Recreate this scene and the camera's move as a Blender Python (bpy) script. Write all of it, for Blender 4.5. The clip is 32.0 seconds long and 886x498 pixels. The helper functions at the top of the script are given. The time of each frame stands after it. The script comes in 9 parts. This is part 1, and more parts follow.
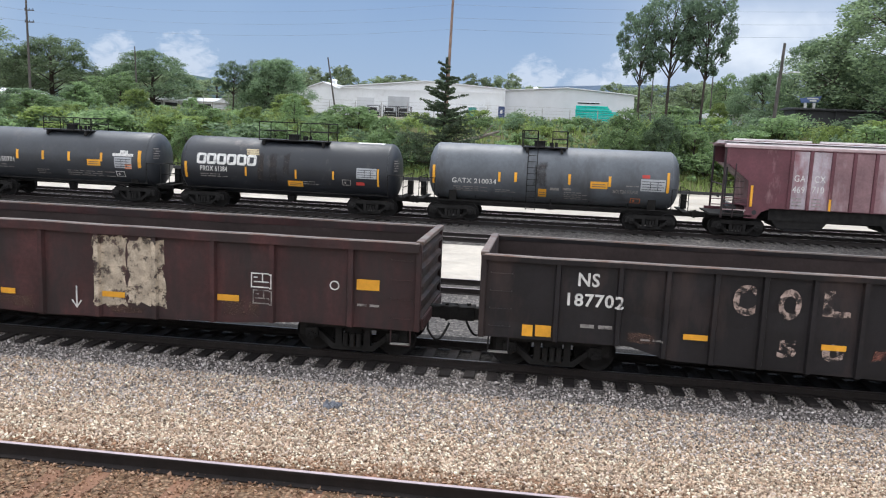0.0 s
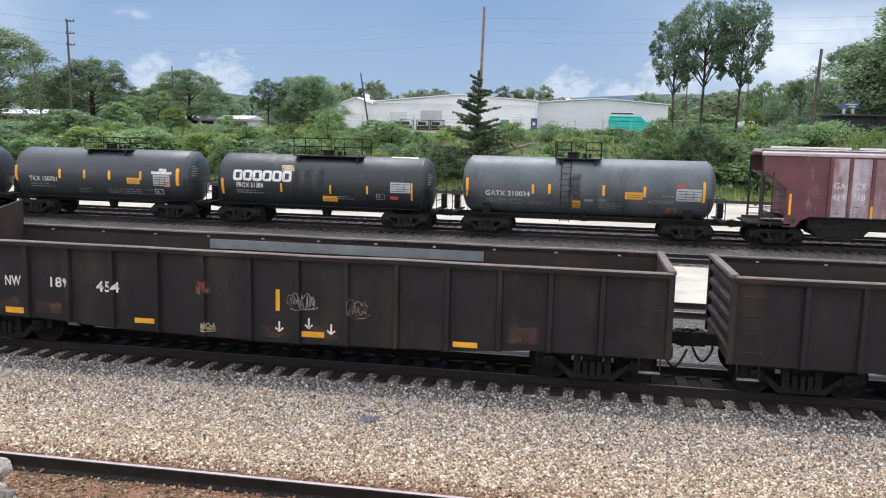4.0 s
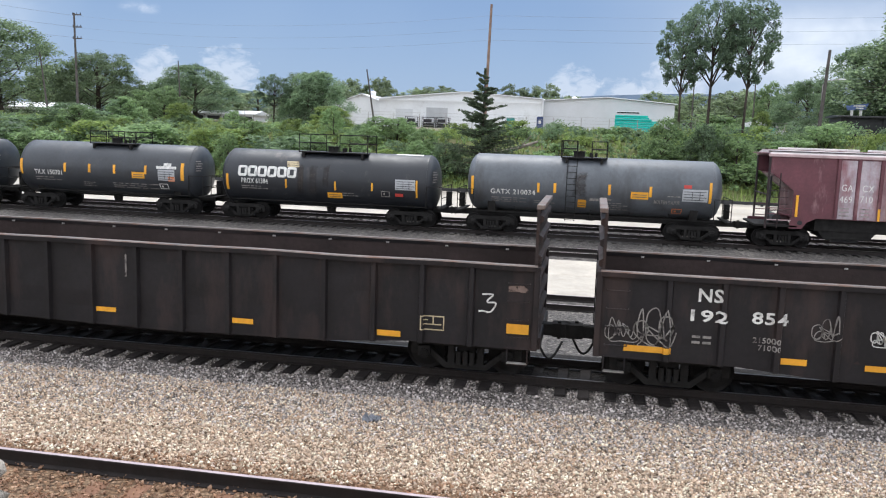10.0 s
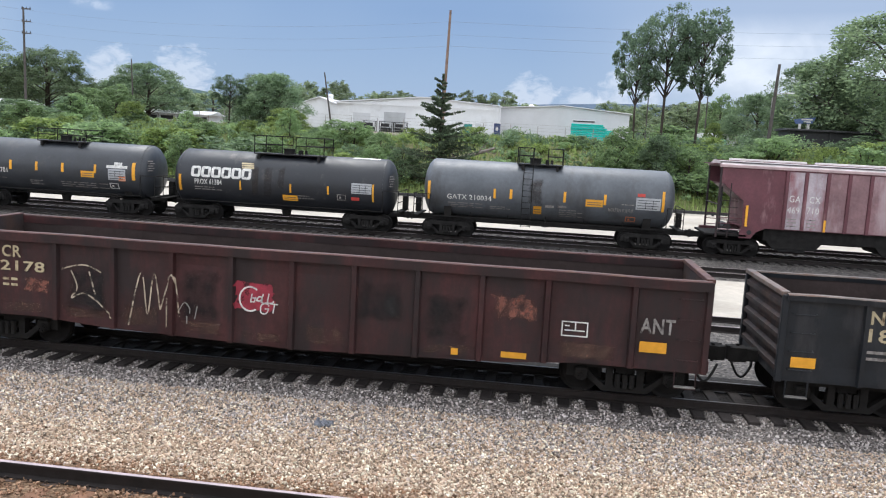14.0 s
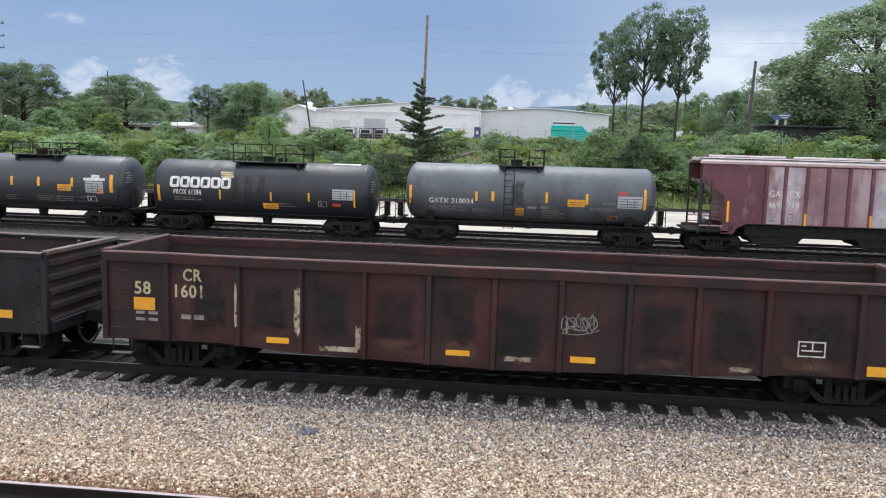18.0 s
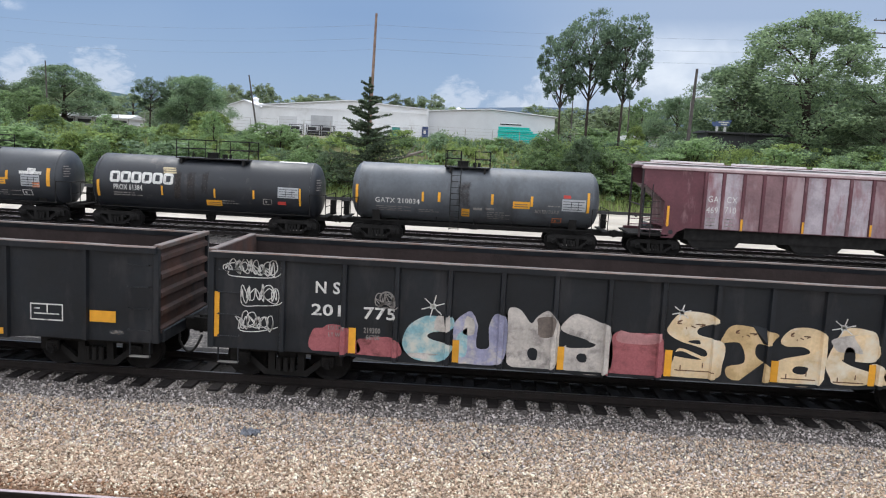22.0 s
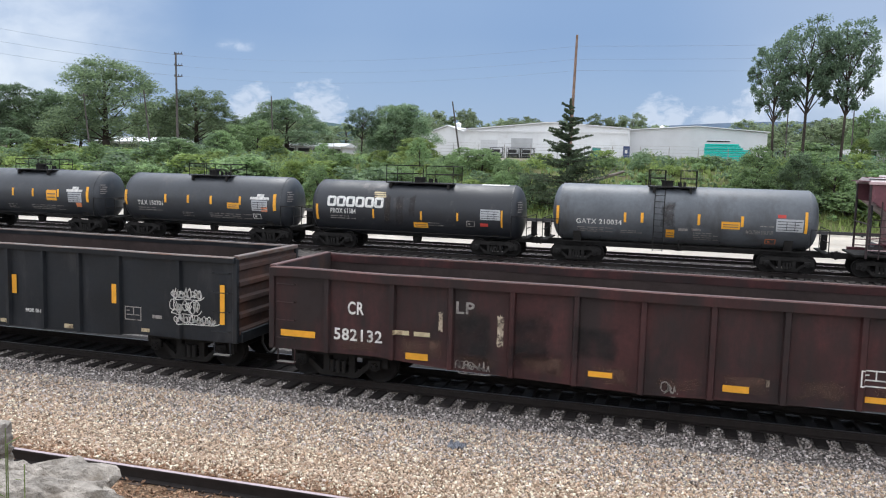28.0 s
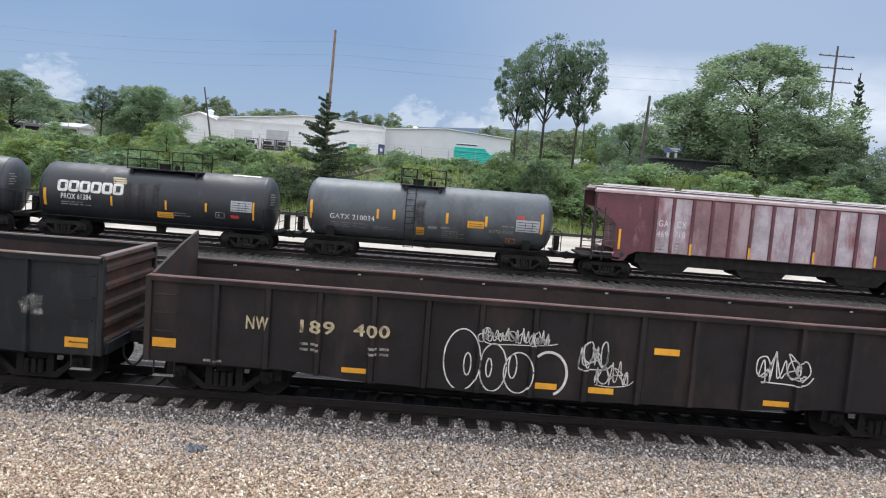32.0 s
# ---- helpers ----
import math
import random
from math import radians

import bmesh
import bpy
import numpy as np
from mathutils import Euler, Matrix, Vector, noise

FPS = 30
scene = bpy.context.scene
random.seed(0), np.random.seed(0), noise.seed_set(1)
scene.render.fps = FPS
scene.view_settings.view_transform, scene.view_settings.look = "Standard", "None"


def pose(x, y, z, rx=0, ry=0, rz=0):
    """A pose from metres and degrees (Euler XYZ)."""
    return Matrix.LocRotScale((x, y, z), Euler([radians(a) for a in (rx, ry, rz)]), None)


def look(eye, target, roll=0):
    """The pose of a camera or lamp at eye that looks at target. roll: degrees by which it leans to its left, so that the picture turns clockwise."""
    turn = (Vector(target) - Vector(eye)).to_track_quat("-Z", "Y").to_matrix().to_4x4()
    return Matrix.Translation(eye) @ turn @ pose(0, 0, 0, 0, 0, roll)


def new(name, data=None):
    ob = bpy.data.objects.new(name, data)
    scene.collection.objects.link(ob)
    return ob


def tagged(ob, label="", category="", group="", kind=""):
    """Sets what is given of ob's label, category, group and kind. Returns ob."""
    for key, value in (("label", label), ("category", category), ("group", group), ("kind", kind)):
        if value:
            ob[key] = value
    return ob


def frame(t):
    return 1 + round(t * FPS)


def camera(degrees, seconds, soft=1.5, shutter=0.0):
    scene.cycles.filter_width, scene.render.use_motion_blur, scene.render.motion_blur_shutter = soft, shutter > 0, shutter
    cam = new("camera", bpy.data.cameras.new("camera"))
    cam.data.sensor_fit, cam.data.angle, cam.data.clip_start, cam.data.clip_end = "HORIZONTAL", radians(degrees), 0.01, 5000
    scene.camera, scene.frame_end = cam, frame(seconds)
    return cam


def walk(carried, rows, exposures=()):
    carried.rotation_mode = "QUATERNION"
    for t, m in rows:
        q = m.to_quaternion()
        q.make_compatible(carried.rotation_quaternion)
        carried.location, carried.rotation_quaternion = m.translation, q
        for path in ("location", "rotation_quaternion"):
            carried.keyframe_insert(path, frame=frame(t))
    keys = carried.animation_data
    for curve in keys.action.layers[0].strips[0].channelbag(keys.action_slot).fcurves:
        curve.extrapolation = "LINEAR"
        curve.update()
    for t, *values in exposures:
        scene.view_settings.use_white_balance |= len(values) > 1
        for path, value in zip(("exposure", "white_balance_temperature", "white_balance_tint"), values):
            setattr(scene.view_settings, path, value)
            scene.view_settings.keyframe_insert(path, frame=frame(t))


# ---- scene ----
cam = camera(57.00, 32.0, 1.15)
# seconds, eye, yaw, pitch, roll
PATH = [
    (0.0, 0.693, -0.294, 4.859, 7.86, -8.63, -2.35),
    (0.5, 0.694, -0.322, 4.873, 8.37, -8.10, -2.10),
    (1.0, 0.695, -0.329, 4.881, 8.49, -7.95, -1.95),
    (1.2, 0.715, -0.318, 4.905, 8.42, -7.92, -1.71),
    (1.5, 0.691, -0.329, 4.892, 8.40, -7.81, -1.51),
    (2.0, 0.695, -0.342, 4.893, 8.73, -7.43, -1.39),
    (2.5, 0.684, -0.326, 4.875, 9.41, -7.50, -1.46),
    (3.0, 0.691, -0.312, 4.870, 9.95, -7.79, -1.38),
    (3.5, 0.684, -0.319, 4.880, 10.19, -7.89, -1.28),
    (5.5, 0.688, -0.312, 4.863, 9.76, -7.36, -1.61),
    (6.0, 0.688, -0.312, 4.870, 10.04, -7.86, -1.81),
    (6.5, 0.685, -0.297, 4.859, 10.27, -8.52, -1.78),
    (7.0, 0.688, -0.305, 4.841, 10.63, -9.04, -2.09),
    (7.5, 0.675, -0.290, 4.831, 11.16, -9.17, -2.75),
    (8.0, 0.682, -0.279, 4.822, 11.33, -8.79, -3.03),
    (8.5, 0.643, -0.214, 4.830, 11.41, -7.26, -3.42),
    (9.0, 0.657, -0.163, 4.814, 10.97, -7.76, -2.11),
    (9.5, 0.670, -0.159, 4.859, 10.67, -8.27, -1.71),
    (10.0, 0.658, -0.206, 4.886, 10.51, -8.00, -1.92),
    (10.5, 0.660, -0.177, 4.884, 10.89, -7.73, -1.84),
    (11.0, 0.662, -0.164, 4.878, 10.83, -7.83, -1.77),
    (11.5, 0.673, -0.187, 4.886, 10.71, -8.18, -1.93),
    (12.0, 0.665, -0.187, 4.885, 10.48, -8.14, -1.93),
    (12.5, 0.664, -0.171, 4.893, 10.18, -7.96, -1.98),
    (13.0, 0.677, -0.179, 4.870, 8.55, -7.92, -1.82),
    (13.5, 0.679, -0.164, 4.870, 7.41, -7.72, -2.26),
    (14.0, 0.661, -0.147, 4.858, 7.55, -7.50, -3.08),
    (14.5, 0.655, -0.139, 4.856, 7.82, -7.32, -2.61),
    (15.0, 0.676, -0.183, 4.882, 6.77, -7.02, -3.02),
    (15.2, 0.655, -0.156, 4.921, 6.43, -6.90, -2.90),
    (15.5, 0.670, -0.125, 4.884, 6.46, -6.74, -2.83),
    (17.5, 0.675, -0.101, 4.818, 6.31, -7.43, -1.54),
    (18.0, 0.675, 0.012, 4.775, 6.22, -7.08, -1.65),
    (18.5, 0.671, -0.002, 4.769, 6.27, -7.33, -2.36),
    (19.0, 0.676, -0.021, 4.768, 6.05, -7.49, -2.31),
    (19.5, 0.678, -0.030, 4.769, 5.57, -7.59, -2.15),
    (20.0, 0.697, -0.028, 4.760, 4.59, -7.86, -1.76),
    (20.5, 0.697, -0.031, 4.761, 3.75, -8.37, -1.40),
    (21.0, 0.699, -0.022, 4.754, 3.35, -8.49, -1.46),
    (21.5, 0.707, -0.034, 4.798, 2.85, -7.66, -1.75),
    (22.0, 0.703, -0.090, 4.846, 2.56, -7.01, -2.85),
    (22.5, 0.697, -0.152, 4.878, 2.83, -6.42, -2.87),
    (23.0, 0.698, -0.247, 4.902, 3.97, -5.24, -1.88),
    (23.5, 0.711, -0.276, 4.862, 6.49, -5.33, -0.61),
    (24.0, 0.704, -0.332, 4.868, 8.97, -6.16, -0.32),
    (24.5, 0.699, -0.317, 4.864, 10.93, -6.70, -0.53),
    (25.0, 0.678, -0.359, 4.861, 13.95, -7.24, -0.95),
    (25.5, 0.657, -0.347, 4.855, 15.99, -6.54, -1.03),
    (27.5, 0.653, -0.344, 4.855, 16.32, -6.01, -1.28),
    (28.0, 0.655, -0.354, 4.860, 16.40, -6.04, -1.51),
    (28.5, 0.652, -0.369, 4.862, 16.49, -6.15, -1.63),
    (29.0, 0.646, -0.375, 4.876, 16.62, -6.22, -1.87),
    (29.5, 0.642, -0.367, 4.879, 16.52, -6.30, -1.91),
    (30.0, 0.650, -0.381, 4.874, 15.85, -5.95, -2.30),
    (30.5, 0.668, -0.382, 4.849, 13.95, -5.80, -1.29),
    (31.0, 0.685, -0.207, 4.831, 7.53, -5.54, -3.14),
    (31.5, 0.714, -0.169, 4.826, 1.90, -4.73, -4.47),
    (32.0, 0.703, -0.116, 4.824, -0.52, -5.50, -4.46),
]
walk(cam, [(t, pose(x, y, z, 90 + pitch, roll, yaw)) for t, x, y, z, yaw, pitch, roll in PATH],
     exposures=[(0, 0.46), (3, 0.5), (8, 0.56), (10, 0.52), (14, 0.5), (15, 0.45), (21, 0.45), (22, 0.38), (23, 0.42), (24, 0.53), (25, 0.66), (26.5, 0.55), (29, 0.45), (30, 0.48), (31, 0.33), (32, 0.42)])

# ---- light and world ----
world = bpy.data.worlds.new("sky_world")
scene.world = world
world.use_nodes = True
SUN_DIR = Vector((-0.42, 0.95, 2.15)).normalized()


def build_sky():
    nt = world.node_tree
    nt.nodes.clear()
    out = nt.nodes.new("ShaderNodeOutputWorld")
    bg = nt.nodes.new("ShaderNodeBackground")
    sky = nt.nodes.new("ShaderNodeTexSky")
    sky.sky_type = "NISHITA"
    sky.sun_disc = False
    sky.sun_elevation = math.asin(SUN_DIR.z)
    sky.sun_rotation = math.atan2(SUN_DIR.x, SUN_DIR.y)
    sky.air_density, sky.dust_density, sky.ozone_density = 1.0, 1.5, 1.5
    tc = nt.nodes.new("ShaderNodeTexCoord")
    mp = nt.nodes.new("ShaderNodeMapping")
    mp.inputs["Scale"].default_value = (1.0, 1.0, 1.7)
    nt.links.new(tc.outputs["Generated"], mp.inputs["Vector"])

    def noise_node(scale, detail, rough, dist):
        n = nt.nodes.new("ShaderNodeTexNoise")
        n.inputs["Scale"].default_value = scale
        n.inputs["Detail"].default_value = detail
        n.inputs["Roughness"].default_value = rough
        n.inputs["Distortion"].default_value = dist
        nt.links.new(mp.outputs["Vector"], n.inputs["Vector"])
        return n

    def ramp(src, *stops):
        r = nt.nodes.new("ShaderNodeValToRGB")
        el = r.color_ramp.elements
        el[0].position, el[0].color = stops[0]
        el[1].position, el[1].color = stops[1]
        for p, c in stops[2:]:
            e = el.new(p)
            e.color = c
        nt.links.new(src, r.inputs["Fac"])
        return r.outputs["Color"]

    def mix(fac, a, b, mode="MIX"):
        m = nt.nodes.new("ShaderNodeMix")
        m.data_type, m.blend_type = "RGBA", mode
        for sock, val in ((m.inputs["Factor"], fac), (m.inputs[6], a), (m.inputs[7], b)):
            if hasattr(val, "is_linked") or hasattr(val, "links"):
                nt.links.new(val, sock)
            else:
                sock.default_value = val
        return m.outputs[2]

    g = lambda v: (v, v, v, 1)

    def math_node(op, p, q):
        n = nt.nodes.new("ShaderNodeMath")
        n.operation = op
        for sock, val in zip(n.inputs, (p, q)):
            if hasattr(val, "is_linked"):
                nt.links.new(val, sock)
            else:
                sock.default_value = val
        return n.outputs[0]

    def lobe(direction, lo, hi):
        """1 towards one part of the sky, 0 away from it."""
        n = nt.nodes.new("ShaderNodeVectorMath")
        n.operation = "DOT_PRODUCT"
        nt.links.new(tc.outputs["Generated"], n.inputs[0])
        n.inputs[1].default_value = Vector(direction).normalized()
        r = nt.nodes.new("ShaderNodeMapRange")
        r.interpolation_type = "SMOOTHSTEP"
        r.inputs["From Min"].default_value, r.inputs["From Max"].default_value = lo, hi
        nt.links.new(n.outputs["Value"], r.inputs["Value"])
        return r.outputs["Result"]

    # a storm deck of slate blue with paler rifts, brighter cumulus low over the trees
    deck = noise_node(1.3, 4, 0.5, 0.2)
    puff = noise_node(16.0, 8, 0.55, 0.3)
    deck_fac = ramp(deck.outputs["Fac"], (0.30, g(0)), (0.75, g(1)))
    col = mix(deck_fac, (0.92, 1.66, 3.15, 1), (1.52, 2.26, 3.6, 1))
    sep = nt.nodes.new("ShaderNodeSeparateXYZ")
    nt.links.new(tc.outputs["Generated"], sep.inputs["Vector"])
    low = ramp(sep.outputs["Z"], (0.0, g(1)), (0.15, g(0)))
    col = mix(low, col, (1.95, 2.75, 4.05, 1))
    # thinner, whiter cloud over the left, grey-lilac layers over the right
    soft_fac = math_node("MULTIPLY", ramp(deck.outputs["Fac"], (0.25, g(0.5)), (0.65, g(1))), ramp(puff.outputs["Fac"], (0.30, g(0.45)), (0.66, g(1))))
    col = mix(math_node("MULTIPLY", lobe((-0.78, 0.60, 0.22), 0.94, 1.0), soft_fac), col, (5.6, 5.9, 6.3, 1))
    band_fac = ramp(puff.outputs["Fac"], (0.3, g(0.35)), (0.65, g(1)))
    col = mix(math_node("MULTIPLY", lobe((0.40, 0.90, 0.22), 0.89, 0.99), 0.58), col, (2.7, 3.2, 4.2, 1))
    layer = ramp(sep.outputs["Z"], (0.05, g(0)), (0.085, g(1)), (0.125, g(0.9)), (0.16, g(0)))
    right_low = math_node("MULTIPLY", lobe((0.34, 0.93, 0.10), 0.955, 0.995), layer)
    col = mix(math_node("MULTIPLY", right_low, band_fac), col, (4.7, 5.1, 5.8, 1))
    curl = noise_node(48.0, 8, 0.62, 0.4)
    for d, wide in (((-0.425, 0.903, 0.058), 0.9986), ((-0.49, 0.868, 0.060), 0.9991), ((-0.03, 0.997, 0.054), 0.9988), ((0.085, 0.993, 0.060), 0.9982), ((0.03, 0.998, 0.046), 0.9990)):
        heap = math_node("ADD", math_node("MULTIPLY", lobe(d, wide, 1.0), 0.5), curl.outputs["Fac"])
        col = mix(ramp(heap, (0.78, g(0)), (1.0, g(0.5))), col, (4.5, 4.85, 5.6, 1))
    # one faint shred of cloud under the deck
    shred = math_node("MULTIPLY", lobe((-0.505, 0.854, 0.128), 0.99970, 1.0), ramp(sep.outputs["Z"], (0.121, g(0)), (0.127, g(1)), (0.129, g(1)), (0.134, g(0))))
    col = mix(math_node("MULTIPLY", shred, ramp(curl.outputs["Fac"], (0.40, g(0.1)), (0.62, g(0.7)))), col, (4.2, 4.6, 5.4, 1))
    # overcast skies are brightest overhead, and clear behind the storm
    high = ramp(sep.outputs["Z"], (0.30, g(0)), (0.75, g(1)))
    col = mix(high, col, (13.5, 14.5, 16.2, 1))
    flip = nt.nodes.new("ShaderNodeMapRange")
    flip.inputs["From Min"].default_value, flip.inputs["From Max"].default_value = 0.25, -0.45
    nt.links.new(sep.outputs["Y"], flip.inputs["Value"])
    col = mix(flip.outputs["Result"], col, (9.6, 10.0, 10.9, 1))
    full = mix(0.9, sky.outputs["Color"], col)
    nt.links.new(full, bg.inputs["Color"])
    bg.inputs["Strength"].default_value = 0.13
    nt.links.new(bg.outputs["Background"], out.inputs["Surface"])


build_sky()
sun_data = bpy.data.lights.new("sun", "SUN")
sun_data.energy, sun_data.angle, sun_data.color = 1.5, radians(28.0), (1.0, 0.985, 0.965)
sun = new("sun", sun_data)
sun.matrix_world = look((0, 0, 60), Vector((0, 0, 60)) - SUN_DIR)
scene.view_settings.exposure = 0.46

# ---- materials ----


def mat(name, base, rough=0.7, metal=0.0, var=0.25, scale=3.0, bump=0.0, bump_scale=40.0, spec=0.4, second=None, second_amt=0.0,
        second_scale=1.5, rand=0.0, streak=False):
    """A painted, rusted or mineral surface: base colour, fine and broad variation, patches of a second colour, relief."""
    m = bpy.data.materials.new(name)
    m.use_nodes = True
    nt = m.node_tree
    b = nt.nodes["Principled BSDF"]
    tc = nt.nodes.new("ShaderNodeTexCoord")
    b.inputs["Metallic"].default_value = metal
    b.inputs["Specular IOR Level"].default_value = spec

    def nz(sc, det=6, rg=0.6, stretch=None):
        n = nt.nodes.new("ShaderNodeTexNoise")
        n.inputs["Scale"].default_value = sc
        n.inputs["Detail"].default_value = det
        n.inputs["Roughness"].default_value = rg
        src = tc.outputs["Object"]
        if stretch:
            mp = nt.nodes.new("ShaderNodeMapping")
            mp.inputs["Scale"].default_value = stretch
            nt.links.new(src, mp.inputs["Vector"])
            src = mp.outputs["Vector"]
        nt.links.new(src, n.inputs["Vector"])
        return n.outputs["Fac"]

    def rmp(src, lo, hi, a=0.0, c=1.0):
        r = nt.nodes.new("ShaderNodeMapRange")
        r.inputs["From Min"].default_value, r.inputs["From Max"].default_value = lo, hi
        r.inputs["To Min"].default_value, r.inputs["To Max"].default_value = a, c
        nt.links.new(src, r.inputs["Value"])
        return r.outputs["Result"]

    def mixc(fac, a, c, mode="MIX"):
        x = nt.nodes.new("ShaderNodeMix")
        x.data_type, x.blend_type = "RGBA", mode
        for sock, val in ((x.inputs["Factor"], fac), (x.inputs[6], a), (x.inputs[7], c)):
            if isinstance(val, bpy.types.NodeSocket):
                nt.links.new(val, sock)
            else:
                sock.default_value = val
        return x.outputs[2]

    c4 = lambda c: (*c, 1)
    lo, hi = [tuple(v * k for v in base) for k in (1 - var, 1 + var)]
    col = mixc(rmp(nz(scale), 0.3, 0.7), c4(lo), c4(hi))
    fine = rmp(nz(scale * 9, 4), 0.25, 0.75, 1 - var * 0.5, 1 + var * 0.5)
    vm = nt.nodes.new("ShaderNodeVectorMath")
    vm.operation = "SCALE"
    nt.links.new(col, vm.inputs[0])
    nt.links.new(fine, vm.inputs["Scale"])
    col = vm.outputs[0]
    if second:
        st = (1, 1, 0.28) if streak else None
        p = rmp(nz(second_scale, 8, 0.65, st), 0.62 - second_amt * 0.4, 0.78 - second_amt * 0.35)
        col = mixc(p, col, c4(second))
    if rand:
        oi = nt.nodes.new("ShaderNodeObjectInfo")
        v2 = nt.nodes.new("ShaderNodeVectorMath")
        v2.operation = "SCALE"
        nt.links.new(col, v2.inputs[0])
        nt.links.new(rmp(oi.outputs["Random"], 0, 1, 1 - rand, 1 + rand), v2.inputs["Scale"])
        col = v2.outputs[0]
    nt.links.new(col, b.inputs["Base Color"])
    nt.links.new(rmp(nz(scale * 2), 0.3, 0.7, max(rough - 0.12, 0.03), min(rough + 0.12, 1)), b.inputs["Roughness"])
    if bump:
        bp = nt.nodes.new("ShaderNodeBump")
        bp.inputs["Strength"].default_value = 1.0
        bp.inputs["Distance"].default_value = bump
        nt.links.new(nz(bump_scale, 5), bp.inputs["Height"])
        nt.links.new(bp.outputs["Normal"], b.inputs["Normal"])
    return m


RUST = (0.11, 0.055, 0.035)
M = {}
M["black_paint"] = mat("weathered_black_paint", (0.0092, 0.0112, 0.0142), 0.52, 0, 0.3, 1.2, 0.002, 30, 0.35, (0.034, 0.0335, 0.036), 0.18, 1.3, 0.1, True)
M["dark_brown"] = mat("sooty_brown_black_paint", (0.0128, 0.0108, 0.0116), 0.6, 0, 0.35, 1.1, 0.002, 30, 0.3, (0.040, 0.0262, 0.0235), 0.27, 1.1, 0.1, True)
M["rust_brown"] = mat("rusting_brown_paint", (0.0225, 0.0170, 0.0160), 0.7, 0, 0.4, 1.0, 0.003, 28, 0.25, (0.085, 0.043, 0.033), 0.34, 1.0, 0.1, True)
M["tuscan"] = mat("oxide_red_paint", (0.053, 0.0185, 0.0185), 0.6, 0, 0.45, 1.1, 0.002, 30, 0.3, (0.022, 0.0145, 0.0145), 0.55, 1.2, 0.1, True)
M["red_brown"] = mat("faded_red_brown_paint", (0.053, 0.0215, 0.021), 0.65, 0, 0.5, 1.0, 0.003, 25, 0.3, (0.027, 0.0185, 0.018), 0.5, 1.2, 0.1, True)
M["inside"] = mat("rusty_steel_lining", (0.038, 0.027, 0.025), 0.8, 0, 0.4, 0.8, 0.006, 12, 0.2, (0.03, 0.022, 0.02), 0.4, 0.7)
M["end_brown"] = mat("brown_rusty_end_steel", (0.052, 0.033, 0.028), 0.75, 0, 0.45, 1.2, 0.004, 18, 0.25, (0.085, 0.042, 0.03), 0.4, 1.4)
M["end_rust"] = mat("dark_rusty_end_steel", (0.029, 0.0215, 0.0205), 0.75, 0, 0.4, 1.2, 0.004, 18, 0.25, (0.05, 0.028, 0.021), 0.4, 1.4)
M["rim"] = mat("worn_top_chord_steel", (0.125, 0.098, 0.085), 0.55, 0.2, 0.4, 1.5, 0.002, 30, 0.4, RUST, 0.35, 2.0)
M["rim_red"] = mat("worn_red_top_chord", (0.072, 0.031, 0.028), 0.65, 0.1, 0.4, 1.5, 0.002, 30, 0.4, RUST, 0.3, 2.0)
M["truck"] = mat("greasy_cast_steel", (0.01901, 0.018, 0.0172), 0.85, 0.0, 0.4, 4, 0.004, 25, 0.12)
M["wheel"] = mat("worn_wheel_steel", (0.0144, 0.01344, 0.01306), 0.8, 0.0, 0.3, 6, spec=0.12)
M["hose"] = mat("black_rubber", (0.018, 0.018, 0.018), 0.5, 0, 0.2, 8)
M["yellow"] = mat("reflective_yellow_sheet", (0.72, 0.34, 0.03), 0.45, 0, 0.12, 6, rand=0.12)
M["white"] = mat("white_stencil_paint", (0.62, 0.61, 0.58), 0.6, 0, 0.2, 5, 0, 40, 0.3, (0.12, 0.11, 0.1), 0.18, 6.0)
M["fade"] = mat("faded_stencil_paint", (0.3, 0.28, 0.26), 0.7, 0, 0.4, 5, 0, 40, 0.3, (0.06, 0.05, 0.05), 0.4, 5.0)
M["cream"] = mat("yellowed_stencil_paint", (0.5, 0.42, 0.27), 0.7, 0, 0.3, 5, 0, 40, 0.3, (0.12, 0.08, 0.05), 0.3, 5.0)
M["tank_black"] = mat("satin_black_tank_paint", (0.0128, 0.0147, 0.0188), 0.47, 0, 0.25, 0.9, 0.001, 20, 0.5, (0.084, 0.072, 0.066), 0.1, 0.8)
M["tank_mid"] = mat("dusty_black_tank_paint", (0.02916, 0.0324, 0.0378), 0.40, 0, 0.25, 0.9, 0.001, 20, 0.5, (0.06, 0.0564, 0.054), 0.12, 0.8)
M["tank_grey"] = mat("weathered_charcoal_tank_paint", (0.0783, 0.0864, 0.0972), 0.46, 0, 0.25, 0.7, 0.001, 20, 0.5, (0.04375, 0.04375, 0.045), 0.2, 0.8, streak=True)
M["hopper_dark"] = mat("grimy_dark_maroon_steel", (0.035, 0.024, 0.025), 0.7, 0, 0.35, 2.0, spec=0.3)
M["hopper"] = mat("maroon_hopper_paint", (0.1086, 0.0363, 0.0455), 0.55, 0, 0.25, 1.0, 0.002, 25, 0.4, (0.322, 0.1955, 0.1955), 0.15, 1.0, 0, True)
M["hopper_pale"] = mat("chalky_faded_hopper_paint", (0.3827, 0.3311, 0.3552), 0.7, 0, 0.3, 1.0, 0.002, 25, 0.3, (0.23, 0.092, 0.1035), 0.3, 1.2, 0, True)
M["roof_pale"] = mat("dusty_hopper_roof", (0.5, 0.46, 0.45), 0.7, 0, 0.2, 2)
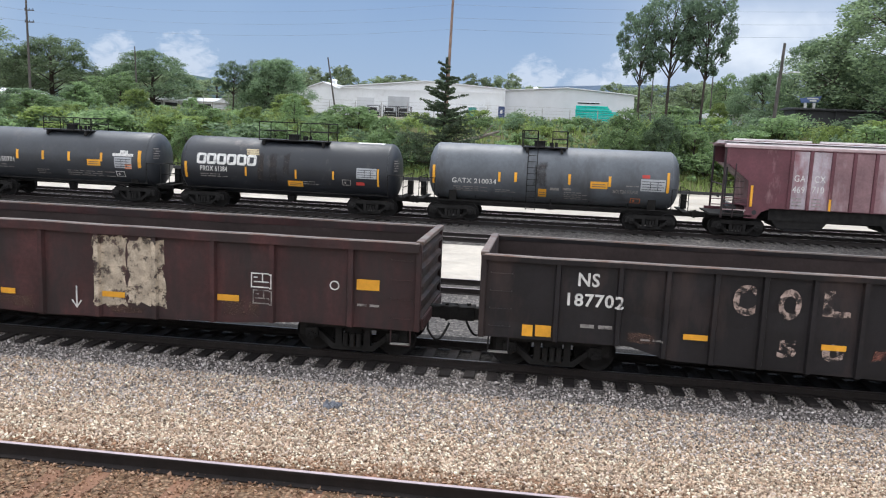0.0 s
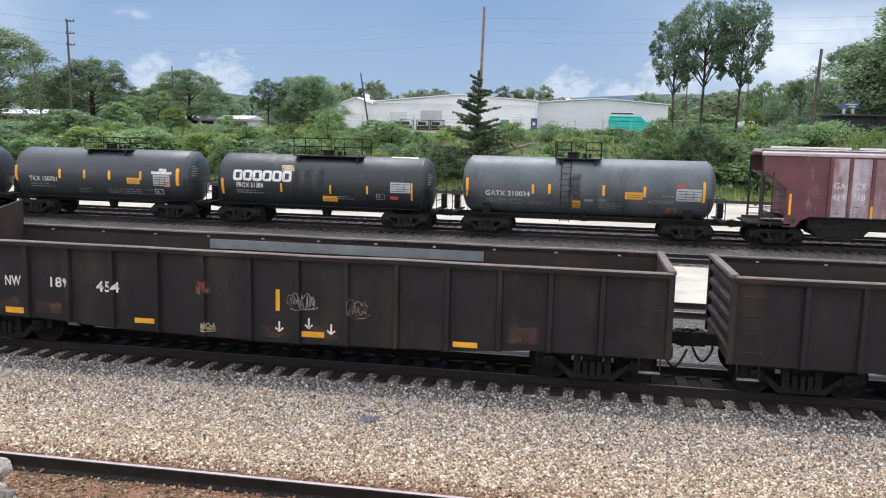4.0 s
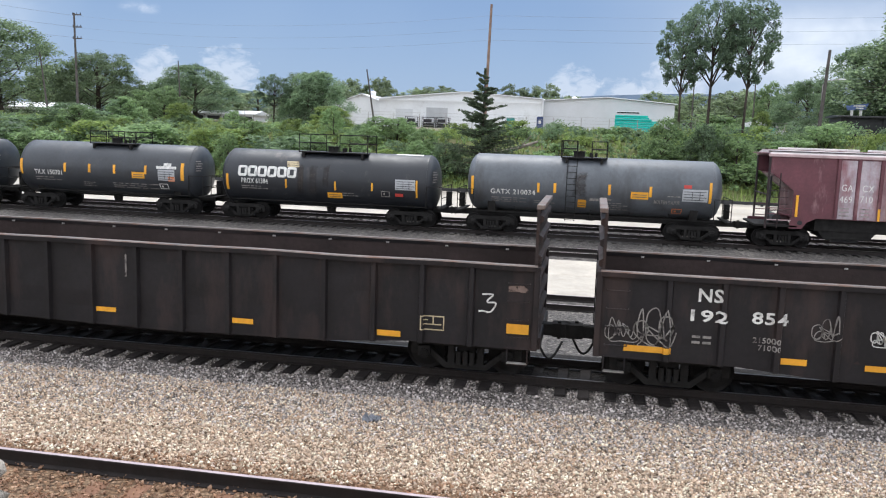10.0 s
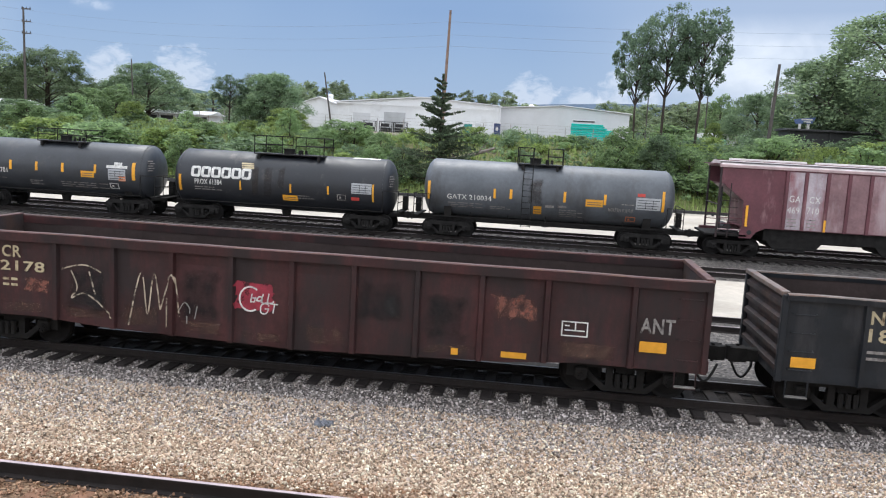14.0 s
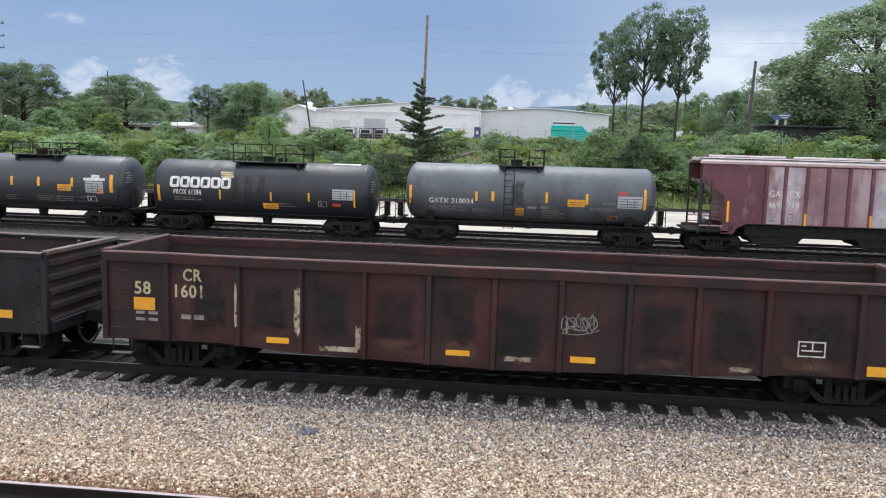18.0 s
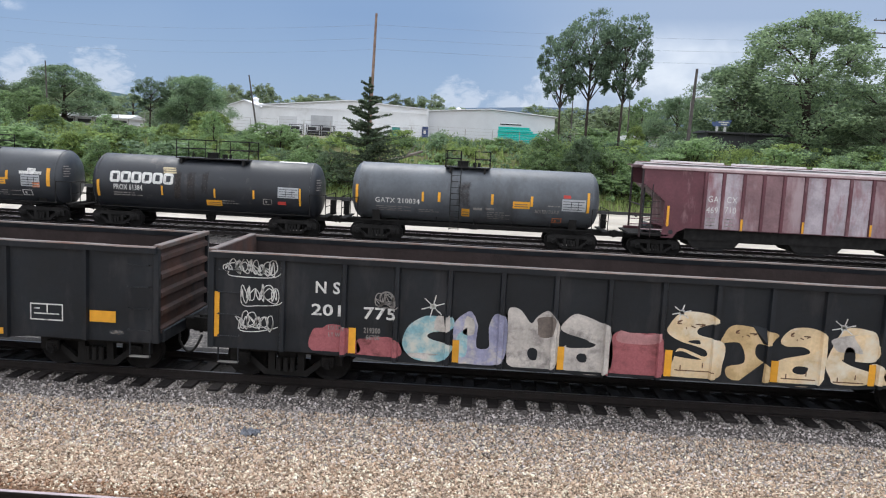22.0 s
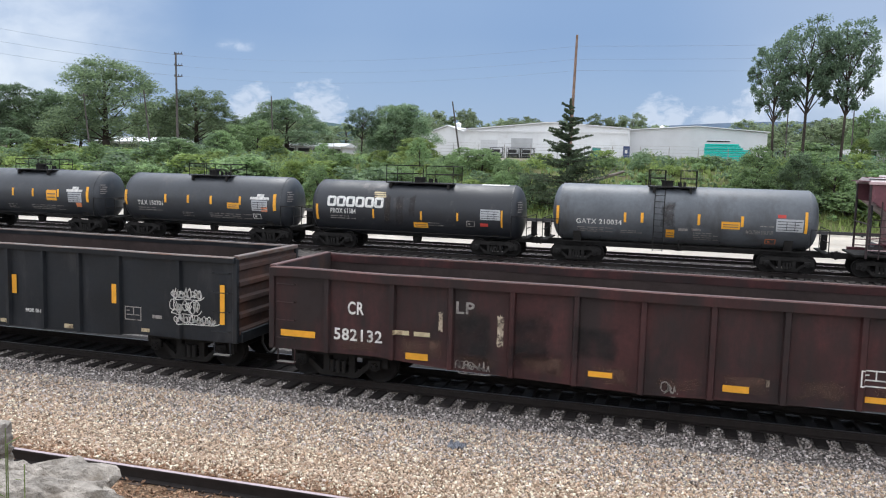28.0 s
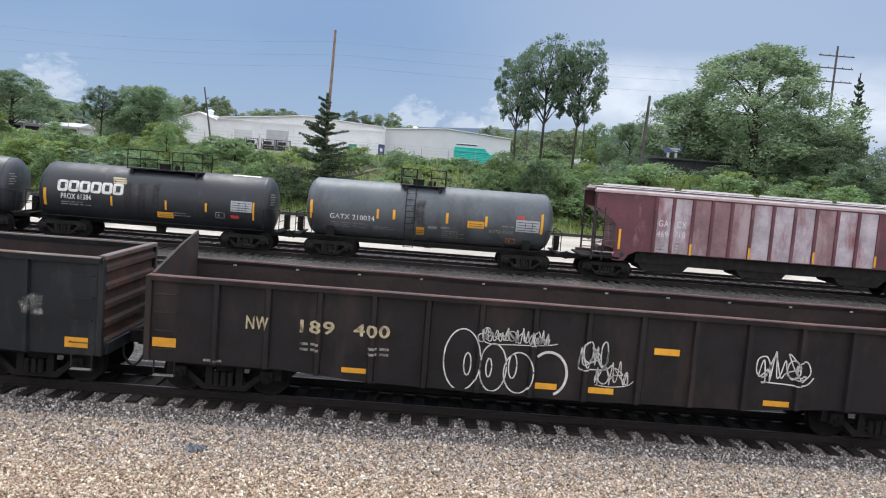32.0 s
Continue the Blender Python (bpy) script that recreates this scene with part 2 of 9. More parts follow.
M["rail"] = mat("rusted_rail_web", (0.018, 0.0135, 0.012), 0.75, 0.1, 0.35, 5, 0.002, 40, 0.4)
M["rail_top"] = mat("polished_rail_head", (0.40, 0.32, 0.325), 0.42, 0.5, 0.12, 4)
M["rail_dull"] = mat("dull_rail_head", (0.12, 0.105, 0.10), 0.4, 0.5, 0.3, 4)
M["tie"] = mat("creosoted_timber", (0.0252, 0.021, 0.0196), 0.85, 0, 0.4, 4, 0.006, 30, 0.2, rand=0.35)
M["tie_far"] = mat("dusty_yard_timber", (0.07, 0.064, 0.059), 0.9, 0, 0.4, 4, 0.006, 30, 0.2)
M["tie_brown"] = mat("weathered_brown_timber", (0.20, 0.105, 0.065), 0.85, 0, 0.35, 4, 0.006, 30, 0.2, rand=0.25)
M["steel"] = mat("dark_track_steel", (0.07, 0.05, 0.04), 0.6, 0.4, 0.3, 8)
M["concrete"] = mat("pale_worn_concrete", (0.40, 0.36, 0.305), 0.7, 0, 0.2, 0.5, 0.004, 10, 0.4, (0.27, 0.24, 0.20), 0.35, 0.35)
M["warehouse"] = mat("white_metal_cladding", (0.70, 0.71, 0.72), 0.55, 0, 0.06, 0.4, 0, 40, 0.4, (0.55, 0.55, 0.54), 0.1, 0.3)
M["warehouse_grey"] = mat("pale_grey_metal_cladding", (0.55, 0.56, 0.575), 0.55, 0, 0.06, 0.4)
M["wh_roof"] = mat("white_metal_roof", (0.72, 0.72, 0.73), 0.5, 0, 0.06, 0.4)
M["dark"] = mat("dark_metal", (0.03, 0.03, 0.032), 0.6, 0.2, 0.2, 4)
M["teal"] = mat("teal_tarpaulin", (0.0, 0.42, 0.36), 0.5, 0, 0.2, 3)
M["wood_pole"] = mat("grey_brown_pole_timber", (0.09, 0.08, 0.074), 0.85, 0, 0.3, 3, 0.006, 20, 0.2, streak=True)
M["wood_pole_orange"] = mat("fresh_brown_pole_timber", (0.23, 0.155, 0.12), 0.85, 0, 0.3, 3, 0.006, 20, 0.2)
M["wire"] = mat("sagging_cable", (0.24, 0.28, 0.34), 0.6, 0, 0.1, 4)
M["bark"] = mat("bark", (0.055, 0.044, 0.036), 0.9, 0, 0.35, 6, 0.02, 18, 0.2)
M["stone"] = mat("rough_grey_limestone", (0.33, 0.295, 0.255), 0.95, 0, 0.4, 3.5, 0.09, 9, 0.2, (0.15, 0.125, 0.10), 0.42, 4.0)
M["blue"] = mat("blue_sign_paint", (0.09, 0.14, 0.30), 0.5, 0, 0.1, 4)
M["green"] = mat("green_van_paint", (0.02, 0.28, 0.13), 0.4, 0, 0.1, 4)
M["glass"] = mat("dark_window_glass", (0.03, 0.035, 0.04), 0.12, 0, 0.05, 3, spec=0.6)


def leaf_mat(name, base, var=0.35):
    m = bpy.data.materials.new(name)
    m.use_nodes = True
    nt = m.node_tree
    b = nt.nodes["Principled BSDF"]
    b.inputs["Roughness"].default_value = 0.6
    b.inputs["Specular IOR Level"].default_value = 0.25
    geo = nt.nodes.new("ShaderNodeNewGeometry")
    oi = nt.nodes.new("ShaderNodeObjectInfo")
    r = nt.nodes.new("ShaderNodeValToRGB")
    el = r.color_ramp.elements
    el[0].color = (*[v * (1 - var) for v in base], 1)
    el[1].color = (base[0] * (1.35 + var), base[1] * (1.25 + var), base[2] * (1.0 + var), 1)
    nt.links.new(geo.outputs["Random Per Island"], r.inputs["Fac"])
    mp = nt.nodes.new("ShaderNodeMapRange")
    mp.inputs["To Min"].default_value, mp.inputs["To Max"].default_value = 0.7, 1.3
    nt.links.new(oi.outputs["Random"], mp.inputs["Value"])
    vm = nt.nodes.new("ShaderNodeVectorMath")
    vm.operation = "SCALE"
    nt.links.new(r.outputs["Color"], vm.inputs[0])
    nt.links.new(mp.outputs["Result"], vm.inputs["Scale"])
    nt.links.new(vm.outputs[0], b.inputs["Base Color"])
    tr = nt.nodes.new("ShaderNodeBsdfTranslucent")
    nt.links.new(vm.outputs[0], tr.inputs["Color"])
    mx = nt.nodes.new("ShaderNodeMixShader")
    mx.inputs["Fac"].default_value = 0.55
    nt.links.new(b.outputs["BSDF"], mx.inputs[1])
    nt.links.new(tr.outputs["BSDF"], mx.inputs[2])
    nt.links.new(mx.outputs["Shader"], nt.nodes["Material Output"].inputs["Surface"])
    return m


M["leaf"] = leaf_mat("broadleaf_green", (0.176, 0.264, 0.138))
M["leaf_tree"] = leaf_mat("crown_green", (0.138, 0.194, 0.122))
M["leaf_tall"] = leaf_mat("blue_green_crown", (0.128, 0.19, 0.138))
M["leaf_dark"] = leaf_mat("deep_green_foliage", (0.136, 0.202, 0.13))
M["leaf_bright"] = leaf_mat("sunlit_yellow_green_foliage", (0.20, 0.275, 0.10))
M["leaf_conifer"] = leaf_mat("blue_green_needles", (0.085, 0.12, 0.08))
# Paler, greyer green: distance haze is put into the far leaf colour.
M["leaf_far"] = leaf_mat("haze_paled_far_foliage", (0.165, 0.215, 0.14))
M["grass"] = leaf_mat("summer_grass", (0.17, 0.225, 0.088))


def ballast_mat(name, tones, scale):
    """Crushed stone: cells of differing tone with dark joints, and dirt in broad patches."""
    m = bpy.data.materials.new(name)
    m.use_nodes = True
    nt = m.node_tree
    b = nt.nodes["Principled BSDF"]
    b.inputs["Roughness"].default_value = 0.9
    b.inputs["Specular IOR Level"].default_value = 0.2
    tc = nt.nodes.new("ShaderNodeTexCoord")
    vo = nt.nodes.new("ShaderNodeTexVoronoi")
    vo.inputs["Scale"].default_value = scale
    nt.links.new(tc.outputs["Object"], vo.inputs["Vector"])
    r = nt.nodes.new("ShaderNodeValToRGB")
    el = r.color_ramp.elements
    el[0].color, el[1].color = (*tones[0], 1), (*tones[-1], 1)
    for i, c in enumerate(tones[1:-1]):
        e = el.new((i + 1) / (len(tones) - 1))
        e.color = (*c, 1)
    sx = nt.nodes.new("ShaderNodeSeparateColor")
    nt.links.new(vo.outputs["Color"], sx.inputs["Color"])
    nt.links.new(sx.outputs["Red"], r.inputs["Fac"])
    mr = nt.nodes.new("ShaderNodeMapRange")
    mr.inputs["From Min"].default_value, mr.inputs["From Max"].default_value = 0.0, 0.75
    mr.inputs["To Min"].default_value, mr.inputs["To Max"].default_value = 1.15, 0.45
    nt.links.new(vo.outputs["Distance"], mr.inputs["Value"])
    n = nt.nodes.new("ShaderNodeTexNoise")
    n.inputs["Scale"].default_value = 0.7
    n.inputs["Detail"].default_value = 6
    nt.links.new(tc.outputs["Object"], n.inputs["Vector"])
    m2 = nt.nodes.new("ShaderNodeMapRange")
    m2.inputs["From Min"].default_value, m2.inputs["From Max"].default_value = 0.3, 0.7
    m2.inputs["To Min"].default_value, m2.inputs["To Max"].default_value = 0.82, 1.16
    nt.links.new(n.outputs["Fac"], m2.inputs["Value"])
    mu = nt.nodes.new("ShaderNodeMath")
    mu.operation = "MULTIPLY"
    nt.links.new(mr.outputs["Result"], mu.inputs[0])
    nt.links.new(m2.outputs["Result"], mu.inputs[1])
    vm = nt.nodes.new("ShaderNodeVectorMath")
    vm.operation = "SCALE"
    nt.links.new(r.outputs["Color"], vm.inputs[0])
    nt.links.new(mu.outputs[0], vm.inputs["Scale"])
    nt.links.new(vm.outputs[0], b.inputs["Base Color"])
    bp = nt.nodes.new("ShaderNodeBump")
    bp.inputs["Distance"].default_value = 0.035
    bp.invert = True
    nt.links.new(vo.outputs["Distance"], bp.inputs["Height"])
    nt.links.new(bp.outputs["Normal"], b.inputs["Normal"])
    return m


# About half the loose stones' tones: shade of the gaps put into the ground colour.
M["ballast"] = ballast_mat("tan_grey_crushed_stone", [(0.035, 0.0253, 0.0179), (0.217, 0.156, 0.108), (0.105, 0.0771, 0.0576), (0.329, 0.246, 0.179), (0.161, 0.116, 0.0794), (0.448, 0.359, 0.275)], 19)
M["ballast_blue"] = ballast_mat("trackside_grey_crushed_stone", [(0.0308, 0.0266, 0.0243), (0.161, 0.14, 0.127), (0.0812, 0.0718, 0.0666), (0.252, 0.223, 0.206), (0.123, 0.106, 0.096), (0.35, 0.319, 0.301)], 19)
M["ballast_brown"] = ballast_mat("rust_stained_crushed_stone", [(0.07, 0.042, 0.026), (0.24, 0.145, 0.082), (0.15, 0.087, 0.052), (0.33, 0.22, 0.14), (0.20, 0.125, 0.075)], 18)
M["ballast_grey"] = ballast_mat("dirty_grey_yard_cinders", [(0.06, 0.054, 0.05), (0.16, 0.145, 0.135), (0.11, 0.10, 0.093), (0.25, 0.225, 0.20)], 14)

# ---- mesh helpers ----


def finish(bm, name, material, smooth=False):
    me = bpy.data.meshes.new(name)
    bm.normal_update()
    bm.to_mesh(me)
    bm.free()
    for m in (material if isinstance(material, (list, tuple)) else [material]):
        me.materials.append(m)
    if smooth:
        me.polygons.foreach_set("use_smooth", [True] * len(me.polygons))
    return me


def part(name, bm, material, parent=None, label="", smooth=False, at=None):
    """Links a bmesh (or a ready mesh) as one object, under parent where one is given."""
    me = bm if isinstance(bm, bpy.types.Mesh) else finish(bm, name, material, smooth)
    ob = new(name, me)
    if parent is not None:
        ob.parent = parent
    if at is not None:
        ob.matrix_basis = at
    if label:
        ob["label"] = label
    return ob


def thing(name, label, category, m=None, group="", kind=""):
    ob = new(name)
    ob.empty_display_size = 0.3
    if m is not None:
        ob.matrix_basis = m
    return tagged(ob, label, category, group, kind)


def box(bm, x0, x1, y0, y1, z0, z1, bevel=0.0):
    v = [bm.verts.new((x, y, z)) for x in (x0, x1) for y in (y0, y1) for z in (z0, z1)]
    fs = [bm.faces.new([v[i] for i in q]) for q in ((0, 1, 3, 2), (4, 6, 7, 5), (0, 4, 5, 1), (2, 3, 7, 6), (0, 2, 6, 4), (1, 5, 7, 3))]
    if bevel:
        es = list({e for f in fs for e in f.edges})
        bmesh.ops.bevel(bm, geom=es, offset=bevel, segments=1, affect="EDGES")
    return bm


def one_box(*a, bevel=0.0):
    return box(bmesh.new(), *a, bevel=bevel)


def tube(bm, p, q, r0, r1=None, seg=8, caps=True):
    """A round bar from p to q."""
    p, q = Vector(p), Vector(q)
    r1 = r0 if r1 is None else r1
    d = (q - p).normalized()
    a = d.orthogonal().normalized()
    b = d.cross(a)
    rings = []
    for c, r in ((p, r0), (q, r1)):
        rings.append([bm.verts.new(c + r * (math.cos(2 * math.pi * i / seg) * a + math.sin(2 * math.pi * i / seg) * b)) for i in range(seg)])
    for i in range(seg):
        j = (i + 1) % seg
        bm.faces.new((rings[0][i], rings[0][j], rings[1][j], rings[1][i]))
    if caps:
        bm.faces.new(rings[0][::-1])
        bm.faces.new(rings[1])
    return bm


def pipe(bm, pts, r, seg=6):
    """A bent bar or hose through the points, in one piece."""
    pts = [Vector(p) for p in pts]
    rings = []
    for i, p in enumerate(pts):
        a, b = pts[max(i - 1, 0)], pts[min(i + 1, len(pts) - 1)]
        d = (b - a).normalized()
        u = d.orthogonal().normalized() if not rings else (ref - d * ref.dot(d)).normalized() if (ref - d * ref.dot(d)).length > 1e-4 else d.orthogonal().normalized()
        ref = u
        v = d.cross(u)
        rings.append([bm.verts.new(p + r * (math.cos(2 * math.pi * k / seg) * u + math.sin(2 * math.pi * k / seg) * v)) for k in range(seg)])
    for x, y in zip(rings, rings[1:]):
        for k in range(seg):
            j = (k + 1) % seg
            bm.faces.new((x[k], x[j], y[j], y[k]))
    bm.faces.new(rings[0][::-1])
    bm.faces.new(rings[-1])
    return bm


def prism(bm, outline, axis, a, b):
    """Extrudes a 2D outline: axis 'y' takes (x, z) points from y=a to y=b, axis 'x' takes (y, z), axis 'z' takes (x, y)."""
    mk = {"y": lambda u, v, w: (u, w, v), "x": lambda u, v, w: (w, u, v), "z": lambda u, v, w: (u, v, w)}[axis]
    lo = [bm.verts.new(mk(u, v, a)) for u, v in outline]
    hi = [bm.verts.new(mk(u, v, b)) for u, v in outline]
    n = len(outline)
    for i in range(n):
        j = (i + 1) % n
        bm.faces.new((lo[i], lo[j], hi[j], hi[i]))
    bm.faces.new(lo[::-1])
    bm.faces.new(hi)
    bmesh.ops.recalc_face_normals(bm, faces=bm.faces)
    return bm


def lathe_x(bm, profile, seg=40, y=0.0, z=0.0):
    """Turns (x, radius) points round a line along x."""
    rings = []
    for x, r in profile:
        if r < 1e-4:
            rings.append([bm.verts.new((x, y, z))])
        else:
            rings.append([bm.verts.new((x, y + r * math.cos(2 * math.pi * i / seg), z + r * math.sin(2 * math.pi * i / seg))) for i in range(seg)])
    for a, b in zip(rings, rings[1:]):
        for i in range(seg):
            j = (i + 1) % seg
            q = [a[i % len(a)], a[j % len(a)], b[j % len(b)], b[i % len(b)]]
            u = []
            for v in q:
                if v not in u:
                    u.append(v)
            if len(u) > 2:
                bm.faces.new(u)
    bmesh.ops.recalc_face_normals(bm, faces=bm.faces)
    return bm


TEXTS = {}


def letters(body, width=1.0, bold=0.0):
    """The flat mesh of a line of lettering, 1 high in capitals, in the x, z plane and facing -y."""
    key = (body, width, bold)
    if key not in TEXTS:
        cu = bpy.data.curves.new("lettering", "FONT")
        cu.body, cu.size, cu.resolution_u, cu.offset, cu.space_character = body, 1.43, 3, bold, 1.08
        tmp = bpy.data.objects.new("lettering", cu)
        scene.collection.objects.link(tmp)
        bpy.context.view_layer.update()
        me = bpy.data.meshes.new_from_object(tmp.evaluated_get(bpy.context.evaluated_depsgraph_get()))
        bpy.data.objects.remove(tmp)
        me.transform(Matrix(((width, 0, 0, 0), (0, 0, 1, 0), (0, 1, 0, 0), (0, 0, 0, 1))))
        TEXTS[key] = me
    return TEXTS[key]

# ---- the ground and the tracks ----
TRACK_Y, NEAR_Y, TANK_Y = 17.0, 7.78, 40.15
NEAR_Z, TANK_Z = 0.76, 0.28
PROFILE = [(-60, 3.2, 3), (-8, 3.15, 3), (0.6, 3.1, 3), (1.5, 2.9, 3), (3.2, 1.7, 0), (5.0, 0.62, 1), (6.2, 0.56, 1), (9.1, 0.58, 1), (9.6, 0.5, 0), (10.4, 0.28, 0), (11.6, 0.02, 0),
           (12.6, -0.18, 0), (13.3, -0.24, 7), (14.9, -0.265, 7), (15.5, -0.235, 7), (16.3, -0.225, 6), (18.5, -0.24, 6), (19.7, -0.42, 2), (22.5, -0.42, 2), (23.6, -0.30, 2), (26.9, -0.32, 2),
           (27.2, -0.36, 4), (33.6, -0.30, 4), (34.0, -0.16, 2), (37.2, -0.10, 2), (38.5, 0.03, 2), (41.8, 0.03, 2), (42.6, -0.05, 2), (47.5, -0.05, 4), (58.5, 0.72, 4),
           (58.8, 0.80, 5), (62, 1.35, 5), (65, 2.6, 5), (69, 4.2, 5), (73, 4.95, 5), (80, 5.35, 5), (90, 5.5, 3), (98, 5.6, 3), (140, 6.0, 5), (300, 8, 5), (900, 14, 5), (4200, 30, 5)]


def ground_z(y):
    ys = [p[0] for p in PROFILE]
    return float(np.interp(y, ys, [p[1] for p in PROFILE]))


def ground_h(x, y):
    """The ground's height with its lumps."""
    z = ground_z(y)
    if 60 < y < 99:
        z += 0.35 * noise.noise((x * 0.11, y * 0.13, 0.3)) + 0.2 * noise.noise((x * 0.4, y * 0.4, 2))
        z -= 0.4 * min(1.0, max(0.0, (-6.0 - x) / 10.0)) * min(1.0, max(0.0, (y - 66.0) / 8.0))
    elif 9.5 < y < 15:
        z += 0.03 * noise.noise((x * 0.6, y * 0.9, 5))
    return z


def build_ground():
    bm = bmesh.new()
    xs = [-3000, -900, -400, -200, -120] + [-90 + 3 * i for i in range(51)] + [75, 100, 150, 300, 900, 3000]
    ys, kinds = [], []
    for (y0, z0, k0), (y1, z1, k1) in zip(PROFILE, PROFILE[1:]):
        n = max(1, min(6, int((y1 - y0) / 1.2))) if y0 < 100 and y1 < 100 else 1
        for i in range(n):
            ys.append(y0 + (y1 - y0) * i / n)
            kinds.append(k0)
    ys.append(PROFILE[-1][0])
    rows = []
    for y in ys:
        row = []
        for x in xs:
            z = ground_h(x, y)
            row.append(bm.verts.new((x, y, z)))
        rows.append(row)
    for j, k in enumerate(kinds):
        for i in range(len(xs) - 1):
            f = bm.faces.new((rows[j][i], rows[j][i + 1], rows[j + 1][i + 1], rows[j + 1][i]))
            f.material_index = k
            f.smooth = True
    ob = part("ground", bm, [M["ballast"], M["ballast_brown"], M["ballast_grey"], M["dirt"], M["concrete"], M["turf"], M["ballast_oily_shaded"], M["ballast_blue"]])
    tagged(ob, "gravel, cinder and paved rail yard with a grassy bank", "ground", kind="structure")


# Oil and the shade under the train, both put into these dark tones.
M["ballast_oily_shaded"] = ballast_mat("oil_and_shade_dark_stone", [(0.013, 0.0115, 0.0105), (0.03, 0.026, 0.0235), (0.02, 0.018, 0.0165), (0.042, 0.037, 0.034)], 14)
M["dirt"] = mat("packed_earth_and_gravel", (0.22, 0.19, 0.15), 0.95, 0, 0.3, 0.6, 0.02, 8, 0.15, (0.1, 0.12, 0.05), 0.3, 0.4)
M["turf"] = mat("rough_bank_turf", (0.12, 0.13, 0.055), 0.95, 0, 0.4, 0.35, 0.05, 6, 0.1, (0.14, 0.11, 0.07), 0.25, 0.25)
build_ground()


def rail_profile(h=0.18, head=0.037, foot=0.075):
    return [(-foot, -h), (foot, -h), (foot, -h + 0.015), (0.01, -h + 0.035), (0.01, -0.045), (head, -0.035), (head, -0.004), (head - 0.008, 0), (-head + 0.008, 0), (-head, -0.004), (-head, -0.035), (-0.01, -0.045),
            (-0.01, -h + 0.035), (-foot, -h + 0.015)]


def rail_mesh(x0, x1, head="rail_top"):
    bm = bmesh.new()
    prism(bm, rail_profile(), "x", x0, x1)
    for f in bm.faces:
        if f.normal.z > 0.9 and f.calc_center_median().z > -0.002:
            f.material_index = 1
    return finish(bm, "rail", [M["rail"], M[head]])


RAIL, RAIL_DULL = rail_mesh(-260, 160), rail_mesh(-260, 160, "rail_dull")
bm = bmesh.new()
box(bm, -0.115, 0.115, -1.3, 1.3, -0.17, 0, bevel=0.012)
TIE = finish(bm, "sleeper", M["tie"])
bm = bmesh.new()
box(bm, -0.115, 0.115, -1.3, 1.3, -0.17, 0, bevel=0.012)
TIE_BROWN = finish(bm, "sleeper", M["tie_brown"])


def track(name, y, z, label, near=None, tie_mesh=None, near_z=-0.185):
    """A line of two rails on sleepers; those along the stretch near=(x0, x1) are separate pieces."""
    tr = thing(name, label, "railway track", pose(0, y, z), kind="structure")
    for s in (-0.7535, 0.7535):
        part("rail", RAIL_DULL if name == "track_main" else RAIL, None, tr, at=pose(0, s, 0))
    rnd = random.Random(name)
    bm = bmesh.new()
    x = -110.0
    while x < 60:
        if near and near[0] <= x <= near[1]:
            part("sleeper", tie_mesh, None, tr, at=pose(x + rnd.uniform(-0.03, 0.03), rnd.uniform(-0.05, 0.05), near_z + rnd.uniform(-0.012, 0.012), 0, 0, rnd.uniform(-1.2, 1.2)))
        else:
            box(bm, x - 0.115, x + 0.115, -1.3, 1.3, near_z - 0.17, near_z)
        x += 0.52
    if bm.verts:
        far = part("sleepers", bm, tie_mesh.materials[0] if tie_mesh else M["tie_far"], tr)
        far["kind"] = "stuff"
    else:
        bm.free()
    return tr


track("track_main", TRACK_Y, 0.0, "rusty rails on dark creosoted timber sleepers under the moving train", (-34, 20), TIE)
track("track_near", NEAR_Y, NEAR_Z, "bright-topped rails on brown sleepers in rust-stained ballast", (-14, 10), TIE_BROWN, -0.19)
track("track_yard", 25.2, -0.12, "yard rails sunk in dirty ballast", None, None)
track("track_yard", 35.6, 0.05, "yard rails sunk in dirty ballast", None, None)
track("track_tank", TANK_Y, TANK_Z, "yard rails that carry the parked tank cars", None, None)
track("track_yard", 44.9, 0.2, "yard rails behind the parked tank cars", None, None)


def spikes():
    """Tie plates with spikes along the near rails."""
    rnd = random.Random(7)
    bm = bmesh.new()
    x = -110 + 0.52 * 185
    while x < 9:
        for s in (-0.7535, 0.7535):
            box(bm, x - 0.09, x + 0.09, s - 0.16, s + 0.16, -0.192, -0.176)
            for a, b in ((-0.05, -0.1), (0.05, 0.1)):
                box(bm, x + a - 0.012, x + a + 0.012, s + b - 0.02, s + b + 0.02, -0.176, -0.145)
        x += 0.52
    ob = part("tie_plates", bm, M["steel"], None, at=pose(0, NEAR_Y, NEAR_Z))
    tagged(ob, "rusty tie plates with spikes beside the near rails", "tie plates", kind="stuff")


spikes()


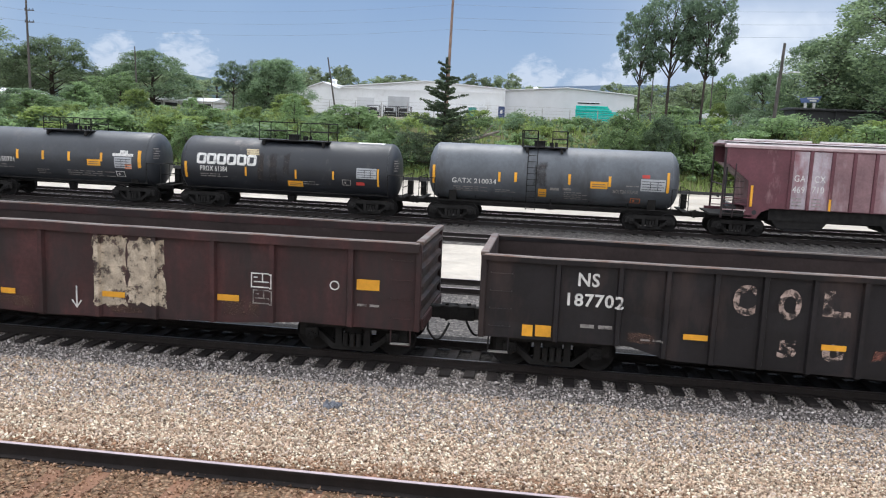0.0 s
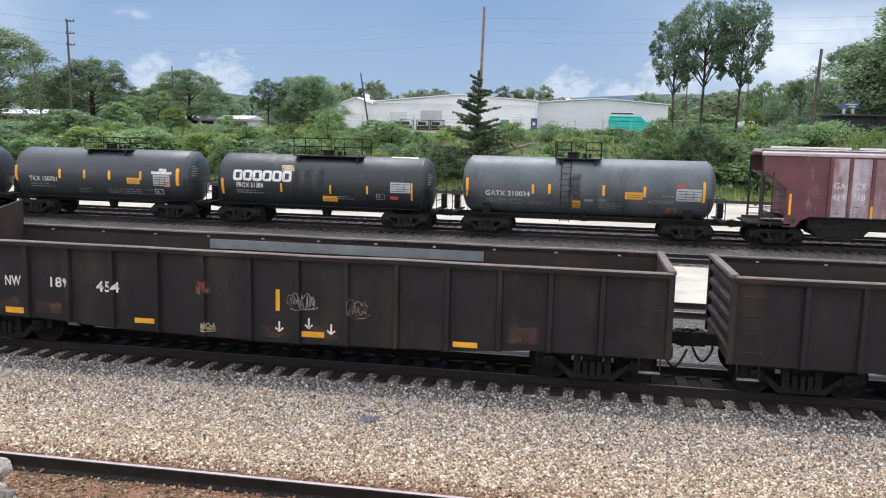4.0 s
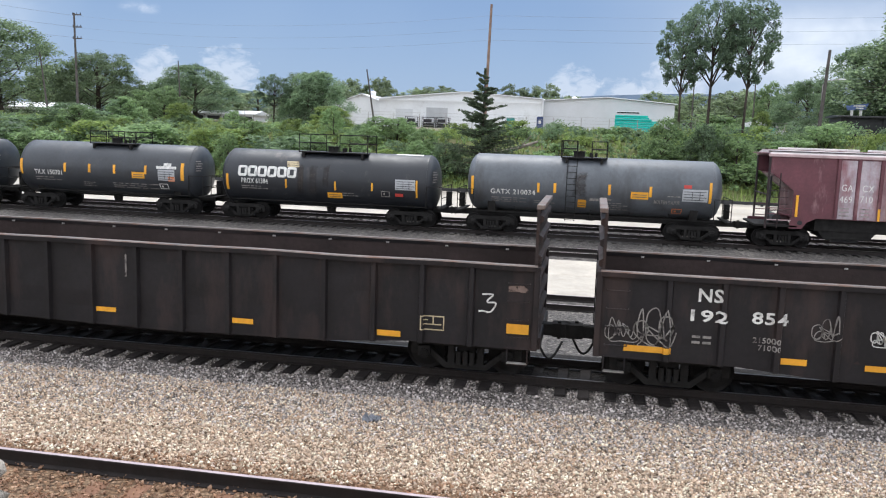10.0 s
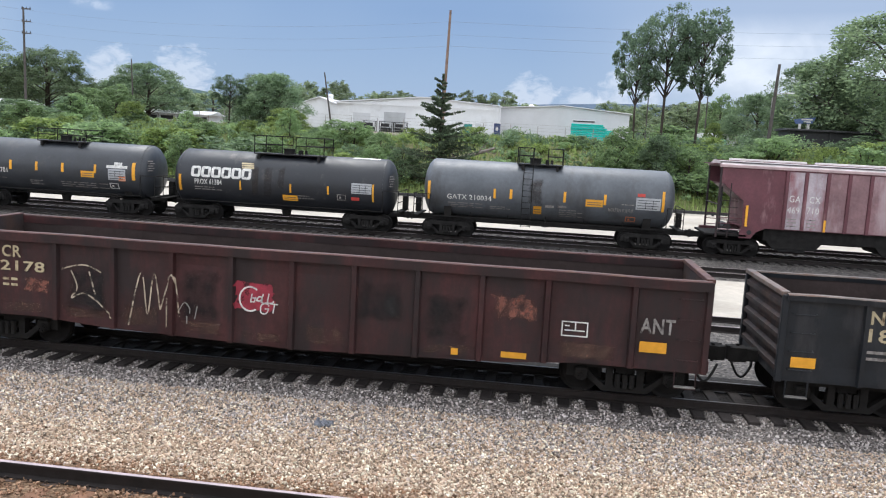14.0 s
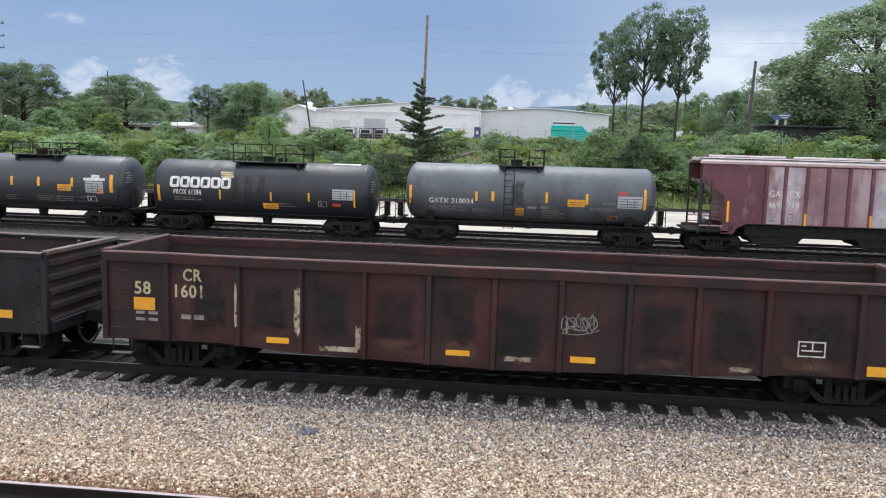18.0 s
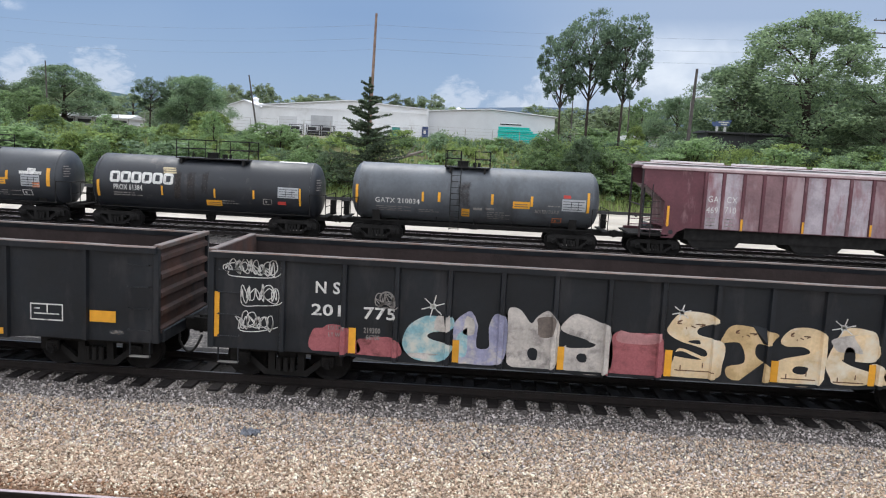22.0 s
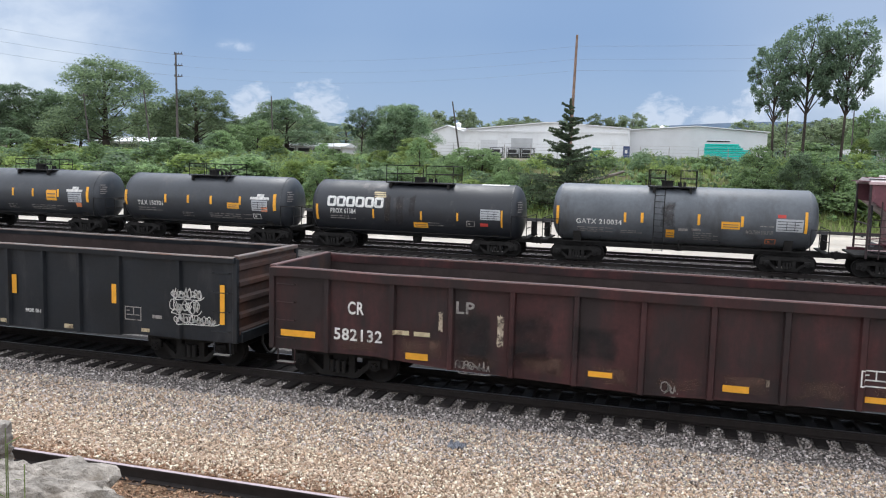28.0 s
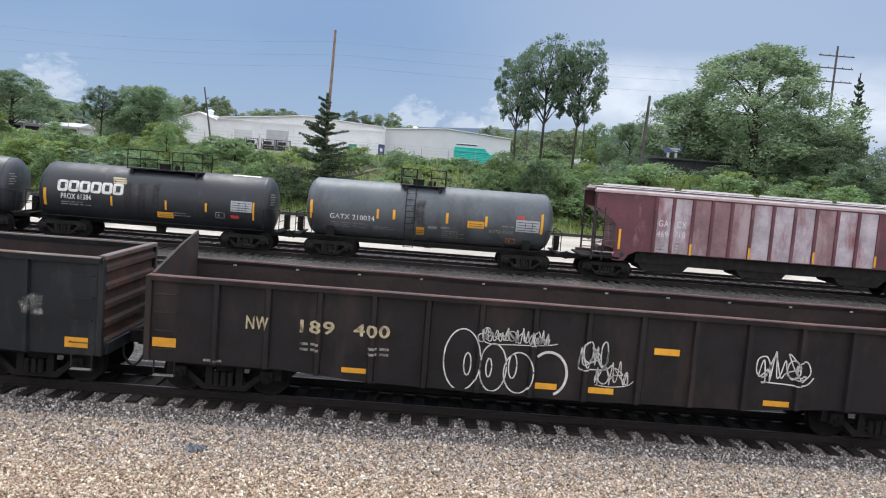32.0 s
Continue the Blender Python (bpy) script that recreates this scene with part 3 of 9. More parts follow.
def stones(name, n, area, size, tones, seed, label):
    """Loose crushed stones lying on the ground, many and small."""
    r = np.random.RandomState(seed)
    base = np.array([(1, 0, 0), (-1, 0, 0), (0, 1, 0), (0, -1, 0), (0, 0, 1), (0, 0, -0.6)], float)
    tri = np.array([(0, 2, 4), (2, 1, 4), (1, 3, 4), (3, 0, 4), (2, 0, 5), (1, 2, 5), (3, 1, 5), (0, 3, 5)])
    x0, x1, y0, y1 = area
    px, py = r.uniform(x0, x1, n), y0 + (y1 - y0) * r.triangular(0, 0.75, 1, n) if y0 > 10 else r.uniform(y0, y1, n)
    # sleepers' ends stay bare
    bare = (np.abs((px + 110.0) / 0.52 - np.round((px + 110.0) / 0.52)) * 0.52 < 0.15) & (py > 15.62) & (py < 18)
    px, py = px[~bare], py[~bare]
    n = len(px)
    pz = np.interp(py, [p[0] for p in PROFILE], [p[1] for p in PROFILE])
    s = size[0] + (size[1] - size[0]) * r.uniform(0, 1, n) ** 1.6
    q = r.normal(size=(n, 4))
    q /= np.linalg.norm(q, axis=1)[:, None]
    w, i, j, k = q.T
    turn = np.stack([1 - 2 * (j * j + k * k), 2 * (i * j - k * w), 2 * (i * k + j * w), 2 * (i * j + k * w), 1 - 2 * (i * i + k * k), 2 * (j * k - i * w), 2 * (i * k - j * w), 2 * (j * k + i * w), 1 - 2 * (i * i + j * j)], 1).reshape(n, 3, 3)
    grow = np.stack([s * r.uniform(0.8, 1.45, n), s * r.uniform(0.7, 1.2, n), s * r.uniform(0.55, 1.0, n)], 1)
    seat = np.stack([px, py, pz + s * r.uniform(-0.25, 0.75, n)], 1)
    verts = np.zeros((n, 6, 3))
    for c in range(6):
        verts[:, c] = seat + np.einsum("nij,nj->ni", turn, base[c] * grow * r.uniform(0.75, 1.2, (n, 3)))
    faces = (tri[None] + 6 * np.arange(n)[:, None, None]).reshape(-1, 3)
    me = bpy.data.meshes.new(name)
    me.from_pydata(verts.reshape(-1, 3).tolist(), [], faces.tolist())
    m = bpy.data.materials.new(name)
    m.use_nodes = True
    nt = m.node_tree
    b = nt.nodes["Principled BSDF"]
    b.inputs["Roughness"].default_value = 0.9
    b.inputs["Specular IOR Level"].default_value = 0.2
    geo = nt.nodes.new("ShaderNodeNewGeometry")
    rp = nt.nodes.new("ShaderNodeValToRGB")
    el = rp.color_ramp.elements
    el[0].color, el[1].color = (*tones[0], 1), (*tones[-1], 1)
    for i, c in enumerate(tones[1:-1]):
        el.new((i + 1) / (len(tones) - 1)).color = (*c, 1)
    nt.links.new(geo.outputs["Random Per Island"], rp.inputs["Fac"])
    nt.links.new(rp.outputs["Color"], b.inputs["Base Color"])
    me.materials.append(m)
    tagged(new(name, me), label, "stones", kind="stuff")


TAN_TONES = [(0.106, 0.075, 0.0546), (0.454, 0.328, 0.227), (0.227, 0.166, 0.122), (0.667, 0.516, 0.384), (0.341, 0.244, 0.169), (0.82, 0.764, 0.605), (0.412, 0.268, 0.176), (0.54, 0.456, 0.39)]
BLUE_TONES = [(0.0715, 0.062, 0.0564), (0.299, 0.263, 0.24), (0.156, 0.139, 0.13), (0.468, 0.424, 0.394), (0.227, 0.196, 0.176), (0.676, 0.62, 0.588), (0.351, 0.291, 0.246)]
stones("ballast_stones", 92000, (-15, 11, 9.0, 14.8), (0.014, 0.036), TAN_TONES, 3, "loose tan and grey crushed stones of the track bed")
stones("shoulder_stones", 46000, (-17, 13, 11.3, 15.9), (0.014, 0.036), BLUE_TONES, 6, "loose blue-grey crushed stones beside the sleepers")
stones("crib_stones", 12000, (-17, 13, 15.35, 16.32), (0.014, 0.034), [tuple(v * 0.8 for v in c) for c in BLUE_TONES], 9, "blue-grey crushed stones between the sleepers' ends")
stones("bed_stones", 24000, (-14, 6, 6.0, 9.4), (0.013, 0.034), [(0.07, 0.042, 0.028), (0.34, 0.20, 0.12), (0.19, 0.11, 0.072), (0.46, 0.30, 0.20)], 4, "loose rust-brown crushed stones between the near rails")

# ---- gondola cars ----
LH = 8.02


def truck_mesh():
    """A freight truck: two cast side frames with springs, bolster and journal boxes."""
    bm = bmesh.new()
    for s in (-1, 1):
        y0, y1 = sorted((s * 0.93, s * 1.09))
        prism(bm, [(-1.14, 0.64), (-1.14, 0.52), (-0.70, 0.58), (0.70, 0.58), (1.14, 0.52), (1.14, 0.64), (0.75, 0.76), (-0.75, 0.76)], "y", y0, y1)
        prism(bm, [(-1.14, 0.56), (-1.14, 0.38), (-0.74, 0.38), (-0.44, 0.12), (0.44, 0.12), (0.74, 0.38), (1.14, 0.38), (1.14, 0.56), (0.72, 0.50), (0.40, 0.24), (-0.40, 0.24), (-0.72, 0.50)], "y", y0 + 0.004, y1 - 0.004)
        for x in (-0.30, 0.30):
            box(bm, x - 0.07, x + 0.07, y0 + 0.008, y1 - 0.008, 0.22, 0.60)
        for x in (-0.14, 0.0, 0.14):
            tube(bm, (x, s * 1.13, 0.22), (x, s * 1.13, 0.50), 0.055, 0.055, 8)
        for x in (-0.86, 0.86):
            box(bm, x - 0.13, x + 0.13, min(s * 1.05, s * 1.19), max(s * 1.05, s * 1.19), 0.36, 0.58, bevel=0.02)
            tube(bm, (x, s * 1.17, 0.42), (x, s * 1.21, 0.42), 0.11, 0.10, 10)
    box(bm, -0.2, 0.2, -1.0, 1.0, 0.45, 0.70, bevel=0.02)
    return finish(bm, "truck", M["truck"])


def wheelset_mesh():
    bm = bmesh.new()
    for s in (-1, 1):
        prof = [(0, 0.10), (0.02, 0.16), (0.03, 0.36), (0.0, 0.42), (0.10, 0.415), (0.125, 0.44), (0.14, 0.44), (0.14, 0.37), (0.09, 0.34), (0.09, 0.16), (0.13, 0.10)]
        seg = 20
        rings = [[bm.verts.new((r * math.cos(6.2832 * i / seg), s * (0.82 - d), r * math.sin(6.2832 * i / seg))) for i in range(seg)] for d, r in prof]
        for a, b in zip(rings, rings[1:]):
            for i in range(seg):
                j = (i + 1) % seg
                bm.faces.new((a[i], a[j], b[j], b[i]))
    tube(bm, (0, -1.24, 0), (0, 1.24, 0), 0.08, 0.08, 10)
    for s in (-1, 1):
        for i in range(3):
            a = 2.094 * i
            tube(bm, (0.05 * math.cos(a), s * 1.23, 0.05 * math.sin(a)), (0.05 * math.cos(a), s * 1.265, 0.05 * math.sin(a)), 0.018, 0.018, 6)
    bmesh.ops.recalc_face_normals(bm, faces=bm.faces)
    return finish(bm, "wheelset", M["wheel"])


TRUCK, WHEELSET = truck_mesh(), wheelset_mesh()
WHEELS = []


def coupler_mesh():
    """Draft gear, shank and knuckle head that reaches out from a car's end."""
    bm = bmesh.new()
    box(bm, -0.1, 0.30, -0.12, 0.12, 0.72, 0.98, bevel=0.02)
    prism(bm, [(0.28, -0.15), (0.5, -0.19), (0.66, -0.12), (0.66, 0.02), (0.55, 0.06), (0.64, 0.16), (0.54, 0.21), (0.28, 0.17)], "z", 0.71, 1.0)
    tube(bm, (0.42, -0.06, 0.66), (0.42, -0.06, 1.04), 0.04, 0.04, 8)
    return finish(bm, "coupler", M["truck"])


def hose_mesh():
    """An air hose that hangs from the end sill in a bow."""
    bm = bmesh.new()
    pts = [(0.05, -0.35, 0.72)] + [(0.05 + 0.45 * t, -0.35 + 0.12 * t, 0.72 - 0.44 * math.sin(math.pi * (0.15 + 0.80 * t) / 1.0) ) for t in [i / 9 for i in range(10)]]
    pipe(bm, pts, 0.028, 6)
    return finish(bm, "air_hose", M["hose"], True)


COUPLER, HOSE = coupler_mesh(), hose_mesh()

KINDS = {
    # top height, bottom edge (distance from the end, height), posts from the end, post width, top chord height
    "belly": dict(h=2.41, bottom=[(0, 0.74), (2.9, 0.74), (3.7, 0.52), (8.02, 0.44)], posts=[1.45, 2.65] + [2.65 + 0.895 * i for i in range(1, 13)] + [14.6], w=0.13, chord=0.12),
    "low": dict(h=2.42, bottom=[(0, 0.72), (2.6, 0.72), (4.2, 0.60), (8.02, 0.53)], posts=[1.3, 2.3, 3.3] + [3.3 + 1.05 * i for i in range(1, 10)] + [13.75, 14.75], w=0.14, chord=0.11),
    "tall": dict(h=2.66, bottom=[(0, 0.72), (2.6, 0.72), (3.4, 0.64), (8.02, 0.62)], posts=[1.41, 2.62] + [2.62 + 1.03 * i for i in range(1, 10)] + [13.0, 14.6], w=0.13, chord=0.13),
    "comb": dict(h=2.66, bottom=[(0, 1.02), (2.6, 1.02), (3.2, 0.95), (8.02, 0.95)], posts=[1.3, 2.65] + [2.65 + 1.19 * i for i in range(1, 9)] + [13.4, 14.75], w=0.20, chord=0.10),
    "ribbed": dict(h=2.53, bottom=[(0, 0.72), (2.4, 0.74), (3.8, 0.63), (8.02, 0.51)], posts=[1.3, 2.78] + [2.78 + 1.278 * i for i in range(1, 8)] + [13.0, 14.65], w=0.15, chord=0.20),
}
PANEL_Y, POST_Y = 1.45, 1.535


def bottom_at(k, d):
    d = min(d, 2 * LH - d)
    return float(np.interp(d, [p[0] for p in k["bottom"]], [p[1] for p in k["bottom"]]))


def gondola(label, kind, paint, rim, u, dents=0.0, high_ends=(False, False), sheared=(False, False), group="gondola cars of the train"):
    """An open-topped gondola car on two trucks. Its near side faces -y and its leading end -x."""
    k = KINDS[kind]
    h = k["h"]
    car = thing("gondola_car", label, "gondola car", pose(u + LH, TRACK_Y, 0), group)
    rnd = random.Random(label)
    pm, rm = M[paint], M[rim]
    for s in (-1, 1):
        # side sheet, with the bottom edge of its kind
        pts = sorted({0.0, 2 * LH, *[p[0] for p in k["bottom"]], *[2 * LH - p[0] for p in k["bottom"]]})
        n = 48
        ds = sorted({*pts, *[2 * LH * i / n for i in range(n + 1)]})
        bm = bmesh.new()
        cols = []
        zl = 5
        for d in ds:
            zb = bottom_at(k, d)
            col = []
            for side in (0, 1):
                for j in range(zl + 1):
                    z = zb + (h - 0.06 - zb) * j / zl
                    dent = -dents * abs(noise.noise((d * 0.8 + u, z * 1.3, s * 3.0))) * (0 < j < zl)
                    y = PANEL_Y - 0.012 * side + dent
                    col.append(bm.verts.new((d - LH, s * y, z)))
            cols.append(col)
        for a, b in zip(cols, cols[1:]):
            for side in (0, 1):
                o = side * (zl + 1)
                for j in range(zl):
                    q = (a[o + j], b[o + j], b[o + j + 1], a[o + j + 1])
                    f = bm.faces.new(q if (side == 0) == (s < 0) else q[::-1])
                    f.material_index = side
            for j in (0, zl):
                bm.faces.new((a[j], b[j], b[zl + 1 + j], a[zl + 1 + j]))
        part("side_panel", bm, [pm, M["inside"]], car)
        # pressed posts that stiffen the side
        for d in k["posts"]:
            zb = bottom_at(k, d) - (0.24 if kind == "comb" and 2.7 < d < 13.2 else 0.0)
            w = k["w"] / 2
            prof = [(d - LH - w, 0), (d - LH - w * 0.62, POST_Y - PANEL_Y), (d - LH + w * 0.62, POST_Y - PANEL_Y), (d - LH + w, 0)]
            bm = bmesh.new()
            prism(bm, [(x, s * (PANEL_Y + y)) for x, y in prof], "z", zb, h - k["chord"])
            part("side_post", bm, pm, car)
        # bottom angle
        bm = bmesh.new()
        rows = [[bm.verts.new((d - LH, s * y, bottom_at(k, d) + e)) for y, e in ((PANEL_Y - 0.1, 0), (PANEL_Y + 0.02, 0), (PANEL_Y + 0.02, 0.05))] for d in ds]
        for a, b in zip(rows, rows[1:]):
            bm.faces.new((a[0], b[0], b[1], a[1]))
            bm.faces.new((a[1], b[1], b[2], a[2]))
        part("bottom_sill", bm, pm, car)
        if kind == "comb":
            for d in k["posts"][1:-1]:
                bm = bmesh.new()
                prism(bm, [(s * 1.44, 0.74), (s * 1.44, 1.02), (0, 1.02), (0, 0.55), (s * 0.5, 0.58)], "x", d - LH - 0.05, d - LH + 0.05)
                part("crossbearer", bm, M["truck"], car)
            for x in (-LH + 1.42, LH - 1.42):
                bm = bmesh.new()
                prism(bm, [(x - 0.36, 1.04), (x + 0.36, 1.04), (x + 0.26, 0.56), (x - 0.26, 0.56)], "y", *sorted((s * 1.40, s * 1.475)))
                part("bolster_bracket", bm, pm, car)
        # top chord, a little wavy where it was hit
        bm = bmesh.new()
        n = 24
        ring = []
        for i in range(n + 1):
            x = -LH + 2 * LH * i / n
            dz = 0.02 * noise.noise((x * 0.5 + u, s, 1)) * (1 if 0 < i < n else 0)
            dy = 0.03 * noise.noise((x * 0.4 + u, s, 7)) * (1 if 0 < i < n else 0)
            ring.append([bm.verts.new((x, s * (y + dy), z + dz)) for y, z in ((PANEL_Y - 0.03, h - k["chord"]), (POST_Y + 0.03, h - k["chord"]), (POST_Y + 0.04, h - 0.02), (POST_Y + 0.02, h), (PANEL_Y - 0.04, h), (PANEL_Y - 0.05, h - 0.03))])
        for a, b in zip(ring, ring[1:]):
            for i in range(6):
                j = (i + 1) % 6
                f = bm.faces.new((a[i], a[j], b[j], b[i]) if s > 0 else (a[j], a[i], b[i], b[j]))
                f.material_index = 1 if i in (2, 3, 4) else 0
        bm.faces.new(ring[0])
        bm.faces.new(ring[-1][::-1])
        part("top_chord", bm, [pm, rm], car)
    # floor and centre sill
    zf = 1.0
    part("floor", one_box(-LH + 0.05, LH - 0.05, -PANEL_Y + 0.02, PANEL_Y - 0.02, zf - 0.06, zf), M["inside"], car)
    part("center_sill", one_box(-LH + 0.1, LH - 0.1, -0.25, 0.25, 0.66, zf - 0.06), pm, car)
    for x in (-4.4, -1.9, 0.6, 3.1):
        part("cross_bearer", one_box(x, x + 0.16, -PANEL_Y + 0.03, PANEL_Y - 0.03, 0.74, zf - 0.06), pm, car)
    part("brake_reservoir", tube(bmesh.new(), (1.2, 0.7, 0.72), (2.3, 0.7, 0.72), 0.2, 0.2, 12), M["truck"], car)
    for e, s in enumerate((-1, 1)):
        x = s * LH
        he = h + (1.15 if high_ends[e] else 0.0)
        rust = M["end_brown" if kind == "tall" else "end_rust"]
        bm = bmesh.new()
        if sheared[e]:
            # an end sheet that is higher on the far side, bent and torn
            prism(bm, [(-PANEL_Y + 0.02, 0.72), (PANEL_Y - 0.02, 0.72), (PANEL_Y - 0.02, h + 0.62), (0.3, h + 0.42), (-PANEL_Y + 0.02, h + 0.02)], "x", *sorted((x - s * 0.02, x - s * 0.075)))
        else:
            prism(bm, [(-PANEL_Y + 0.02, 0.72), (PANEL_Y - 0.02, 0.72), (PANEL_Y - 0.02, he), (-PANEL_Y + 0.02, he)], "x", *sorted((x - s * 0.02, x - s * 0.075)))
        part("end_wall", bm, rust, car)
        nr = 7 if high_ends[e] else 5
        for i in range(nr):
            z = 0.95 + (he - 1.2) * i / (nr - 1)
            bm = bmesh.new()
            prism(bm, [(x - s * 0.022, z - 0.09), (x + s * 0.055, z - 0.045), (x + s * 0.055, z + 0.045), (x - s * 0.022, z + 0.09)], "y", -PANEL_Y + 0.08, PANEL_Y - 0.08)
            part("end_rib", bm, rust, car)
        for y in (-PANEL_Y, PANEL_Y):
            part("corner_post", one_box(x - 0.07, x + 0.05, y - 0.06, y + 0.06, 0.72, h - 0.03, bevel=0.012), pm, car)
        if not sheared[e]:
            part("end_chord", one_box(x - 0.09, x + 0.07, -PANEL_Y, PANEL_Y, he - 0.06, he + 0.03, bevel=0.012), rm, car)
        part("end_sill", one_box(x - 0.03, x + 0.1, -PANEL_Y + 0.1, PANEL_Y - 0.1, 0.72, 0.96, bevel=0.015), pm, car)
        turn = pose(x, 0, 0, 0, 0, 0 if s > 0 else 180)
        part("coupler", COUPLER, None, car, at=turn)
        part("air_hose", HOSE, None, car, at=turn)
        # ladder rungs at the corners and a sill step
        for y in (-PANEL_Y - 0.02, PANEL_Y + 0.02):
            for i in range(4):
                z = 0.98 + i * (h - 1.35) / 3
                bm = bmesh.new()
                xa, xb = x - s * 0.14, x - s * 0.56
                yy = y * 1.055
                pipe(bm, [(xa, y, z), (xa, yy, z), (xb, yy, z), (xb, y, z)], 0.012, 5)
                part("grab_iron", bm, pm, car)
            bm = bmesh.new()
            pipe(bm, [(x - s * 0.14, y, 0.74), (x - s * 0.14, y, 0.42), (x - s * 0.54, y, 0.42), (x - s * 0.54, y, 0.74)], 0.018, 5)
            box(bm, min(x - s * 0.14, x - s * 0.54), max(x - s * 0.14, x - s * 0.54), y - 0.05, y + 0.05, 0.41, 0.43)
            part("sill_step", bm, pm, car)
            part("step_tread", one_box(min(x - s * 0.14, x - s * 0.54), max(x - s * 0.14, x - s * 0.54), y - 0.06, y + 0.06, 0.435, 0.45), M["steel_pale"], car)
        tr = part("truck", TRUCK, None, car, at=pose(s * (LH - 1.42), 0, 0))
        for xx in (-0.86, 0.86):
            WHEELS.append((car, part("wheelset", WHEELSET, None, tr, at=pose(xx, 0, 0.42)), xx))
    if kind == "low":
        for i in range(11):
            d = -LH + 0.9 + i * 1.42
            part("rim_clip", one_box(d, d + 0.07, PANEL_Y - 0.075, PANEL_Y - 0.055, h - 0.12, h - 0.085), M["steel_pale"], car)
    return car


M["steel_pale"] = mat("worn_bright_step_steel", (0.35, 0.33, 0.31), 0.5, 0.5, 0.3, 6)

# ---- the moving train ----
# leading-end place along the track at the start, in metres
SPECS = [
    (-19.43, "ribbed", "red_brown", "rim", "faded red-brown gondola car with peeling white patches"),
    (-2.09, "belly", "dark_brown", "rim", "sooty brown-black gondola car with flaking lettering"),
    (15.14, "tall", "black_paint", "rim", "black gondola car with faded chalky scrawls"),
    (32.15, "low", "dark_brown", "rim", "grimy brown gondola car with a sheared high end"),
    (49.33, "low", "dark_brown", "rim", "grimy dark brown gondola car with bent end posts"),
    (66.45, "comb", "black_paint", "rim", "clean black gondola car with a comb of deep posts"),
    (83.51, "tall", "black_paint", "rim", "black gondola car covered in small tags"),
    (100.44, "low", "dark_brown", "rim", "dark brown gondola car with two high end walls"),
    (117.68, "low", "dark_brown", "rim", "dark brown gondola car with high ends and a scuffed side"),
    (134.86, "low", "dark_brown", "rim_red", "dark brown gondola car with a rusty top chord"),
    (151.94, "ribbed", "tuscan", "rim_red", "oxide-red gondola car with scrawls and a red tag"),
    (169.34, "belly", "black_paint", "rim", "black fish-bellied gondola car with a chalk memorial"),
    (186.69, "low", "black_paint", "rim", "black gondola car with plain sides"),
    (204.04, "ribbed", "tuscan", "rim_red", "oxide-red gondola car with soot-dark panels"),
    (221.29, "tall", "black_paint", "rim", "black gondola car with white plate numbers and line tags"),
    (238.49, "tall", "black_paint", "rim", "plain black gondola car with white numbers"),
    (255.63, "tall", "black_paint", "rim", "black gondola car with big cream and blue graffiti letters"),
    (272.60, "tall", "black_paint", "rim", "black gondola car with many white scrawled tags"),
    (289.56, "tall", "black_paint", "rim", "black gondola car with a white figure tag"),
    (306.30, "tall", "black_paint", "rim", "black gondola car with upright yellow reflectors"),
    (323.25, "ribbed", "tuscan", "rim_red", "oxide-red gondola car with a worn wheel emblem"),
    (340.00, "low", "rust_brown", "rim", "rusting brown gondola car with a sheared high end"),
    (357.11, "tall", "black_paint", "rim", "black gondola car with pale blue and pink graffiti"),
    (374.07, "low", "dark_brown", "rim_red", "dark brown gondola car with a high leading end and white tags"),
]
TRAIN = []
for i, (u, kind, paint, rim, label) in enumerate(SPECS):
    high = {7: (True, True), 8: (True, True)}.get(i, (False, False))
    shear = {3: (True, False), 12: (True, False), 21: (True, False), 23: (True, False)}.get(i, (False, False))
    TRAIN.append((gondola(label, kind, paint, rim, u, 0.035 if paint != "black_paint" else 0.02, high, shear), u))


def loose_plate(index, d, length):
    """A grey steel plate that leans inside a car against its far wall."""
    car = TRAIN[index][0]
    bm = one_box(d - LH, d - LH + length, -0.012, 0.012, 0.0, 0.23)
    part("loose_plate", bm, M["plate_grey"], car, "pale grey steel plate leaning inside the car", at=pose(0, 1.36, 2.03, 4, 0))


M["plate_grey"] = mat("bare_grey_steel", (0.26, 0.27, 0.28), 0.45, 0.4, 0.2, 2)
loose_plate(3, 5.25, 6.8)

# ---- lettering, reflectors and graffiti on the cars' near sides ----


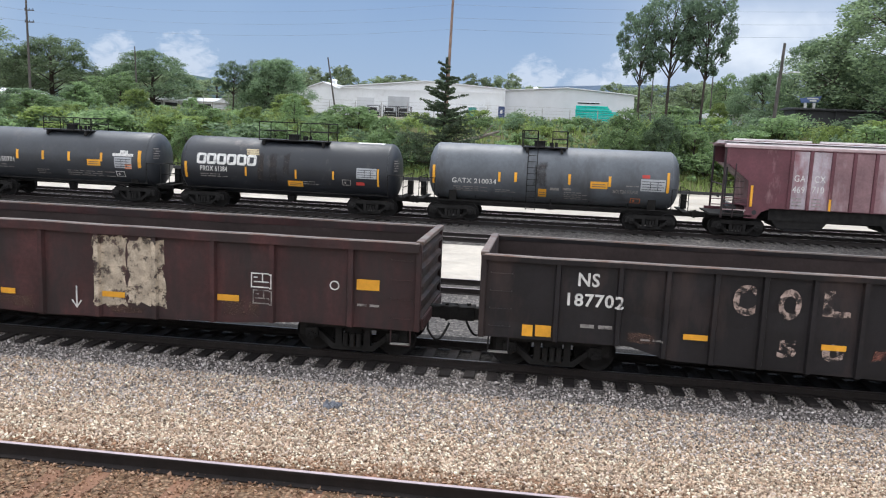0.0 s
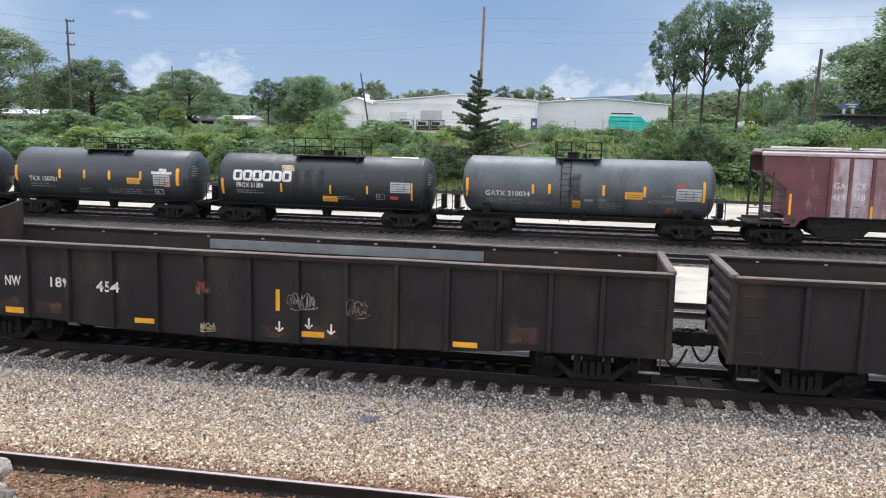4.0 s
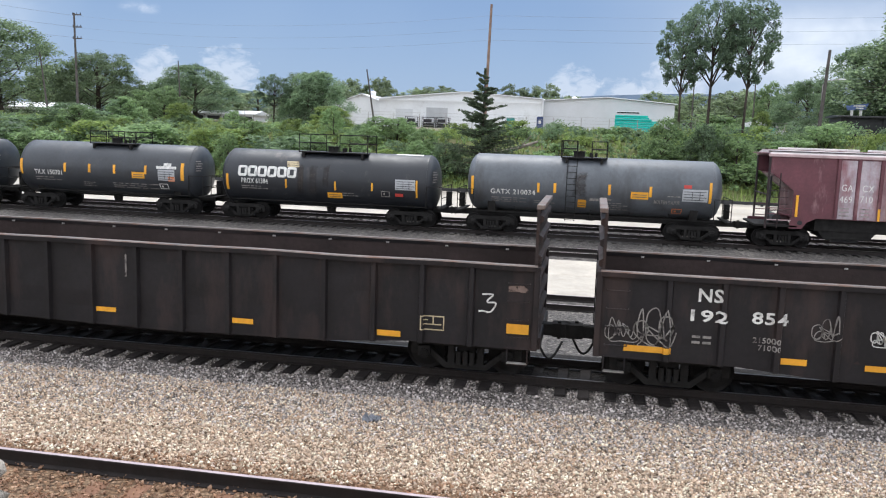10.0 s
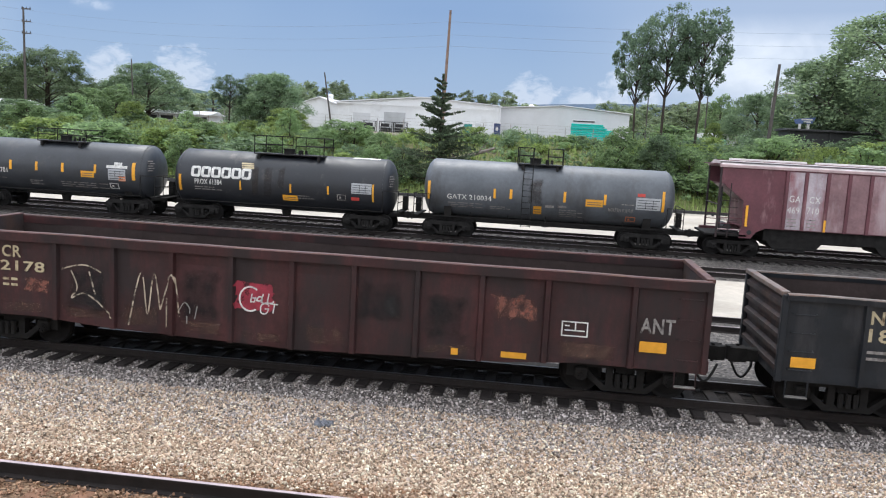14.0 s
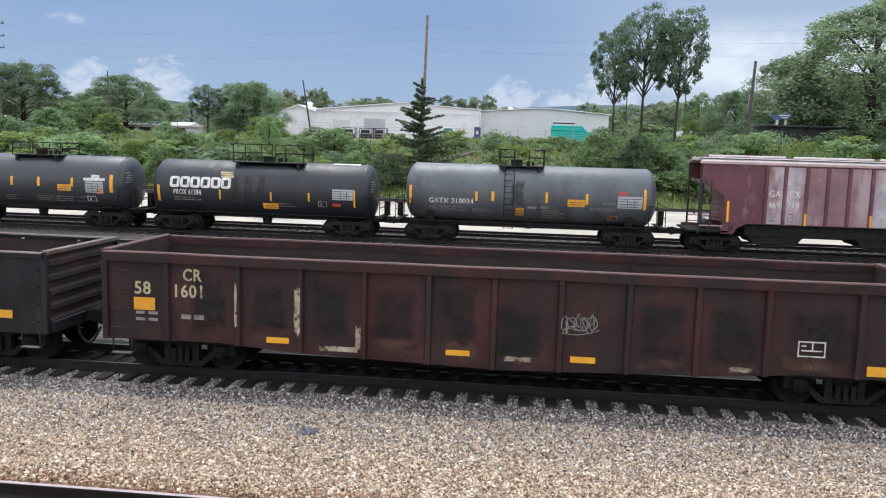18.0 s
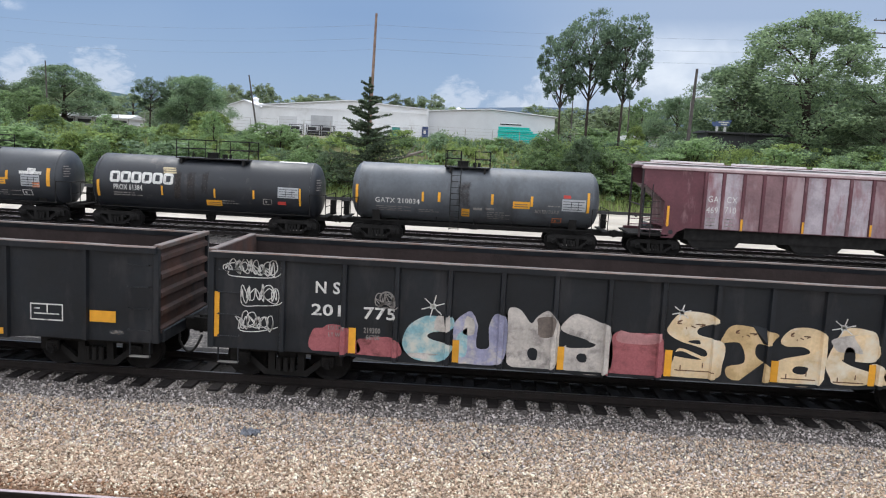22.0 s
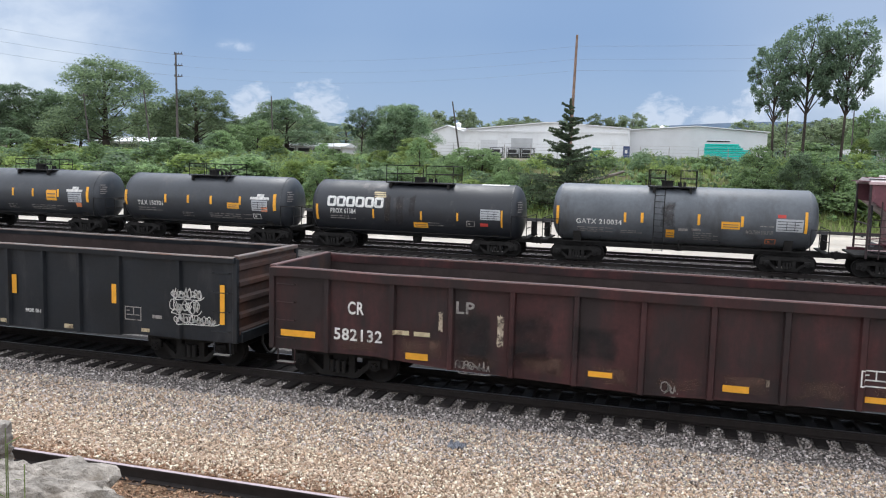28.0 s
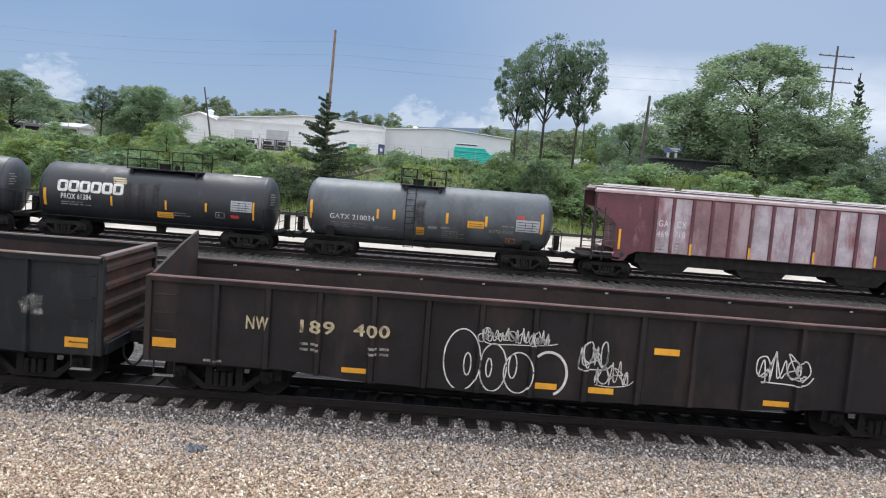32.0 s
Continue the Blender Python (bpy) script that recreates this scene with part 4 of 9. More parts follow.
def ragged_mat(name, base, lo, hi, scale, var=0.3, rough=0.75, fade=0.35):
    """Paint, dirt or rust that has worn away in flakes, most of all at its edges, so that what lies under it shows."""
    m = mat(name, base, rough, 0, var, 4)
    nt = m.node_tree
    tc = nt.nodes.new("ShaderNodeTexCoord")
    n = nt.nodes.new("ShaderNodeTexNoise")
    n.inputs["Scale"].default_value, n.inputs["Detail"].default_value, n.inputs["Roughness"].default_value = scale, 7, 0.65
    sp = nt.nodes.new("ShaderNodeSeparateXYZ")
    nt.links.new(tc.outputs["Generated"], sp.inputs["Vector"])

    def op(kind, p, q):
        k = nt.nodes.new("ShaderNodeMath")
        k.operation = kind
        for sock, val in zip(k.inputs, (p, q)):
            if isinstance(val, float):
                sock.default_value = val
            else:
                nt.links.new(val, sock)
        return k.outputs[0]

    gx, gz = sp.outputs["X"], sp.outputs["Z"]
    edge = op("MINIMUM", op("MINIMUM", gx, op("SUBTRACT", 1.0, gx)), op("MINIMUM", gz, op("SUBTRACT", 1.0, gz)))
    rim = op("MULTIPLY", op("SUBTRACT", 1.0, op("MINIMUM", op("MULTIPLY", edge, 4.0), 1.0)), fade)
    r = nt.nodes.new("ShaderNodeMapRange")
    r.inputs["From Min"].default_value, r.inputs["From Max"].default_value = lo, hi
    nt.links.new(tc.outputs["Object"], n.inputs["Vector"])
    nt.links.new(op("SUBTRACT", n.outputs["Fac"], rim), r.inputs["Value"])
    nt.links.new(r.outputs["Result"], nt.nodes["Principled BSDF"].inputs["Alpha"])
    return m


M["peel"] = ragged_mat("flaking_pale_paint", (0.40, 0.33, 0.25), 0.34, 0.50, 5, 0.45, fade=0.06)
M["peel_worn"] = ragged_mat("flaked_red_and_white_paint", (0.36, 0.27, 0.23), 0.42, 0.56, 7, 0.5, fade=0.0)
M["smear"] = ragged_mat("chalky_smear", (0.34, 0.32, 0.30), 0.42, 0.72, 4)
M["rustpatch"] = ragged_mat("rust_scab", (0.19, 0.075, 0.055), 0.36, 0.6, 5)
M["soot"] = ragged_mat("soot_film", (0.014, 0.0125, 0.0125), 0.26, 0.72, 1.8, fade=0.4)
M["greyblue"] = ragged_mat("faded_grey_blue_spray", (0.13, 0.17, 0.18), 0.34, 0.55, 7, fade=0.0)
M["paleblue"] = mat("pale_blue_paint_pen", (0.22, 0.32, 0.48), 0.6, 0, 0.2, 5)
M["lime"] = mat("yellow_green_paint_pen", (0.42, 0.40, 0.08), 0.6, 0, 0.2, 5)
M["brownish"] = ragged_mat("faded_brown_stencil", (0.17, 0.12, 0.10), 0.34, 0.52, 6, fade=0.0)
M["tagred"] = ragged_mat("crimson_spray", (0.26, 0.028, 0.045), 0.25, 0.42, 3, fade=0.1)
M["pinkred"] = mat("dusty_pink_red_spray", (0.36, 0.11, 0.12), 0.7, 0, 0.35, 3, second=(0.16, 0.05, 0.05), second_amt=0.35, second_scale=3)
M["pinkpale"] = mat("pale_pink_spray", (0.42, 0.20, 0.20), 0.7, 0, 0.3, 4)
M["rustdark"] = mat("dark_rust_scuff", (0.12, 0.06, 0.035), 0.8, 0, 0.4, 5)
M["brownsmoke"] = mat("smoky_brown_spray", (0.13, 0.105, 0.09), 0.7, 0, 0.4, 3)
M["gteal"] = mat("teal_to_pale_blue_spray", (0.22, 0.40, 0.44), 0.65, 0, 0.35, 2, second=(0.55, 0.55, 0.48), second_amt=0.4, second_scale=2.5)
M["violet"] = mat("violet_grey_spray", (0.27, 0.27, 0.38), 0.65, 0, 0.35, 2, second=(0.55, 0.5, 0.42), second_amt=0.4, second_scale=2.5)
M["greywhite"] = mat("dirty_white_spray", (0.48, 0.44, 0.40), 0.65, 0, 0.3, 2, second=(0.2, 0.18, 0.17), second_amt=0.25, second_scale=3)
M["creamy"] = mat("cream_spray", (0.66, 0.50, 0.30), 0.65, 0, 0.22, 2, second=(0.70, 0.64, 0.52), second_amt=0.35, second_scale=1.6)
M["tan"] = mat("golden_tan_spray", (0.50, 0.35, 0.17), 0.65, 0, 0.25, 2, second=(0.62, 0.46, 0.27), second_amt=0.35, second_scale=2)
M["pink"] = ragged_mat("soft_pink_spray", (0.55, 0.27, 0.30), 0.12, 0.32, 9, fade=0.1)
M["sky"] = mat("pale_blue_spray", (0.30, 0.47, 0.53), 0.65, 0, 0.25, 2, second=(0.42, 0.44, 0.32), second_amt=0.3, second_scale=2.2)


def ribbon(bm, pts, w):
    """A painted stroke of even width through the points (x, z)."""
    pts = [Vector(p) for p in pts]
    left, right = [], []
    for i, p in enumerate(pts):
        d = pts[min(i + 1, len(pts) - 1)] - pts[max(i - 1, 0)]
        d = d.normalized() if d.length > 1e-6 else Vector((1, 0))
        n = Vector((-d.y, d.x)) * w / 2
        left.append(bm.verts.new((p.x + n.x, 0, p.y + n.y)))
        right.append(bm.verts.new((p.x - n.x, 0, p.y - n.y)))
    for i in range(len(pts) - 1):
        bm.faces.new((left[i], right[i], right[i + 1], left[i + 1]))


def smooth_line(ctrl, n=6):
    c = [ctrl[0]] + list(ctrl) + [ctrl[-1]]
    out = []
    for a, b, d, e in zip(c, c[1:], c[2:], c[3:]):
        for i in range(n):
            t = i / n
            out.append(tuple(0.5 * (2 * q + (r - p) * t + (2 * p - 5 * q + 4 * r - s) * t * t + (3 * q - p - 3 * r + s) * t ** 3) for p, q, r, s in zip(a, b, d, e)))
    return out + [ctrl[-1]]


def polygon(bm, pts):
    bm.faces.new([bm.verts.new((x, 0, z)) for x, z in pts])


def ragged_outline(w, h, rnd, rough=0.08, n=9):
    pts = [(w * i / n, 0) for i in range(n)] + [(w, h * i / n) for i in range(n)] + [(w - w * i / n, h) for i in range(n)] + [(0, h - h * i / n) for i in range(n)]
    return [(x + rnd.uniform(-rough, rough) * min(w, 0.8), z + rnd.uniform(-rough, rough) * min(h, 0.8)) for x, z in pts]


LAYER = {"patch": 0.005, "blob": 0.006, "halo": 0.006, "gtext": 0.011, "form": 0.010, "hole": 0.0135, "refl": 0.018, "box": 0.013}
PART_NAME = {"patch": "paint_patch", "refl": "reflector", "box": "stencil_box", "text": "lettering", "btext": "lettering", "bars": "data_stencil", "tag": "graffiti_tag", "hand": "graffiti_tag", "ringc": "graffiti_ring", "ring": "graffiti_ring", "ringa": "painted_arc", "arrow": "chalk_arrow",
             "blob": "graffiti_patch", "gtext": "graffiti_letters", "halo": "graffiti_halo", "star": "graffiti_star", "stripes": "emblem_stripes", "shapes": "emblem_shape", "line": "graffiti_tag", "form": "graffiti_letter", "hole": "graffiti_shadow", "fan": "graffiti_tag"}


def lay(bm, car, kind, material, name, lift):
    """Drapes flat paint over the side sheet and the posts that it crosses."""
    k = KINDS[kind]
    w = k["w"] / 2
    xs = [v.co.x for v in bm.verts]
    lo, hi = min(xs), max(xs)
    near = [d - LH for d in k["posts"] if lo - 0.2 < d - LH < hi + 0.2]
    for c in near:
        for e in (-w, -w * 0.62, w * 0.62, w):
            if lo < c + e < hi:
                bmesh.ops.bisect_plane(bm, geom=bm.verts[:] + bm.edges[:] + bm.faces[:], plane_co=(c + e, 0, 0), plane_no=(1, 0, 0))
    for v in bm.verts:
        out = 0.0
        for c in near:
            q = abs(v.co.x - c)
            if q < w:
                out = (POST_Y - PANEL_Y) * min(1.0, (w - q) / (w * 0.38))
        v.co.y = -(PANEL_Y + out + lift)
    for f in bm.faces:
        f.normal_update()
        if f.normal.y > 0:
            f.normal_flip()
    return part(name, bm, M[material], car)


def text_bm(body, w, h, bold=0.0):
    me = letters(body, 1.0, bold)
    bm = bmesh.new()
    bm.from_mesh(me)
    x0, x1 = min(v.co.x for v in bm.verts), max(v.co.x for v in bm.verts)
    z0, z1 = min(v.co.z for v in bm.verts), max(v.co.z for v in bm.verts)
    for v in bm.verts:
        v.co = ((v.co.x - x0) * w / (x1 - x0), 0, (v.co.z - z0) * h / (z1 - z0))
    return bm


# pen strokes of hand-drawn capitals in a unit box, one string of grid digits for each stroke (x then z, 0 to 4)
PEN = {"A": ["002440", "1232"], "B": ["0004344222", "2232403000"], "C": ["41301001033444"], "D": ["00042442412000"], "E": ["44040040", "0232"], "F": ["000444", "0232"], "G": ["4334140301103042423222"], "I": ["2024"],
       "L": ["04004041"], "O": ["10010314344341301"+"0"], "R": ["00043443320240"], "S": ["43341403124130100"+"1"], "T": ["0444", "2420"], "X": ["0440", "0044"], "a": ["33130111314333", "4340"], "b": ["04001030324222"+"02"],
       "!": ["2422", "2120"], "0": ["10010314344341301"+"0"], "8": ["22131434332210011030413322"], "3": ["0434232242301000"]}


def pen_strokes(body, w, h, rnd):
    cw = w / len(body)
    for i, c in enumerate(body):
        lift = rnd.uniform(-0.08, 0.08) * h
        grow = rnd.uniform(0.85, 1.12)
        for stroke in PEN[c]:
            pts = [(int(a) / 4, int(b) / 4) for a, b in zip(stroke[::2], stroke[1::2])]
            yield [(cw * (i + 0.06 + 0.88 * a) + 0.14 * h * b + rnd.uniform(-0.03, 0.03) * cw, lift + grow * h * b + rnd.uniform(-0.03, 0.03) * h) for a, b in pts]


def painter(index):
    """A function that paints marks on one car: each box is distance from the leading end, height, width, height of the mark."""
    car = TRAIN[index][0]
    kind = SPECS[index][1]
    rnd = random.Random(index * 7 + 1)

    def go(op, material, body, *boxes):
        for d, z, w, h in boxes:
            if op == "refl" and w < 0.75:
                # reflectors sit on the sheet between two posts
                for c in KINDS[kind]["posts"]:
                    gap = (w + KINDS[kind]["w"]) / 2 + 0.015
                    off = d + w / 2 - c
                    if abs(off) < gap:
                        d = c + (gap if off > 0 else -gap) - w / 2
                        break
            if op in ("refl", "box", "form", "gtext"):
                # nothing hangs below the bottom edge of the side
                z = max(z, max(bottom_at(KINDS[kind], d), bottom_at(KINDS[kind], d + w)) + 0.055)
            bm = bmesh.new()
            lift = LAYER.get(op, 0.014)
            if op == "btext" and material == "peel":
                material = "peel_worn"
            if op in ("text", "btext", "gtext"):
                bm.free()
                if op == "gtext":
                    b2 = text_bm(body, w + 0.14, h + 0.12, 0.23)
                    bmesh.ops.translate(b2, verts=b2.verts, vec=(d - LH - 0.07, 0, z - 0.06))
                    lay(b2, car, kind, "black_paint", "graffiti_outline", lift - 0.003)
                bm = text_bm(body, w, h, {"text": 0.03, "btext": 0.06, "gtext": 0.17}[op])
            elif op in ("refl", "patch") and material in ("yellow", "white", "cream", "fade"):
                polygon(bm, [(0, 0), (w, 0), (w, h), (0, h)])
            elif op in ("patch", "blob"):
                polygon(bm, ragged_outline(w, h, rnd, 0.07 if op == "patch" else 0.09))
            elif op == "box":
                t = 0.025
                for a, b, c, e in ((0, w, 0, t), (0, w, h - t, h), (0, t, t, h - t), (w - t, w, t, h - t), (w * 0.5, w * 0.5 + t, 0.4 * h, h - t), (w * 0.12, w * 0.88, h * 0.36, h * 0.36 + t), (w * 0.12, w * 0.3, h * 0.66, h * 0.74)):
                    polygon(bm, [(a, c), (b, c), (b, e), (a, e)])
            elif op == "bars":
                n = max(1, int(h / 0.11))
                for i in range(n):
                    zz = h * (i + 0.3) / n
                    for a, b in ((0, 0.42), (0.55, 0.98)) if w > 0.3 else ((0, 1),):
                        polygon(bm, [(w * a, zz), (w * b, zz), (w * b, zz + 0.45 * h / n), (w * a, zz + 0.45 * h / n)])
            elif op in ("ring", "ringa"):
                n = 28
                a0, a1 = (0.15, 6.35) if op == "ring" else (-1.2, 2.3)
                ribbon(bm, [(w / 2 * (1 + math.cos(a0 + (a1 - a0) * i / n)), h / 2 * (1 + math.sin(a0 + (a1 - a0) * i / n))) for i in range(n + 1)], 0.026 if op == "ring" else 0.05)
            elif op == "arrow":
                ribbon(bm, [(w / 2, h), (w / 2, 0.02)], 0.035)
                ribbon(bm, [(0, h * 0.35), (w / 2, 0), (w, h * 0.35)], 0.035)
            elif op == "star":
                for i in range(6):
                    a = i * 1.047 + 0.3
                    ribbon(bm, [(w / 2, h / 2), (w / 2 + w * 0.6 * math.cos(a), h / 2 + h * 0.6 * math.sin(a))], 0.02)
                ribbon(bm, [(w * 0.35, h * 0.5), (w * 0.65, h * 0.5)], 0.1)
            elif op == "stripes":
                for i in range(5):
                    s, zz = 0.10 * w * i, h * i / 5
                    polygon(bm, [(s * 0.6, zz), (w * 0.72 + s * 0.7, zz), (w * 0.77 + s * 0.7, zz + h * 0.10), (s * 0.6 + 0.05, zz + h * 0.10)])
            elif op == "shapes":
                polygon(bm, [(0, 0.05 * h), (0.2 * w, 0.3 * h), (0.34 * w, 0.12 * h), (0.36 * w, 0.55 * h), (0.2 * w, h), (0.1 * w, 0.6 * h)])
                polygon(bm, [(0.38 * w, 0), (0.66 * w, 0), (0.66 * w, h), (0.55 * w, h), (0.47 * w, 0.4 * h), (0.44 * w, h * 0.8)])
                polygon(bm, [(0.69 * w, 0), (w, 0.05 * h), (w, 0.45 * h), (0.84 * w, 0.6 * h), (w, 0.75 * h), (0.95 * w, h), (0.7 * w, 0.9 * h), (0.7 * w, 0.55 * h), (0.86 * w, 0.35 * h)])
            elif op == "halo":
                out = [(0, 0.02), (0.06 * w, 0), (0.19 * w, 0.55 * h), (0.24 * w, 0.5 * h), (0.28 * w, 0.72 * h), (0.95 * w, 0.72 * h), (0.95 * w, 0), (w, 0), (w + 0.03, h * 0.9), (0.8 * w, h), (0.6 * w, h * 0.98), (0.35 * w, h), (0.2 * w, h * 1.02), (0.15 * w, h * 0.95)]
                polygon(bm, out)
            elif op == "ringc":
                ribbon(bm, [(w / 2 * (1 + math.cos(0.9 + 4.4 * i / 20)), h / 2 * (1 + math.sin(0.9 + 4.4 * i / 20))) for i in range(21)], 0.035)
            elif op == "hand":
                for stroke in pen_strokes(body, w, h, rnd):
                    ribbon(bm, smooth_line(stroke, 3), 0.02 + 0.03 * min(h, 0.8))
            elif op == "line":
                for stroke in body.split():
                    ribbon(bm, smooth_line([(w * int(q) / 9, h * int(e) / 9) for q, e in zip(stroke[::2], stroke[1::2])], 5), 0.022 if h < 0.6 else 0.03)
            elif op in ("form", "hole"):
                # one rounded shape, its outline on a ten by ten grid
                pts = [(int(q) / 9, int(e) / 9) for q, e in zip(body[::2], body[1::2])]
                loop = smooth_line([pts[-1]] + pts + pts[:2], 5)[5:-5]
                if op == "form":
                    back = bmesh.new()
                    polygon(back, [(w / 2 + (q - 0.5) * (w + 0.09) + d - LH, h / 2 + (e - 0.5) * (h + 0.08) + z) for q, e in loop[:-1]])
                    lay(back, car, kind, "black_paint", "graffiti_outline", lift - 0.003)
                polygon(bm, [(w * q, h * e) for q, e in loop[:-1]])
            elif op == "fan":
                # five rounded fingers over a palm
                for i in range(5):
                    lean = math.radians(-42 + 21 * i)
                    tip = h * (0.62, 0.85, 0.9, 0.82, 0.6)[i]
                    loop = [(-0.05, 0.24), (-0.09, 0.6), (-0.05, 0.95), (0.0, 1.0), (0.05, 0.95), (0.09, 0.6), (0.05, 0.24)]
                    ribbon(bm, smooth_line([(w / 2 + q * w * 1.3 * math.cos(lean) + e * tip * math.sin(lean), e * tip * math.cos(lean)) for q, e in loop], 4), 0.024)
                ribbon(bm, smooth_line([(w * 0.36, h * 0.26), (w * 0.4, h * 0.05), (w * 0.55, 0), (w * 0.66, h * 0.1), (w * 0.66, h * 0.26)], 4), 0.026)
            elif op == "tag":
                # tangled loops and spikes of one running pen line, with a swash under them
                n = max(3, int(round(w / max(h, 0.1) * 3.0)))
                ctrl = []
                for layer in range(2):
                    run_of = []
                    for i in range(n):
                        x0, tall = w * (i + 0.5) / n, h * rnd.uniform(0.55, 1.05)
                        r = w / n * rnd.uniform(0.45, 0.85)
                        low = h * rnd.uniform(-0.05, 0.25)
                        if rnd.random() < 0.6:
                            turns = rnd.choice((5, 7))
                            run_of += [(x0 + r * math.sin(q * 1.35 + 0.4 * layer), low + (tall - low) * (0.5 - 0.5 * math.cos(q * 1.35))) for q in range(turns)]
                        else:
                            run_of += [(x0 - 0.3 * r, low), (x0 + 0.2 * r, tall), (x0 + 0.5 * r, low + 0.2 * tall)]
                    ctrl += run_of if layer == 0 else run_of[::-2]
                ctrl += [(w * 0.1, -0.06 * h), (w * 0.5, h * rnd.uniform(-0.14, -0.04)), (w * 0.95, h * rnd.uniform(-0.1, 0.08)), (w * 1.12, h * rnd.uniform(0.1, 0.35))]
                ribbon(bm, smooth_line(ctrl, 5), 0.018 if h < 0.5 else 0.025)
            bmesh.ops.translate(bm, verts=bm.verts, vec=(d - LH, 0, z))
            lay(bm, car, kind, material, PART_NAME[op], lift)

    return go


M["dustpatch"] = ragged_mat("rust_dust_film", (0.105, 0.058, 0.042), 0.34, 0.75, 3.0, fade=0.35)


def rusty_hem(index, share, seed):
    """Rust dust that has gathered along the bottom of the side sheets."""
    rnd = random.Random(seed)
    k = KINDS[SPECS[index][1]]
    marks = []
    for a, b in zip(k["posts"], k["posts"][1:]):
        if rnd.random() < share:
            h = rnd.uniform(0.18, 0.55)
            marks.append((a + 0.1, max(bottom_at(k, a), bottom_at(k, b)) + 0.05, b - a - 0.2, h))
    painter(index)("patch", "dustpatch", "", *marks)


for i, share in ((0, 0.5), (1, 0.35), (3, 0.4), (4, 0.4), (9, 0.5), (10, 0.8), (13, 0.8), (20, 0.9), (21, 0.9)):
    rusty_hem(i, share, i + 40)


p = painter(0)
p("patch", "peel", "", (9.07, 0.8, 0.75, 1.48), (9.87, 0.86, 0.78, 1.4))
p("refl", "yellow", "", (6.92, 0.9, 0.34, 0.12), (9.18, 0.98, 0.51, 0.12), (11.76, 1.08, 0.47, 0.13), (14.77, 1.5, 0.47, 0.22))
p("box", "white", "", (12.54, 1.4, 0.47, 0.31))
p("box", "fade", "", (12.58, 1.06, 0.44, 0.3))
p("ring", "white", "", (14.22, 1.47, 0.18, 0.17))
p("arrow", "white", "", (8.57, 0.7, 0.21, 0.47))
p("bars", "fade", "", (14.79, 1.13, 0.46, 0.11))
p = painter(1)
p("text", "white", "NS", (1.84, 1.87, 0.41, 0.27))
p("text", "white", "187702", (1.65, 1.47, 1.09, 0.26))
p("refl", "yellow", "", (0.8, 0.8, 0.21, 0.23), (1.21, 0.81, 0.31, 0.23), (3.94, 0.96, 0.46, 0.11), (6.44, 0.95, 0.45, 0.11), (11.56, 0.9, 0.5, 0.1), (14.66, 0.78, 0.52, 0.23))
p("box", "white", "", (13.6, 1.41, 0.51, 0.32))
p("btext", "peel", "C", (4.76, 1.51, 0.42, 0.6))
p("btext", "peel", "O", (5.59, 1.48, 0.42, 0.6))
p("btext", "peel", "L", (6.4, 1.6, 0.5, 0.49))
p("btext", "peel", "5", (5.65, 0.74, 0.35, 0.35))
p("btext", "peel", "0", (6.46, 0.72, 0.41, 0.36))
p("patch", "rustpatch", "", (8.04, 0.57, 0.62, 0.5), (8.88, 0.63, 0.64, 0.42), (10.62, 1.33, 0.59, 0.81), (9.76, 0.7, 0.2, 0.31), (10.27, 1.05, 0.11, 1.12), (11.65, 1.7, 0.28, 0.17), (7.33, 0.77, 0.34, 0.28))
p("bars", "fade", "", (1.93, 1, 0.63, 0.16), (3.1, 0.85, 0.43, 0.08))
p = painter(2)
p("text", "fade", "NS", (1.55, 2.02, 0.43, 0.23))
p("text", "fade", "2008", (1.56, 1.53, 0.75, 0.27))
p("text", "white", "55", (2.83, 1.57, 0.41, 0.27))
p("refl", "yellow", "", (0.58, 1.56, 0.45, 0.1), (0.57, 1.4, 0.45, 0.09), (2.98, 0.82, 0.46, 0.11), (6.01, 0.78, 0.46, 0.12), (9.2, 0.77, 0.47, 0.1), (12.31, 0.75, 0.48, 0.11), (14.58, 1.38, 0.51, 0.12), (14.59, 1.22, 0.51, 0.09))
p("box", "fade", "", (13.1, 1.11, 0.48, 0.32))
p("hand", "fade", "RELIC!", (13.02, 1.79, 1.15, 0.3))
p("patch", "white", "", (15.47, 1.23, 0.12, 0.1))
p("patch", "smear", "", (15.1, 0.74, 0.58, 0.19))
p("patch", "rustpatch", "", (4.96, 0.95, 0.55, 0.51))
p("line", "fade", "0508293634 1216", (6.05, 0.98, 0.4, 0.58))
p("line", "fade", "3626040330516486766858 5759", (6.5, 0.95, 0.7, 0.62))
p("line", "greyblue", "2003081938362413 2000010222", (9.3, 0.72, 0.55, 1.25))
p("line", "greyblue", "1535556473625343343525 0514 4567", (9.95, 0.82, 0.75, 0.85))
p("line", "greyblue", "0009 0418292613 4049 4468 6093", (10.55, 0.75, 0.7, 0.8))
p("line", "greyblue", "0009 3039 0535 5059 5579 8088", (10.1, 1.75, 0.55, 0.3))
p = painter(3)
p("patch", "yellow", "", (-0.04, 1.05, 0.44, 0.19), (0.05, 1.22, 0.1, 0.29))
p("refl", "yellow", "", (1.32, 1.68, 0.1, 0.23), (1.32, 1.23, 0.1, 0.35), (1.73, 0.79, 0.45, 0.13), (5.08, 0.75, 0.46, 0.11), (8.49, 0.69, 0.49, 0.12), (11.83, 0.67, 0.5, 0.11), (8.07, 1.21, 0.09, 0.45))
p("text", "white", "NW", (1.75, 1.41, 0.39, 0.22))
p("text", "white", "189", (2.86, 1.42, 0.45, 0.23))
